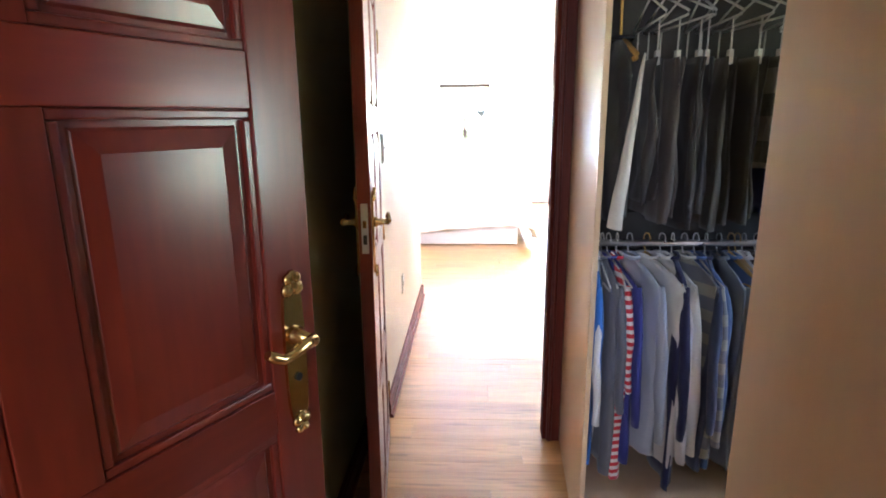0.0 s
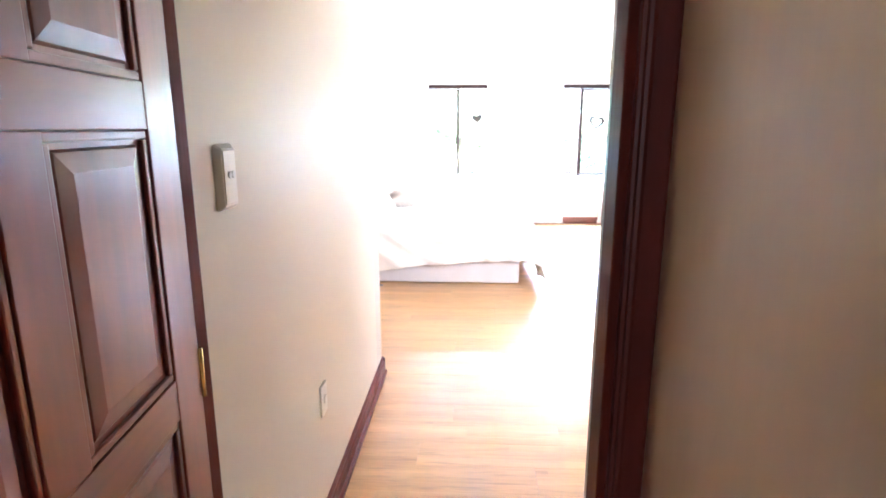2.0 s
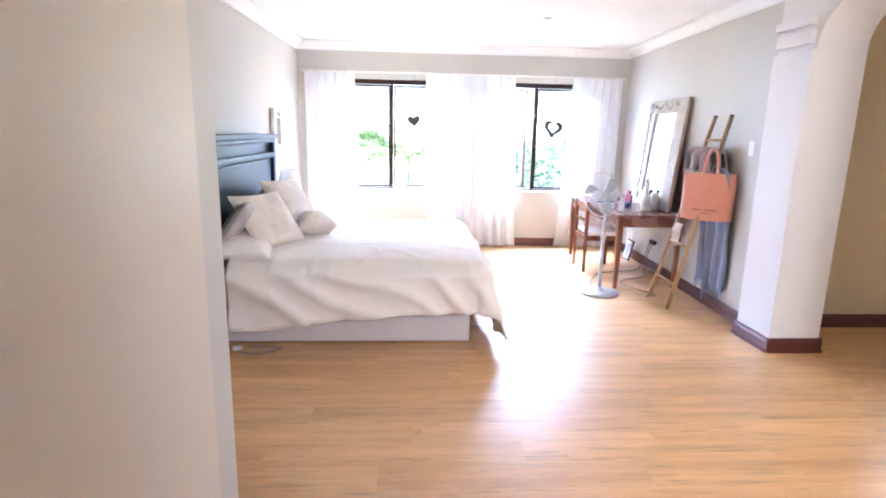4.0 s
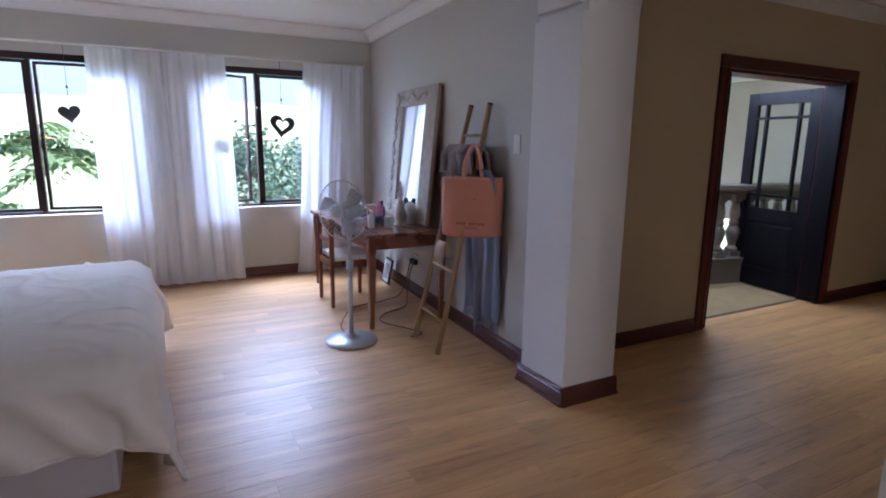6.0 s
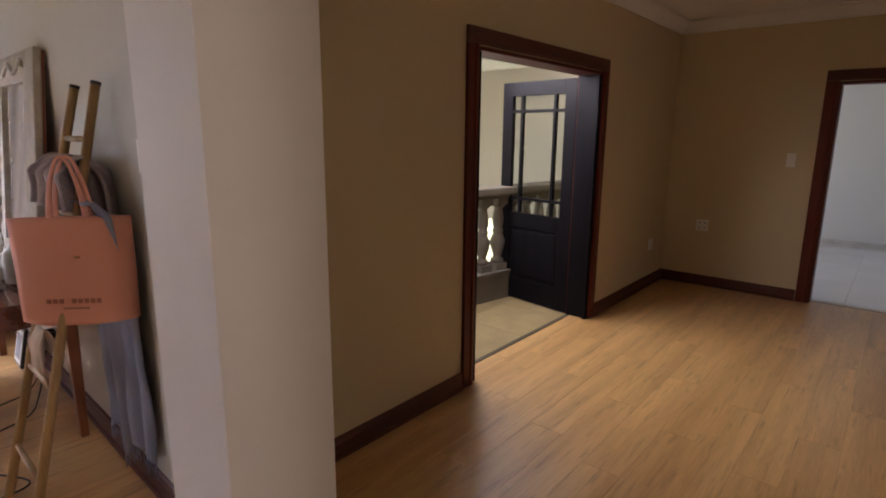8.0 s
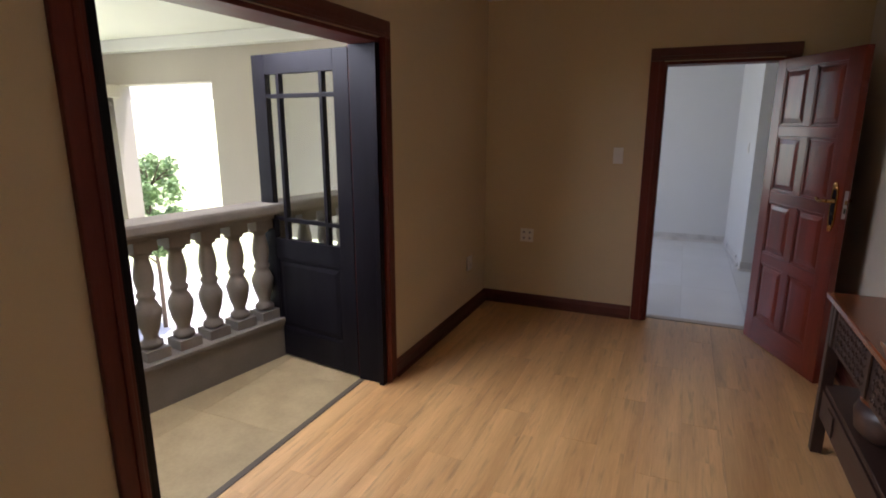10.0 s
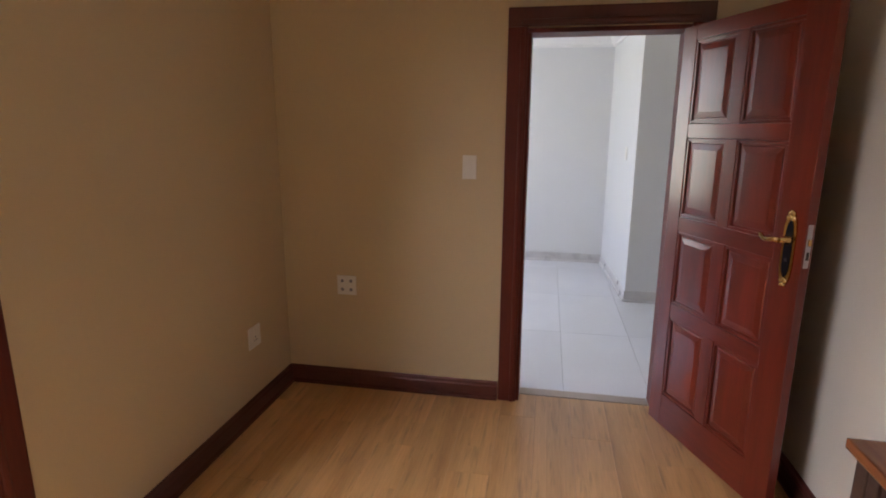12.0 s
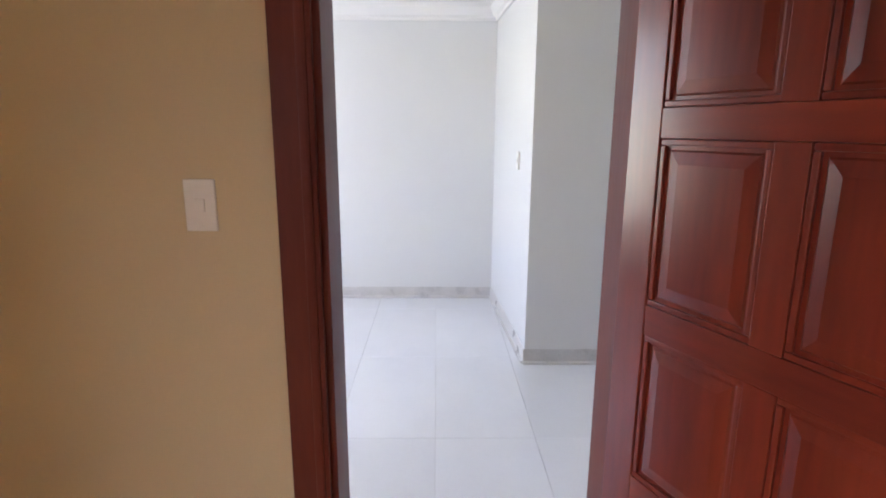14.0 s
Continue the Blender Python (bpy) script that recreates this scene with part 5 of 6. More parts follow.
# ==== panelled doors
def raised_panel(parent, x0, x1, z0, z1, t, mat):
    """A sunk field with a raised centre, on both faces."""
    bm = bmesh.new()
    add_box(bm, x0, x1, -t * 0.22, t * 0.22, z0, z1)
    for s in (-1, 1):
        a = [(x0 + d, s * y, z0 + d, x1 - d, z1 - d) for d, y in ((0.022, t * 0.22), (0.026, t * 0.30), (0.052, t * 0.42))]
        rings = []
        for xa, y, za, xb, zb in a:
            rings.append([bm.verts.new(p) for p in ((xa, y, za), (xb, y, za), (xb, y, zb), (xa, y, zb))])
        for r0, r1 in zip(rings, rings[1:]):
            for i in range(4):
                bm.faces.new((r0[i], r0[(i + 1) % 4], r1[(i + 1) % 4], r1[i]))
        bm.faces.new(rings[-1])
    p = part("panel", bm, mat, parent)
    for s in (-1, 1):
        for xa, xb, za, zb in ((x0, x1, z0, z0 + 0.014), (x0, x1, z1 - 0.014, z1), (x0, x0 + 0.014, z0 + 0.014, z1 - 0.014), (x1 - 0.014, x1, z0 + 0.014, z1 - 0.014)):
            part("bead", box(xa + 0.0004, xb - 0.0004, s * t * 0.221, s * t * 0.42, za + 0.0004, zb - 0.0004, 0.003), mat, p)
    return p


def door_handle(parent, x, z, t, toward, inner=None):
    """Ornate long-plate lever handles on both faces; the lever points along x by toward."""
    for s in (-1, 1):
        bm = bmesh.new()
        out = []
        for i in range(40):
            a = 2 * math.pi * i / 40
            c, q = math.cos(a), math.sin(a)
            w = (0.028 if inner else 0.022) * (1 - 0.45 * abs(q) ** 6)
            out.append((x + w * (1 if c >= 0 else -1) * abs(c) ** 0.45, z - 0.035 + 0.135 * (1 if q >= 0 else -1) * abs(q) ** 0.75))
        add_prism(bm, out, s * t / 2, s * (t / 2 + 0.007))
        plate = part("handle_plate", bm, BRASS, parent, "ornate brass backplate")
        if inner:
            bm = bmesh.new()
            add_prism(bm, [(x + (px - x) * 0.62, z - 0.035 + (pz - z + 0.035) * 0.78) for px, pz in out], s * (t / 2 + 0.0071), s * (t / 2 + 0.009))
            part("plate_inlay", bm, inner, plate, "dark inlay of the backplate")
        for zz, r in ((0.085, 0.013), (0.103, 0.010), (-0.150, 0.011), (-0.166, 0.008)):
            for sx in (-0.6, 0.0, 0.6):
                part("plate_ornament", add_lathe(bmesh.new(), [(r, 0), (r * 0.9, 0.005), (r * 0.3, 0.009)], 10, pose(x + sx * r * 1.4, s * (t / 2 + 0.006), z + zz - abs(sx) * 0.008, -90 * s, 0, 0)), BRASS, plate)
        y = s * (t / 2 + 0.005)
        part("lever_rose", add_lathe(bmesh.new(), [(0.016, 0), (0.017, 0.008), (0.010, 0.016), (0.009, 0.045)], 16, pose(x, y, z, -90 * s, 0, 0)), BRASS, plate)
        yy = s * (t / 2 + 0.048)
        pts = [(x + toward * d, yy + s * e, z + f) for d, e, f in ((0, 0, 0), (0.02, 0.004, 0.001), (0.05, 0.004, -0.006), (0.07, 0.002, -0.008), (0.086, 0, 0.002), (0.096, 0, 0.010))]
        part("lever", tube(pts, [0.011, 0.010, 0.0085, 0.0085, 0.0095, 0.007], 10), BRASS, plate)
        part("keyhole", add_lathe(bmesh.new(), [(0.007, 0), (0.007, 0.002)], 12, pose(x, s * (t / 2 + 0.0085), z - 0.075, -90 * s, 0, 0)), BLACKPL, plate)


def panel_door(name, m, w, h, label, rows, lever=-1, inner=None, hz=1.06, st=0.105, mu=0.085, inset=0.04, hinge_st=0.105):
    """Eight raised panels in four rows (z, z); the hinge is at x = 0."""
    d = thing(name, label, "door", (0, 0, 0))
    d.matrix_basis = m
    t = 0.042
    z0 = 0.008
    part("stile", box(0, hinge_st, -t / 2, t / 2, z0, h, 0.003), REDDOOR, d)
    part("stile", box(w - st, w, -t / 2, t / 2, z0, h, 0.003), REDDOOR, d)
    edges = [z0] + [z for row in rows for z in row] + [h]
    rails = [(edges[i], edges[i + 1]) for i in range(0, len(edges), 2)]
    for a, b in rails:
        part("rail", box(hinge_st + 0.0003, w - st - 0.0003, -t / 2 + 0.0006, t / 2 - 0.0006, a, min(b, h), 0.002), REDDOOR_H, d)
    xm = (hinge_st + w - st) / 2
    xm0, xm1 = xm - mu / 2, xm + mu / 2
    for a, b in rows:
        part("muntin", box(xm0, xm1, -t / 2 + 0.001, t / 2 - 0.001, a + 0.0003, b - 0.0003, 0.002), REDDOOR, d)
        raised_panel(d, hinge_st + 0.0005, xm0 - 0.0005, a + 0.0005, b - 0.0005, t, REDDOOR)
        raised_panel(d, xm1 + 0.0005, w - st - 0.0005, a + 0.0005, b - 0.0005, t, REDDOOR)
    door_handle(d, w - inset, hz, t, lever, inner)
    lk = part("lock_plate", box(w - 0.0005, w + 0.002, -0.011, 0.011, hz - 0.095, hz + 0.065, 0.001), STEEL, d, "steel lock plate on the door edge")
    part("latch", box(w + 0.0015, w + 0.008, -0.006, 0.006, hz - 0.012, hz + 0.012, 0.002), BRASS, lk)
    part("bolt", box(w + 0.0015, w + 0.003, -0.006, 0.006, hz - 0.065, hz - 0.035), BLACKPL, lk)
    for zz in (0.25, h / 2, h - 0.25):
        part("hinge", add_lathe(bmesh.new(), [(0.006, -0.05), (0.006, 0.05)], 10, pose(-0.004, t / 2, zz)), BRASS, d)
    return d


REDDOOR_H = wood_material("red_mahogany_varnish_rail", (0.232, 0.031, 0.0135), (0.072, 0.009, 0.007), 0.30, 'X', 5.5, coat=0.14, bump=0.012, spread=0.62, rough_var=0.03)
panel_door("door_east", pose(8.146, 2.034, 0, 0, 0, 180 + 22.8), 0.815, 1.985, "red mahogany eight-panel door with a brass handle, standing open",
           ((0.182, 0.600), (0.672, 1.040), (1.112, 1.486), (1.550, 1.921)), -1, EBONY, 1.13, 0.130, 0.066, 0.060, 0.096)
panel_door("door_bedroom", pose(-0.360, -0.549, 0, 0, 0, -83.4), 0.807, 2.14, "red mahogany eight-panel door with brass handle, standing open",
           ((0.130, 0.530), (0.605, 1.030), (1.105, 1.530), (1.602, 2.030)), -1, None, 1.245)
panel_door("door_dressing", pose(-0.613, -2.86, 0, 0, 0, 62.5), 0.832, 2.14, "red mahogany eight-panel door with an ornate brass handle, open",
           ((0.130, 0.530), (0.605, 1.053), (1.132, 1.580), (1.660, 2.050)), -1, None, 1.215, 0.100, 0.085, 0.054)


# ==== glazed veranda door leaf
vd = thing("door_veranda", "ebony stained half-glazed door leaf standing open", "door", (6.378, 4.345, 0), 81.5)
W, HT, t = 0.80, 1.985, 0.044
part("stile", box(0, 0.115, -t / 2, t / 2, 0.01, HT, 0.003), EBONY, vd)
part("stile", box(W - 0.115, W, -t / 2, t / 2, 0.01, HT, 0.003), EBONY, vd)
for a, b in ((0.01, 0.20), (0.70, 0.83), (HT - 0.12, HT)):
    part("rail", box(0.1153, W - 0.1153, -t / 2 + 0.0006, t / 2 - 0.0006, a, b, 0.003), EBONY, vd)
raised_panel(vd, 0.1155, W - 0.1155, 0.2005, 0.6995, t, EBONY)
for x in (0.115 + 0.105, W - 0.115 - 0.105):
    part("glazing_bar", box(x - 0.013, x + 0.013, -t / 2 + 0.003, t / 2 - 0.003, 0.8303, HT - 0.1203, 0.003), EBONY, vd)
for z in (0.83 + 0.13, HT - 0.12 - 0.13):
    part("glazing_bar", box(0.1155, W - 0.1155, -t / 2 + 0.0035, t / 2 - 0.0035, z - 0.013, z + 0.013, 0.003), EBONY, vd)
xs = [0.1155, 0.207, 0.233, W - 0.233, W - 0.207, W - 0.1155]
zs = [0.8305, 0.947, 0.973, HT - 0.263, HT - 0.237, HT - 0.1205]
for i in (0, 2, 4):
    for j in (0, 2, 4):
        pn = part("pane", box(xs[i], xs[i + 1], -0.002, 0.002, zs[j], zs[j + 1]), DOORGLASS, vd)
        pn.visible_shadow = False
for zz in (0.25, 1.0, 1.75):
    part("hinge", add_lathe(bmesh.new(), [(0.007, -0.05), (0.007, 0.05)], 10, pose(-0.004, -t / 2, zz)), STEEL, vd)
DARKCARVEDSTRIP = material("dark_bronze_strip", (0.10, 0.075, 0.05), rough=0.5)
structure("threshold_strip", box(4.745, 6.34, 4.30, 4.336, -0.011, 0.004, 0.003), DARKCARVEDSTRIP, "thin dark threshold strip")
structure("threshold_room", box(8.251, 8.33, 2.035, 2.755, -0.009, 0.005, 0.003), material("pale_threshold_stone", (0.45, 0.38, 0.31), rough=0.5), "pale stone door threshold")


# ==== sitting area: sockets, switch and console
wall_plate("light_switch", (8.17, 3.06, 1.322), -90, 0.075, 0.125, "white light switch plate on the beige wall", "light switch", "switch")
wall_plate("wall_socket", (8.17, 3.768, 0.63), -90, 0.115, 0.115, "white four-hole socket plate on the beige wall", "socket", "socket4")
wall_plate("wall_socket", (7.77, 4.15, 0.435), 0, 0.115, 0.115, "white socket plate low on the beige wall", "socket", "socket")
wall_plate("light_switch", (10.60, 1.943, 1.30), 183.2, 0.075, 0.12, "white light switch plate on the pier", "light switch", "switch")

DARKCARVED = wood_material("dark_carved_teak", (0.055, 0.026, 0.018), (0.022, 0.012, 0.010), 0.45, 'X', 9.0, bump=0.15)
TEAKTOP = wood_material("orange_teak_top", (0.30, 0.105, 0.035), (0.15, 0.046, 0.018), 0.25, 'X', 7.0, coat=0.4)
con = thing("console_table", "dark carved wooden console table with an orange-brown top", "console table", (0, 0, 0))
CX0, CX1, CY0, CY1, CZ = 5.40, 6.60, 1.585, 1.89, 0.80
part("top", box(CX0 - 0.02, CX1 + 0.02, CY0 - 0.01, CY1 + 0.02, CZ - 0.028, CZ, 0.006), TEAKTOP, con, "polished orange-brown top")
for x in (CX0, CX1 - 0.05):
    for y in (CY0, CY1 - 0.05):
        part("leg", box(x, x + 0.05, y, y + 0.05, 0.001, CZ - 0.0285, 0.004), DARKCARVED, con)
ap = part("front_apron", box(CX0 + 0.0503, CX1 - 0.0503, CY1 - 0.035, CY1 - 0.012, CZ - 0.24, CZ - 0.0285, 0.003), DARKCARVED, con, "carved drawer fronts")
part("back_apron", box(CX0 + 0.0503, CX1 - 0.0503, CY0 + 0.012, CY0 + 0.035, CZ - 0.24, CZ - 0.0285, 0.003), DARKCARVED, con)
for x in (CX0 + 0.012, CX1 - 0.035):
    part("side_apron", box(x, x + 0.023, CY0 + 0.0503, CY1 - 0.0503, CZ - 0.24, CZ - 0.0285, 0.003), DARKCARVED, con)
part("shelf", box(CX0 + 0.02, CX1 - 0.02, CY0 + 0.02, CY1 - 0.02, 0.335, 0.36, 0.004), DARKCARVED, con)
for x in (CX0 + 0.0503, (CX0 + CX1) / 2 - 0.02, CX1 - 0.09):
    part("carved_post", box(x, x + 0.04, CY1 - 0.0118, CY1 - 0.002, CZ - 0.235, CZ - 0.032, 0.003), DARKCARVED, ap)
rnd = random.Random(4)
for x0, x1 in ((CX0 + 0.10, (CX0 + CX1) / 2 - 0.03), ((CX0 + CX1) / 2 + 0.03, CX1 - 0.10)):
    n = int((x1 - x0) / 0.032)
    for i in range(n):
        for j in range(5):
            cx, cz = x0 + 0.016 + i * 0.032, CZ - 0.21 + j * 0.036
            pts = [(cx + 0.013 * math.cos(q) * (1 - 0.1 * q), CY1 - 0.0115, cz + 0.016 * math.sin(q) * (1 - 0.1 * q)) for q in [k * 0.7 + (i + j) % 2 * 3.1 for k in range(7)]]
            part("scroll", tube(pts, 0.0048, 5), DARKCARVED, ap)
part("lower_apron", box(CX0 + 0.0503, CX1 - 0.0503, CY1 - 0.035, CY1 - 0.012, 0.20, 0.334, 0.003), DARKCARVED, con)
for x in (CX0 + 0.2, CX1 - 0.3):
    part("foot_rail", box(x, x + 0.1, CY1 - 0.0118, CY1 - 0.004, 0.22, 0.315, 0.003), DARKCARVED, con)
bkt = thing("basket", "dark round basket on the console's lower shelf", "basket", (6.10, 1.735, 0.3605))
part("body", add_lathe(bmesh.new(), [(0.10, 0.0), (0.13, 0.03), (0.14, 0.10), (0.12, 0.15), (0.11, 0.15), (0.12, 0.09), (0.09, 0.02)], 26), DARKCARVED, bkt)
part("rim", tube([(0.118 * math.cos(2 * math.pi * i / 28), 0.118 * math.sin(2 * math.pi * i / 28), 0.152) for i in range(28)], 0.008, 8, True), TEAKTOP, bkt)


# ==== landing with the balustrade
BALANG = -10.2
BALO = pose(5.38, 5.20, 0, 0, 0, BALANG)
structure("floor_landing_base", box(3.25, 7.98, 4.33, 5.02, -0.25, -0.016), GROUT, "bed of the landing floor")
lb = bmesh.new()
add_box(lb, -2.2, 2.62, -0.45, 0.0, -0.2495, -0.0165, BALO)
structure("floor_landing_edge", lb, GROUT, "bed of the landing floor below the balustrade")
bal = tagged(new("balustrade"), "cast plaster balustrade with vase-shaped balusters", "balustrade", "", "structure")
bal.matrix_basis = BALO
part("plinth", box(-2.2, 2.62, 0.0, 0.20, -0.25, 0.245, 0.006), PLASTER, bal)
part("plinth_cap", box(-2.2, 2.62, -0.015, 0.215, 0.246, 0.275, 0.006), PLASTER, bal)
part("handrail", box(-2.2, 2.62, -0.01, 0.21, 0.985, 1.06, 0.018), PLASTER, bal)
part("handrail_bed", box(-2.2, 2.62, 0.02, 0.18, 0.955, 0.984, 0.008), PLASTER, bal)
prof = [(0.045, 0.06), (0.062, 0.075), (0.062, 0.095), (0.042, 0.11), (0.038, 0.13), (0.058, 0.19), (0.070, 0.25), (0.072, 0.28), (0.055, 0.32), (0.042, 0.345), (0.052, 0.36), (0.052, 0.375), (0.040, 0.39),
        (0.050, 0.43), (0.054, 0.47), (0.048, 0.52), (0.038, 0.57), (0.036, 0.585), (0.058, 0.60), (0.058, 0.618)]
bm = bmesh.new()
add_lathe(bm, prof, 18)
add_box(bm, -0.07, 0.07, -0.07, 0.07, 0.0, 0.061, None, 0.004)
add_box(bm, -0.065, 0.065, -0.065, 0.065, 0.618, 0.679, None, 0.004)
bal_me = mesh_of(bm, "baluster", PLASTER)
for i in range(24):
    ob = new("baluster", bal_me)
    ob.parent = bal
    ob.location = (-2.095 + 0.195 * i, 0.10, 0.2752)

HALLPLASTER = material("stone_grey_hall_plaster", (0.50, 0.45, 0.40), (0.45, 0.40, 0.35), 0.7, 1.5, fine=120, bump=0.05)
# the tall hall beyond, open to the garden
wall("wall_hall_end", 'y', 7.98, 8.20, 4.33, 9.6, -3.2, 2.42, [(7.02, 8.50, 0.45, 1.98), (5.40, 8.90, -3.2, 0.45)], HALLPLASTER, "pale plastered hall wall with a wide opening")
wall("wall_hall_near", 'y', 3.15, 3.32, 7.67, 9.6, -3.2, 2.42, [], HALLPLASTER, "pale plastered hall wall")
wall("wall_hall_garden", 'x', 9.45, 9.60, 3.25, 7.98, -3.2, 2.42, [(3.6, 7.9, -3.2, 1.98)], HALLPLASTER, "pale plastered beam over the open side of the hall")
structure("ceiling_hall", box(3.25, 7.98, 4.33, 9.45, 2.42, 2.52), CEIL, "white ceiling of the hall")
structure("cornice_hall", box(6.9, 7.98, 4.85, 5.02, 2.24, 2.42, 0.012), CEIL, "deep white ceiling moulding")
structure("cornice_hall_step", box(6.94, 7.98, 4.80, 4.849, 2.32, 2.42, 0.008), CEIL, "stepped white ceiling moulding")
structure("cornice_hall_end", box(7.84, 7.98, 5.02, 9.45, 2.30, 2.42, 0.012), CEIL, "white ceiling moulding")
col = tagged(thing("column", "round white plaster column with a leafy capital", "column", (7.72, 8.62, 0)), "", "", "", "structure")
part("shaft", add_lathe(bmesh.new(), [(0.20, -3.2), (0.20, -3.0), (0.165, -2.95), (0.165, -1.0), (0.14, 1.45), (0.155, 1.47), (0.155, 1.50), (0.14, 1.52)], 28), HALLPLASTER, col)
part("bell", add_lathe(bmesh.new(), [(0.14, 1.52), (0.15, 1.62), (0.18, 1.74), (0.24, 1.84)], 28), HALLPLASTER, col)
lf = bmesh.new()
for tier, (z0, r0, n) in enumerate(((1.53, 0.15, 12), (1.66, 0.17, 12))):
    for k in range(n):
        a = 2 * math.pi * (k + 0.5 * tier) / n
        add_tube(lf, [(math.cos(a) * (r0 + o), math.sin(a) * (r0 + o), z0 + q) for o, q in ((0, 0), (0.01, 0.06), (0.04, 0.11), (0.075, 0.12), (0.085, 0.09))], [0.03, 0.034, 0.03, 0.02, 0.01], 6)
part("acanthus", lf, HALLPLASTER, col)
part("abacus", box(-0.26, 0.26, -0.26, 0.26, 1.84, 1.979, 0.01), HALLPLASTER, col)


# ==== dressing room: wardrobe and clothes
wr = thing("wardrobe", "open cream melamine wardrobe with two hanging rails", "wardrobe", (0, 0, 0))
sp = box(0.466, 0.484, -1.262, -0.552, 0.001, 2.50, 0.0)
for v in sp.verts:
    v.co.x += 0.044 * (v.co.y + 1.262) / 0.71
bmesh.ops.bevel(sp, geom=list(sp.edges), offset=0.002, segments=2, affect='EDGES')
part("side_panel", sp, MELAMINE, wr)
part("side_panel", box(2.015, 2.045, -1.262, -0.552, 0.001, 2.50, 0.002), MELAMINE, wr)
part("base", box(0.5290, 2.0145, -1.245, -0.552, 0.001, 0.095, 0.002), MELAMINE, wr)
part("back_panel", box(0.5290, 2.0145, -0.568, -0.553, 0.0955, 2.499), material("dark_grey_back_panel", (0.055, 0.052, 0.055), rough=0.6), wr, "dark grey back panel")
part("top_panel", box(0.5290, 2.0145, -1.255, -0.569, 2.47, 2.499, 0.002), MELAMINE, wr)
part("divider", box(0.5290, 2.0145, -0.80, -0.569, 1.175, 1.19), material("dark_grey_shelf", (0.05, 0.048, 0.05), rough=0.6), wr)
for z in (1.091, 2.015):
    part("rail", tube([(0.506, -0.92, z), (2.0145, -0.92, z)], 0.012, 10), STEEL, wr, "chrome hanging rail")
wr2 = thing("wardrobe", "closed cream melamine wardrobe side", "wardrobe", (0, 0, 0))
part("side_panel", box(0.48, 0.51, -2.875, -2.225, 0.001, 2.50, 0.002), MELAMINE, wr2)
part("end_panel", box(0.5105, 2.045, -2.255, -2.225, 0.001, 2.50, 0.002), MELAMINE, wr2)
part("top_panel", box(0.5105, 2.045, -2.875, -2.2555, 2.47, 2.499), MELAMINE, wr2)

WIRE = material("white_coated_wire", (0.55, 0.54, 0.53), rough=0.35)
GOLDH = wood_material("yellow_hanger_wood", (0.55, 0.35, 0.10), (0.40, 0.24, 0.07), 0.4, 'Y', 10)


def hanger_bm(r, low=0.0):
    bm = bmesh.new()
    add_tube(bm, [(0, 0.020 * math.cos(a) , 0.0 + 0.020 * math.sin(a)) for a in [math.pi * (1.15 - 0.2 * i) for i in range(7)]] + [(0, 0.012, -0.035), (0, 0, -0.06 - low)], 0.0025 + 0.02 * low, 6)
    add_tube(bm, [(0, 0, -0.06 - low), (0, 0.21, -0.14 - low), (0, 0.205, -0.152 - low), (0, -0.205, -0.152 - low), (0, -0.21, -0.14 - low), (0, 0, -0.06 - low)], r, 6)
    return bm


hang_wire = solid("hanger", hanger_bm(0.004), WIRE, "white plastic clothes hanger on the rail", "hanger", pose(0.565, -0.92, 1.110), "hangers")
hang_wood = solid("hanger", hanger_bm(0.009), GOLDH, "yellow wooden clothes hanger on the rail", "hanger", pose(0.75, -0.92, 1.110), "hangers")


def cloth_material(name, a, b=None, stripes=0.0, axis='Z'):
    m = material(name, a, None, 0.85, 5, fine=260, bump=0.08, sheen=0.15)
    if b:
        n, l = m.node_tree.nodes, m.node_tree.links
        bsdf = n["Principled BSDF"]
        tc, sx, mu, sn, gt, mx = (n.new("ShaderNodeTexCoord"), n.new("ShaderNodeSeparateXYZ"), n.new("ShaderNodeMath"), n.new("ShaderNodeMath"), n.new("ShaderNodeMath"), n.new("ShaderNodeMix"))
        mu.operation, sn.operation, gt.operation, mx.data_type = 'MULTIPLY', 'SINE', 'GREATER_THAN', 'RGBA'
        mu.inputs[1].default_value = stripes
        gt.inputs[1].default_value = 0.1
        l.new(tc.outputs["Object"], sx.inputs[0])
        l.new(sx.outputs[axis], mu.inputs[0])
        l.new(mu.outputs[0], sn.inputs[0])
        l.new(sn.outputs[0], gt.inputs[0])
        l.new(gt.outputs[0], mx.inputs["Factor"])
        mx.inputs["A"].default_value, mx.inputs["B"].default_value = (*a, 1), (*b, 1)
        l.new(mx.outputs["Result"], bsdf.inputs["Base Color"])
    return m


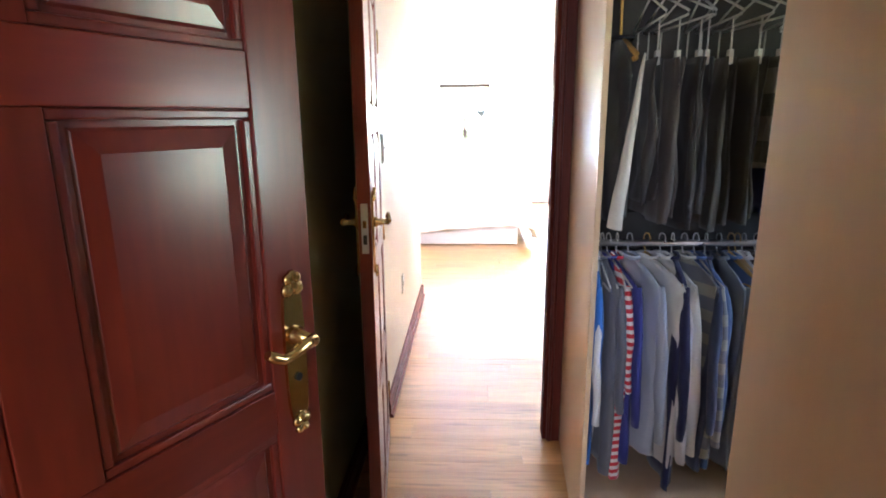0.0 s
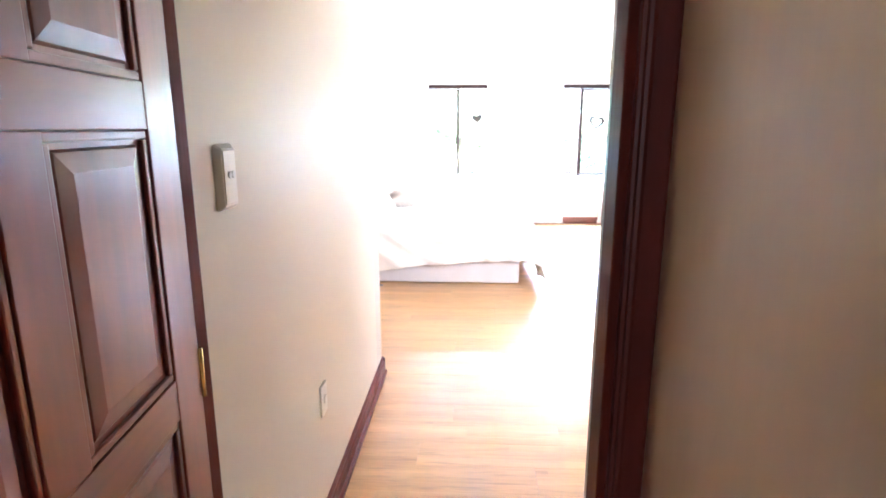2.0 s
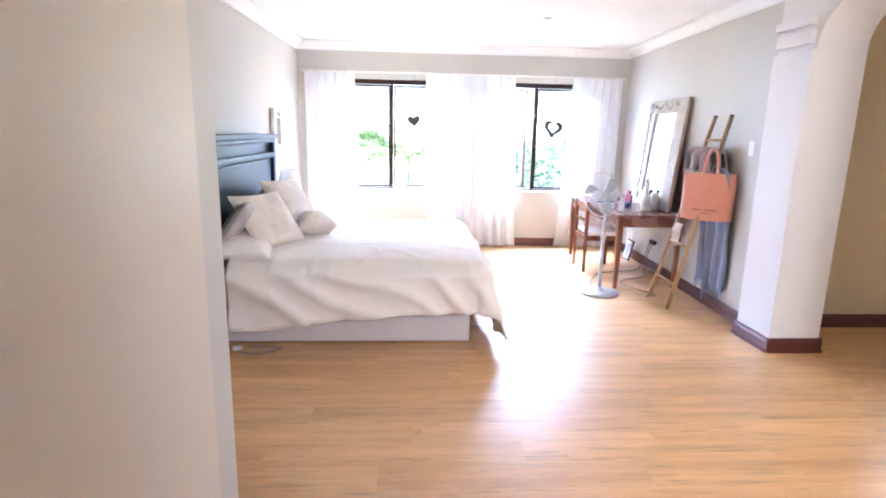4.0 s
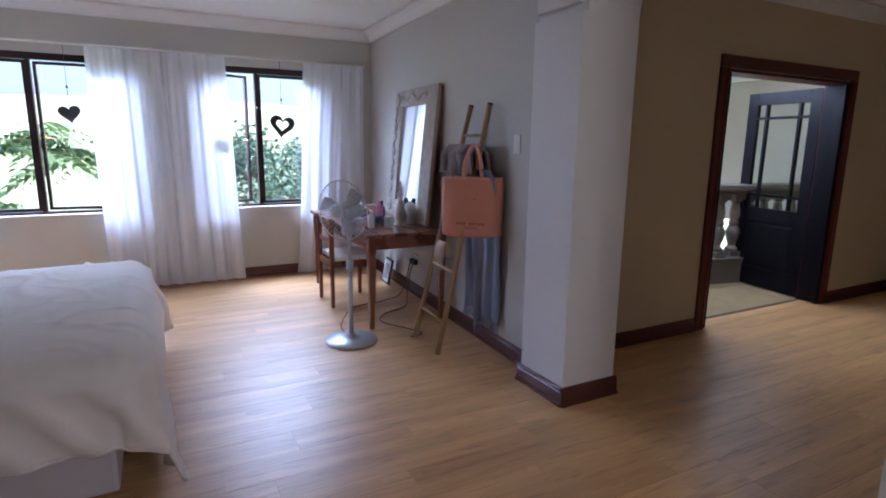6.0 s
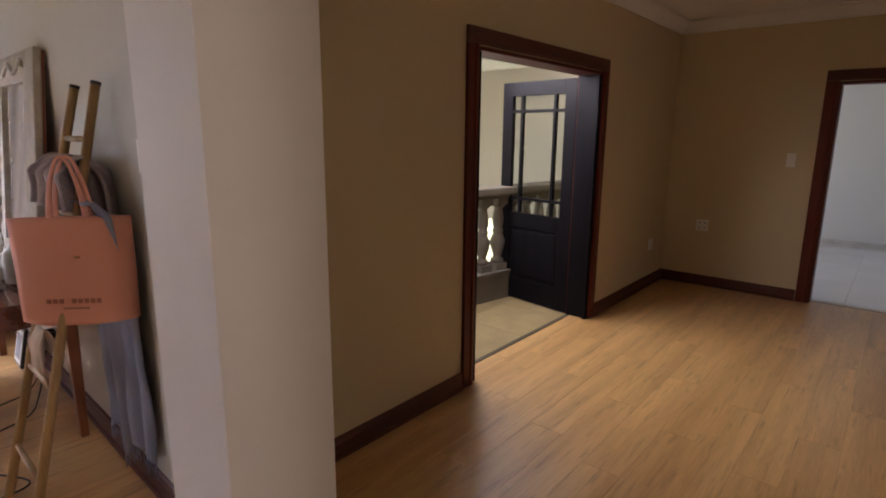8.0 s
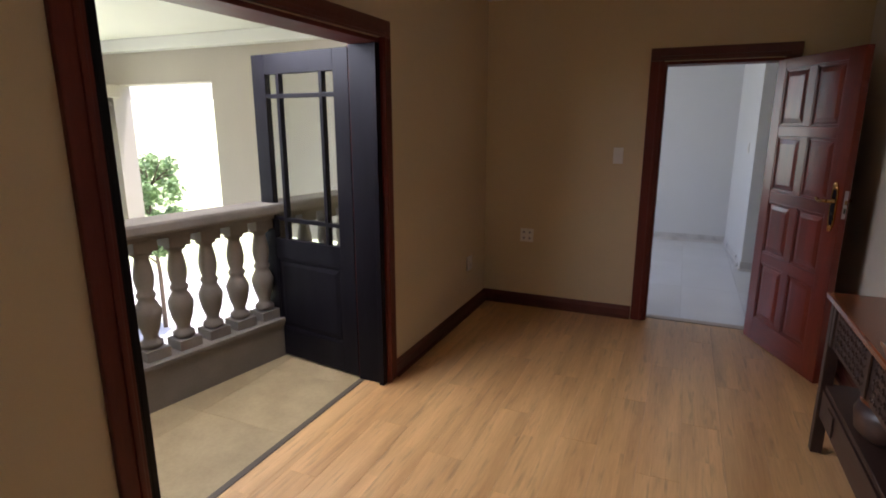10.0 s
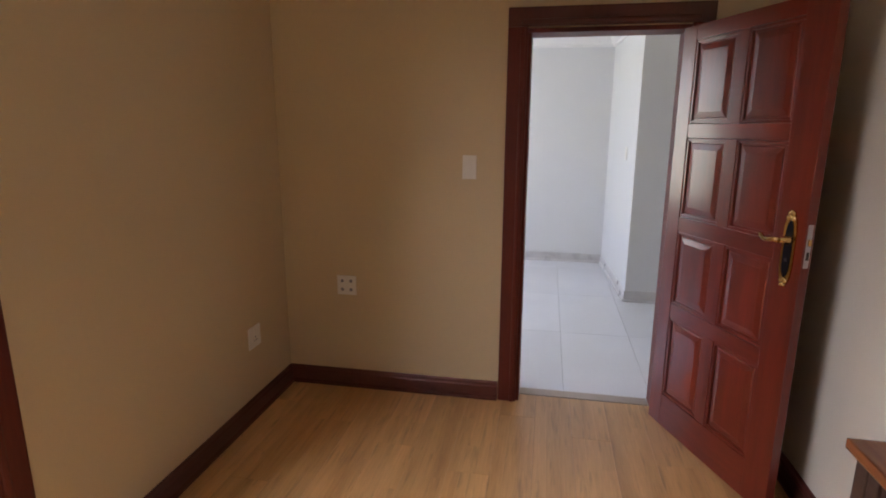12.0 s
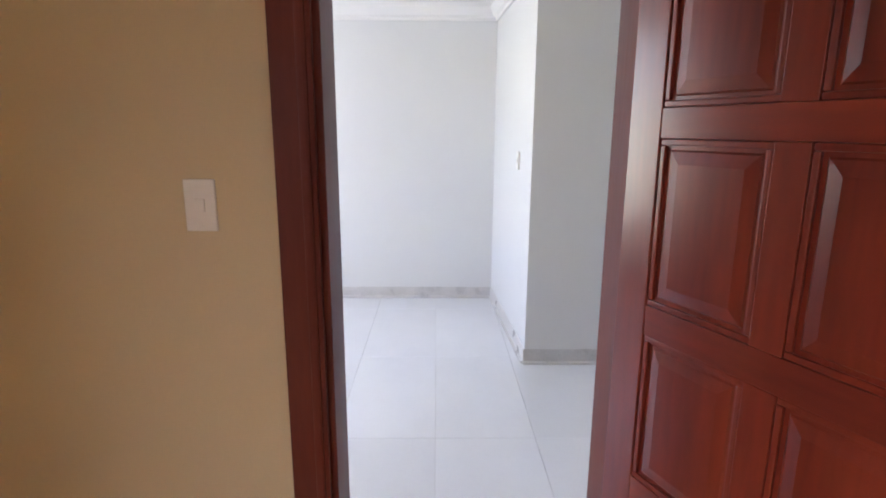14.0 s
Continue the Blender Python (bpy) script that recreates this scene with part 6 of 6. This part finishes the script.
def cloth_body(length, width, thick, seed, drop, off):
    """A flattened, gently creased hanging body of cloth."""
    bm = bmesh.new()
    seg, rows = 24, 22
    rings = []
    for j in range(rows + 1):
        v = j / rows
        z = -0.072 - drop - v * length
        half = width / 2 * (min(1.0, 0.22 + 0.78 * min(1.0, (v * length) / 0.075) ** 0.7) if not drop else 0.92)
        th = thick * (0.35 + 0.65 * min(1, v * 4)) * (1 + 0.30 * noise3(v * 3, seed, 0))
        ring = []
        for i in range(seg):
            a = 2 * math.pi * i / seg
            c, s = math.cos(a), math.sin(a)
            wob = 0.010 * min(1, v * 2) * math.sin(3 * a + seed * 2 + v * 3) + 0.007 * min(1, v * 3) * math.sin(7 * a + seed * 5 + 2.5 * noise3(v * 2, seed, 6.0)) + 0.014 * noise3(c * 1.5 + seed, s * 1.5, v * 3)
            ring.append(bm.verts.new((off + s * th + wob + 0.014 * noise3(v * 2, seed, 4.0), c * half + 0.012 * noise3(v * 4, seed + 2, c), z + 0.012 * noise3(c * 2, s, seed) * (1 if j == rows else 0))))
        rings.append(ring)
    for r0, r1 in zip(rings, rings[1:]):
        for i in range(seg):
            bm.faces.new((r0[i], r0[(i + 1) % seg], r1[(i + 1) % seg], r1[i])).smooth = True
    bm.faces.new(rings[0])
    bm.faces.new(rings[-1][::-1])
    return bm


def garment(x, rail_z, mat, length, label, category, seed, width=0.44, thick=0.030, sleeve=0.42, sleeve_mat=None, turn=0.0, front=True, drop=0.0, low=0.0):
    """A garment edge-on to the walker: a flattened body on a hanger with sleeves at its ends."""
    g = thing("garment", label, category, (x, -0.92, rail_z + 0.019 - low), turn, "clothes on the rails")
    if drop:
        for k, nm in ((-1, "front_panel" if category == "waistcoat" else "leg"), (1, "back_panel" if category == "waistcoat" else "leg")):
            part(nm, cloth_body(length * (1 if k < 0 else 0.965), width * (1 if k < 0 else 0.94), thick * 0.52, seed + k, drop, k * thick * 0.5), mat, g)
        for k in (-1, 1):
            part("clip", box(-0.008, 0.008, k * width * 0.36 - 0.012, k * width * 0.36 + 0.012, -0.095 - drop, -0.048 - drop, 0.003), WIRE, g, "white plastic clip")
            part("strap", tube([(0, k * width * 0.36, -0.152), (0, k * width * 0.36, -0.05 - drop)], 0.003, 6), WIRE, g)
        return g
    part("body", cloth_body(length, width, thick, seed, drop, 0.0), mat, g)
    if sleeve:
        for sgn in ((-1,) if sleeve_mat else (-1, 1)):
            n = 12
            pts, rad = [], []
            for i in range(n + 1):
                q = i / n
                pts.append(((0.062 - 0.11 * q if sleeve_mat else 0.012 + 0.02 * q) + 0.016 * noise3(q * 3, seed + sgn, 1.0), sgn * (width / 2 - 0.03 + 0.045 * q ** 0.8) , -0.135 - sleeve * q))
                rad.append((0.006 + 0.036 * q ** 0.8) if sleeve_mat else 0.016 + 0.020 * min(1.0, q * 5) + 0.006 * noise3(q * 7, seed, sgn) - 0.016 * q ** 2)
            sb = tube(pts, rad, 12)
            for vtx in sb.verts:
                k = vtx.co
                k.x = pts[0][0] + (k.x - pts[0][0]) * 0.62
            part("sleeve", sb, sleeve_mat or mat, g)
    if front:
        bm = tube([(thick * 0.5, 0.05, -0.066), (thick * 0.75, 0.0, -0.06), (thick * 0.5, -0.05, -0.066), (-thick * 0.5, -0.045, -0.068), (-thick * 0.6, 0.0, -0.062), (-thick * 0.5, 0.045, -0.068)], 0.008, 6, True)
        part("collar", bm, mat, g)
    return g


C = cloth_material
MS = {
    "white_blue": C("white_blue_stripe", (0.72, 0.74, 0.78), (0.05, 0.17, 0.55), 26, 'Y'), "grey": C("slate_grey_jersey", (0.15, 0.16, 0.20)), "royal": C("royal_blue_cotton", (0.035, 0.04, 0.22)),
    "redstripe": C("red_white_stripe", (0.55, 0.03, 0.05), (0.72, 0.70, 0.70), 210), "paleblue": C("pale_blue_cotton", (0.42, 0.46, 0.55)), "white": C("white_shirt_cotton", (0.68, 0.66, 0.64)),
    "stone": C("stone_knit", (0.46, 0.44, 0.42)), "navy": C("navy_cotton", (0.018, 0.02, 0.075)), "plaid": C("grey_plaid_cotton", (0.20, 0.21, 0.25), (0.36, 0.35, 0.30), 70), "blue": C("mid_blue_cotton", (0.09, 0.15, 0.34)),
    "denim": C("denim_blue", (0.07, 0.09, 0.17)), "bluegrey": C("blue_grey_cotton", (0.22, 0.26, 0.33)), "brown": C("dark_brown_wool", (0.055, 0.035, 0.028)), "taupe": C("taupe_wool", (0.075, 0.060, 0.056)),
    "charcoal": C("charcoal_wool", (0.022, 0.020, 0.022)), "black": C("black_wool", (0.014, 0.013, 0.018)), "trouser": C("grey_trouser_wool", (0.036, 0.031, 0.031)), "khaki": C("khaki_twill", (0.036, 0.029, 0.022)),
    "camo": C("olive_camouflage", (0.30, 0.27, 0.19), (0.10, 0.10, 0.06), 40), "cream": C("cream_wool", (0.50, 0.46, 0.42)),
}
LOWER = [(0.552, "white_blue", .74, .40), (0.577, "grey", .78, .36), (0.601, "royal", .72, .40), (0.634, "redstripe", .80, .30), (0.682, "paleblue", .70, .46), (0.748, "white", .74, .52), (0.806, "white", .72, .50),
         (0.846, "navy", .84, .44), (0.890, "plaid", .70, .46), (0.934, "blue", .74, .40), (0.972, "denim", .76, .42), (1.020, "bluegrey", .74, .44), (1.066, "blue", .72, .44), (1.114, "white", .74, .46), (1.165, "brown", .78, .44),
         (1.216, "charcoal", .74, .44), (1.268, "taupe", .72, .42), (1.322, "stone", .76, .44), (1.374, "taupe", .74, .42), (1.430, "cream", .78, .44), (1.486, "brown", .74, .44), (1.540, "denim", .74, .44), (1.600, "charcoal", .76, .44)]
WORDS = {"white_blue": "white and blue striped", "grey": "slate grey", "royal": "royal blue", "redstripe": "red and white striped", "paleblue": "pale blue", "white": "white", "stone": "stone grey", "navy": "navy", "plaid": "grey plaid",
         "blue": "mid blue", "denim": "denim blue", "bluegrey": "blue-grey", "brown": "dark brown", "taupe": "taupe", "charcoal": "charcoal", "black": "black", "trouser": "grey", "khaki": "khaki brown", "camo": "camouflage", "cream": "cream"}
for i, (x, k, ln, sl) in enumerate(LOWER):
    turn = (-10, 4, 12, -4, 16, 20, 18, -6, 14, 8)[i % 10]
    garment(x, 1.091, MS[k], ln * 1.05, WORDS[k] + " long-sleeved shirt hanging on the lower rail", "shirt", i * 1.7 + 0.3, 0.44 + 0.02 * (i % 3), 0.024 + 0.004 * (i % 3), sl * 1.32, None, turn)
    if i:
        copy_thing(hang_wood if i in (5, 12) else hang_wire, pose(x, -0.92, 1.110, 0, 0, turn))
hang_wood.matrix_basis = pose(1.09, -0.92, 1.110, 0, 0, 6)
solid("hanger", hanger_bm(0.009, 0.13), GOLDH, "yellow wooden clothes hanger with a long hook", "hanger", pose(0.60, -0.92, 2.034), "hangers")
UPPER = [(0.775, "black", .62, .58, "white", "black jacket with a white sleeve hanging on the upper rail", "jacket", 0.058), (0.865, "trouser", .58, 0, None, "grey trousers folded over a hanger", "trousers", 0.022),
         (0.915, "taupe", .64, 0, None, "taupe trousers folded over a hanger", "trousers", 0.024), (0.97, "charcoal", .66, 0, None, "charcoal waistcoat on a hanger", "waistcoat", 0.026),
         (1.03, "charcoal", .62, 0, None, "charcoal waistcoat on a hanger", "waistcoat", 0.026), (1.09, "khaki", .66, 0, None, "khaki brown trousers on a hanger", "trousers", 0.035), (1.165, "khaki", .64, 0, None, "khaki brown trousers on a hanger", "trousers", 0.030),
         (1.22, "camo", .46, 0, None, "camouflage trousers on a hanger", "trousers", 0.022), (1.30, "navy", .60, 0, None, "navy jeans on a hanger", "trousers", 0.040), (1.39, "denim", .66, 0, None, "denim jeans on a hanger", "trousers", 0.030),
         (1.47, "navy", .62, 0, None, "navy trousers on a hanger", "trousers", 0.034), (1.56, "bluegrey", .40, 0, None, "blue-grey folded denim on a hanger", "trousers", 0.03), (1.66, "black", .62, 0, None, "black trousers on a hanger", "trousers", 0.034)]
for i, (gx, k, ln, sl, sm2, lab, cat, th) in enumerate(UPPER):
    garment(0.061 + 1.056 * (gx - 0.265), 2.015, MS[k], ln * 1.06 - (0.04 if cat == "jacket" else 0.12), lab, cat, i * 2.3 + 1.1, 0.40, th, sl, MS[sm2] if sm2 else None, -8 + 5 * (i % 4), cat == "jacket", 0.0 if cat == "jacket" else 0.205, 0.13 if cat == "jacket" else 0.0)
    if i:
        copy_thing(hang_wire, pose(0.061 + 1.056 * (gx - 0.265), -0.92, 2.034, 0, 0, -8 + 5 * (i % 4)))


# ==== garden
structure("ground", box(-900, 900, -900, 900, -3.6, -3.25), GRASS, "lawn and fields that reach the horizon")
structure("driveway", box(9.5, 16, 10, 40, -3.2499, -3.235), material("pale_concrete_paving", (0.42, 0.40, 0.37), rough=0.8, fine=30), "pale concrete driveway")
BARK = material("grey_brown_bark", (0.16, 0.11, 0.075), (0.09, 0.06, 0.04), 0.9, 8, (1, 1, 0.3), 50, 0.4)


def leaf_material(name, a, b):
    return material(name, a, b, 0.5, 2.0, fine=20, bump=0.0, per_island=0.35, spec=0.3)


LEAF = leaf_material("fresh_green_leaf", (0.24, 0.34, 0.15), (0.16, 0.25, 0.09))
LEAFDARK = leaf_material("deep_green_leaf", (0.17, 0.25, 0.16), (0.10, 0.165, 0.095))
FROND = leaf_material("pale_frond_leaf", (0.30, 0.40, 0.18), (0.20, 0.28, 0.11))


def tree(name, at, height, crown_r, leaves, size, seed, mat, label, squash=1.0, low=0.35):
    rnd = random.Random(seed)
    tr = thing(name, label, "tree", at)
    bm = bmesh.new()
    add_tube(bm, [(0, 0, -0.05), (0.03, 0.02, height * 0.3), (-0.02, 0.04, height * 0.6), (0.0, 0.0, height * 0.85)], [0.055 * height / 4, 0.045 * height / 4, 0.03 * height / 4, 0.012 * height / 4], 10)
    tips = []
    for k in range(16):
        a = rnd.uniform(0, 2 * math.pi)
        z0 = height * rnd.uniform(low, 0.8)
        r = crown_r * rnd.uniform(0.5, 0.95)
        z1 = min(height * 0.98, z0 + height * rnd.uniform(0.02, 0.22))
        tip = Vector((r * math.cos(a), r * math.sin(a), z1))
        add_tube(bm, [(0, 0, z0), tip * 0.5 + Vector((0, 0, z0 * 0.5 + 0.05)), tip], [0.022 * height / 4, 0.014 * height / 4, 0.005 * height / 4], 6)
        tips.append(tip)
    part("trunk", bm, BARK, tr)
    clumps = []
    zc, hz = height * (low + 1) / 2, height * (1 - low) / 2 * squash
    for k in range(46):
        v = Vector((rnd.gauss(0, 1), rnd.gauss(0, 1), rnd.gauss(0, 1))).normalized() * rnd.uniform(0.35, 1.0) ** 0.5
        clumps.append((Vector((v.x * crown_r * 0.86, v.y * crown_r * 0.86, zc + v.z * hz * 0.88)), crown_r * rnd.uniform(0.16, 0.32)))
    verts, faces = [], []
    for k in range(leaves):
        c, cr = clumps[rnd.randrange(len(clumps))]
        d = Vector((rnd.gauss(0, 1), rnd.gauss(0, 1), rnd.gauss(0, 1))).normalized()
        p = c + d * cr * rnd.uniform(0.5, 1.0)
        ax = Vector((rnd.uniform(-1, 1), rnd.uniform(-1, 1), rnd.uniform(-0.8, 0.4))).normalized()
        sd = ax.cross(Vector((rnd.uniform(-1, 1), rnd.uniform(-1, 1), rnd.uniform(-1, 1)))).normalized()
        up = ax.cross(sd)
        s = size * rnd.uniform(0.6, 1.3)
        i = len(verts)
        verts += [p, p + ax * s * 0.5 + sd * s * 0.28 + up * s * 0.07, p + ax * s, p + ax * s * 0.5 - sd * s * 0.28 + up * s * 0.07]
        faces += [(i, i + 1, i + 2), (i, i + 2, i + 3)]
    me = bpy.data.meshes.new("crown")
    me.from_pydata(verts, [], faces)
    me.materials.append(mat)
    cr = new("crown", me)
    cr.parent = tr
    return tr


PETIOLE = material("pale_green_stem", (0.30, 0.36, 0.20), (0.24, 0.29, 0.15), 0.6, 5, (1, 1, 0.2))


def frond_plant(at, h, n, length, seed, label):
    rnd = random.Random(seed)
    pl = thing("palm_plant", label, "plant", at)
    part("trunk", tube([(0, 0, -0.05), (0.05, 0, h * 0.5), (0, 0.03, h)], [0.10, 0.07, 0.05], 10), PETIOLE, pl)
    verts, faces = [], []
    for k in range(n):
        a = 2 * math.pi * k / n + rnd.uniform(-0.2, 0.2)
        el = rnd.uniform(0.2, 1.1)
        d = Vector((math.cos(a), math.sin(a), 0))
        sd = Vector((-math.sin(a), math.cos(a), 0))
        prev = None
        for i in range(15):
            q = i / 14
            p = d * length * q * math.cos(el * 0.6) + Vector((0, 0, h + length * (math.sin(el) * q - 0.75 * q * q)))
            w = length * 0.30 * math.sin(math.pi * min(1, q * 0.92 + 0.06)) ** 0.8
            for sgn in (-1, 1):
                j = len(verts)
                tip = p + sd * sgn * w + d * w * 0.45 - Vector((0, 0, w * 0.30))
                mid = p + sd * sgn * w * 0.5 + d * w * 0.20 + Vector((0, 0, 0.01))
                t2 = d * 0.05 * length
                verts += [p - t2 * 0.5, mid - t2 * 0.6, tip, mid + t2 * 0.6, p + t2 * 0.5]
                faces += [(j, j + 1, j + 4), (j + 1, j + 3, j + 4), (j + 1, j + 2, j + 3)]
    me = bpy.data.meshes.new("fronds")
    me.from_pydata(verts, [], faces)
    me.materials.append(FROND)
    fr = new("fronds", me)
    fr.parent = pl
    return pl


tree("tree", (12.4, 13.7, -3.25), 4.35, 0.86, 7500, 0.11, 3, LEAF, "young round-headed garden tree on the lawn")
tree("tree", (2.6, 13.5, -3.25), 5.0, 2.6, 18000, 0.13, 5, LEAFDARK, "dense dark green garden tree outside the window", 0.9, 0.15)
tree("tree", (5.4, 15.0, -3.25), 5.3, 2.8, 18000, 0.13, 6, LEAFDARK, "dense dark green garden tree outside the window", 0.9, 0.15)
tree("tree", (-3.5, 16.0, -3.25), 4.3, 2.4, 7000, 0.20, 7, LEAF, "leafy garden tree behind the palms", 0.9, 0.15)
frond_plant((-1.0, 10.4, -3.25), 4.5, 18, 1.5, 2, "broad-leaved palm outside the window")
frond_plant((0.2, 11.5, -3.25), 4.3, 18, 1.6, 8, "broad-leaved palm outside the window")
tree("shrub", (0.2, 9.8, -3.25), 3.3, 1.3, 5000, 0.16, 11, FROND, "pale green shrub below the window", 0.9, 0.3)
rw = random.Random(12)
verts, faces = [], []
for k in range(16000):
    a = rw.uniform(1.15, 3.0)
    r = rw.uniform(190, 260)
    hgt = 4.0 * (0.7 + 0.5 * math.sin(a * 9) * math.sin(a * 4 + 1))
    p = Vector((r * math.cos(a), r * math.sin(a), -3.3 + rw.uniform(0, 1) ** 0.7 * max(1.5, hgt)))
    s = rw.uniform(0.6, 1.3)
    u, v = Vector((rw.uniform(-1, 1), rw.uniform(-1, 1), rw.uniform(-1, 1))).normalized(), Vector((rw.uniform(-1, 1), rw.uniform(-1, 1), rw.uniform(-1, 1))).normalized()
    i = len(verts)
    verts += [p, p + u * s, p + (u + v) * s * 0.8, p + v * s]
    faces += [(i, i + 1, i + 2), (i, i + 2, i + 3)]
me = bpy.data.meshes.new("far_trees")
me.from_pydata(verts, [], faces)
me.materials.append(LEAFDARK)
tagged(new("far_trees", me), "distant belt of green trees along the horizon", "trees", "", "stuff")
bm = bmesh.new()


def hill(u, v):
    x, y = -700 + 1400 * u, 180 + 300 * v
    return (x, y, -4 + 55 * math.sin(math.pi * min(1, v * 0.9)) * (0.5 + 0.5 * noise3(u * 4, 0.3, 1.0)) * (0.4 + 0.6 * math.sin(math.pi * u)))


add_grid(bm, 60, 12, hill)
structure("backdrop_hill", bm, GRASS, "low grassy hills in the distance")

# ==== floors, piece by piece
floor = tagged(new("floor"), "honey oak laminate plank floor with a soft sheen", "floor", "", "structure")


def plank_mesh(length, width):
    bm = box(0, length, 0, width, -0.012, 0.0)
    top = [e for e in bm.edges if all(v.co.z > -0.001 for v in e.verts)]
    bmesh.ops.bevel(bm, geom=top, offset=0.0007, segments=1, affect='EDGES')
    return mesh_of(bm, "plank", PLANK)


PW, PL = 0.19, 1.25
zones = [(-1.41, 3.14, 1.72, 7.45), (-0.375, 2.84, 0.30, 1.72), (-0.375, 0.95, -0.381, 0.30), (-0.62, 2.05, -2.88, -0.381), (3.14, 8.25, 1.55, 4.15), (4.72, 6.365, 4.15, 4.30),
         (-0.80, 1.60, -5.4, -2.88)]
plank_cache = {}
for x0, x1, y0, y1 in zones:
    row = math.floor(y0 / PW)
    while row * PW < y1:
        ya, yb = max(y0, row * PW), min(y1, (row + 1) * PW)
        x = x0 - ((row * 0.437) % 1.0) * PL
        while x < x1 and yb - ya > 0.004:
            xa, xb = max(x0, x), min(x1, x + PL)
            if xb - xa > 0.01:
                key = (round(xb - xa, 3), round(yb - ya, 3))
                if key not in plank_cache:
                    plank_cache[key] = plank_mesh(key[0] - 0.0003, key[1] - 0.0003)
                ob = new("plank", plank_cache[key])
                ob.parent = floor
                ob.location = (xa, ya, 0)
            x += PL
        row += 1

floor_room = tagged(new("floor_room"), "large pale glossy porcelain floor tiles", "floor", "", "structure")
bm = box(0.0007, 0.9993, 0.0007, 0.4993, -0.010, 0.0)
bmesh.ops.bevel(bm, geom=[e for e in bm.edges if all(v.co.z > -0.001 for v in e.verts)], offset=0.0007, segments=1, affect='EDGES')
tile_me = mesh_of(bm, "tile", TILE)
for i in range(4):
    for j in range(10):
        ob = new("tile", tile_me)
        ob.parent = floor_room
        ob.location = (8.32 + i, 0.5 + 0.5 * j, 0)

bm = box(0.0008, 0.5992, 0.0008, 0.5992, -0.014, 0.0)
bmesh.ops.bevel(bm, geom=[e for e in bm.edges if all(v.co.z > -0.001 for v in e.verts)], offset=0.001, segments=1, affect='EDGES')
stone_me = mesh_of(bm, "tile", STONETILE)
landing = tagged(new("floor_landing"), "worn yellow sandstone landing tiles", "floor", "", "structure")
for i in range(7):
    for j in range(2):
        ob = new("tile", stone_me)
        ob.parent = landing
        ob.location = (3.25 + 0.6 * i, 4.337 + 0.6 * j, -0.002)
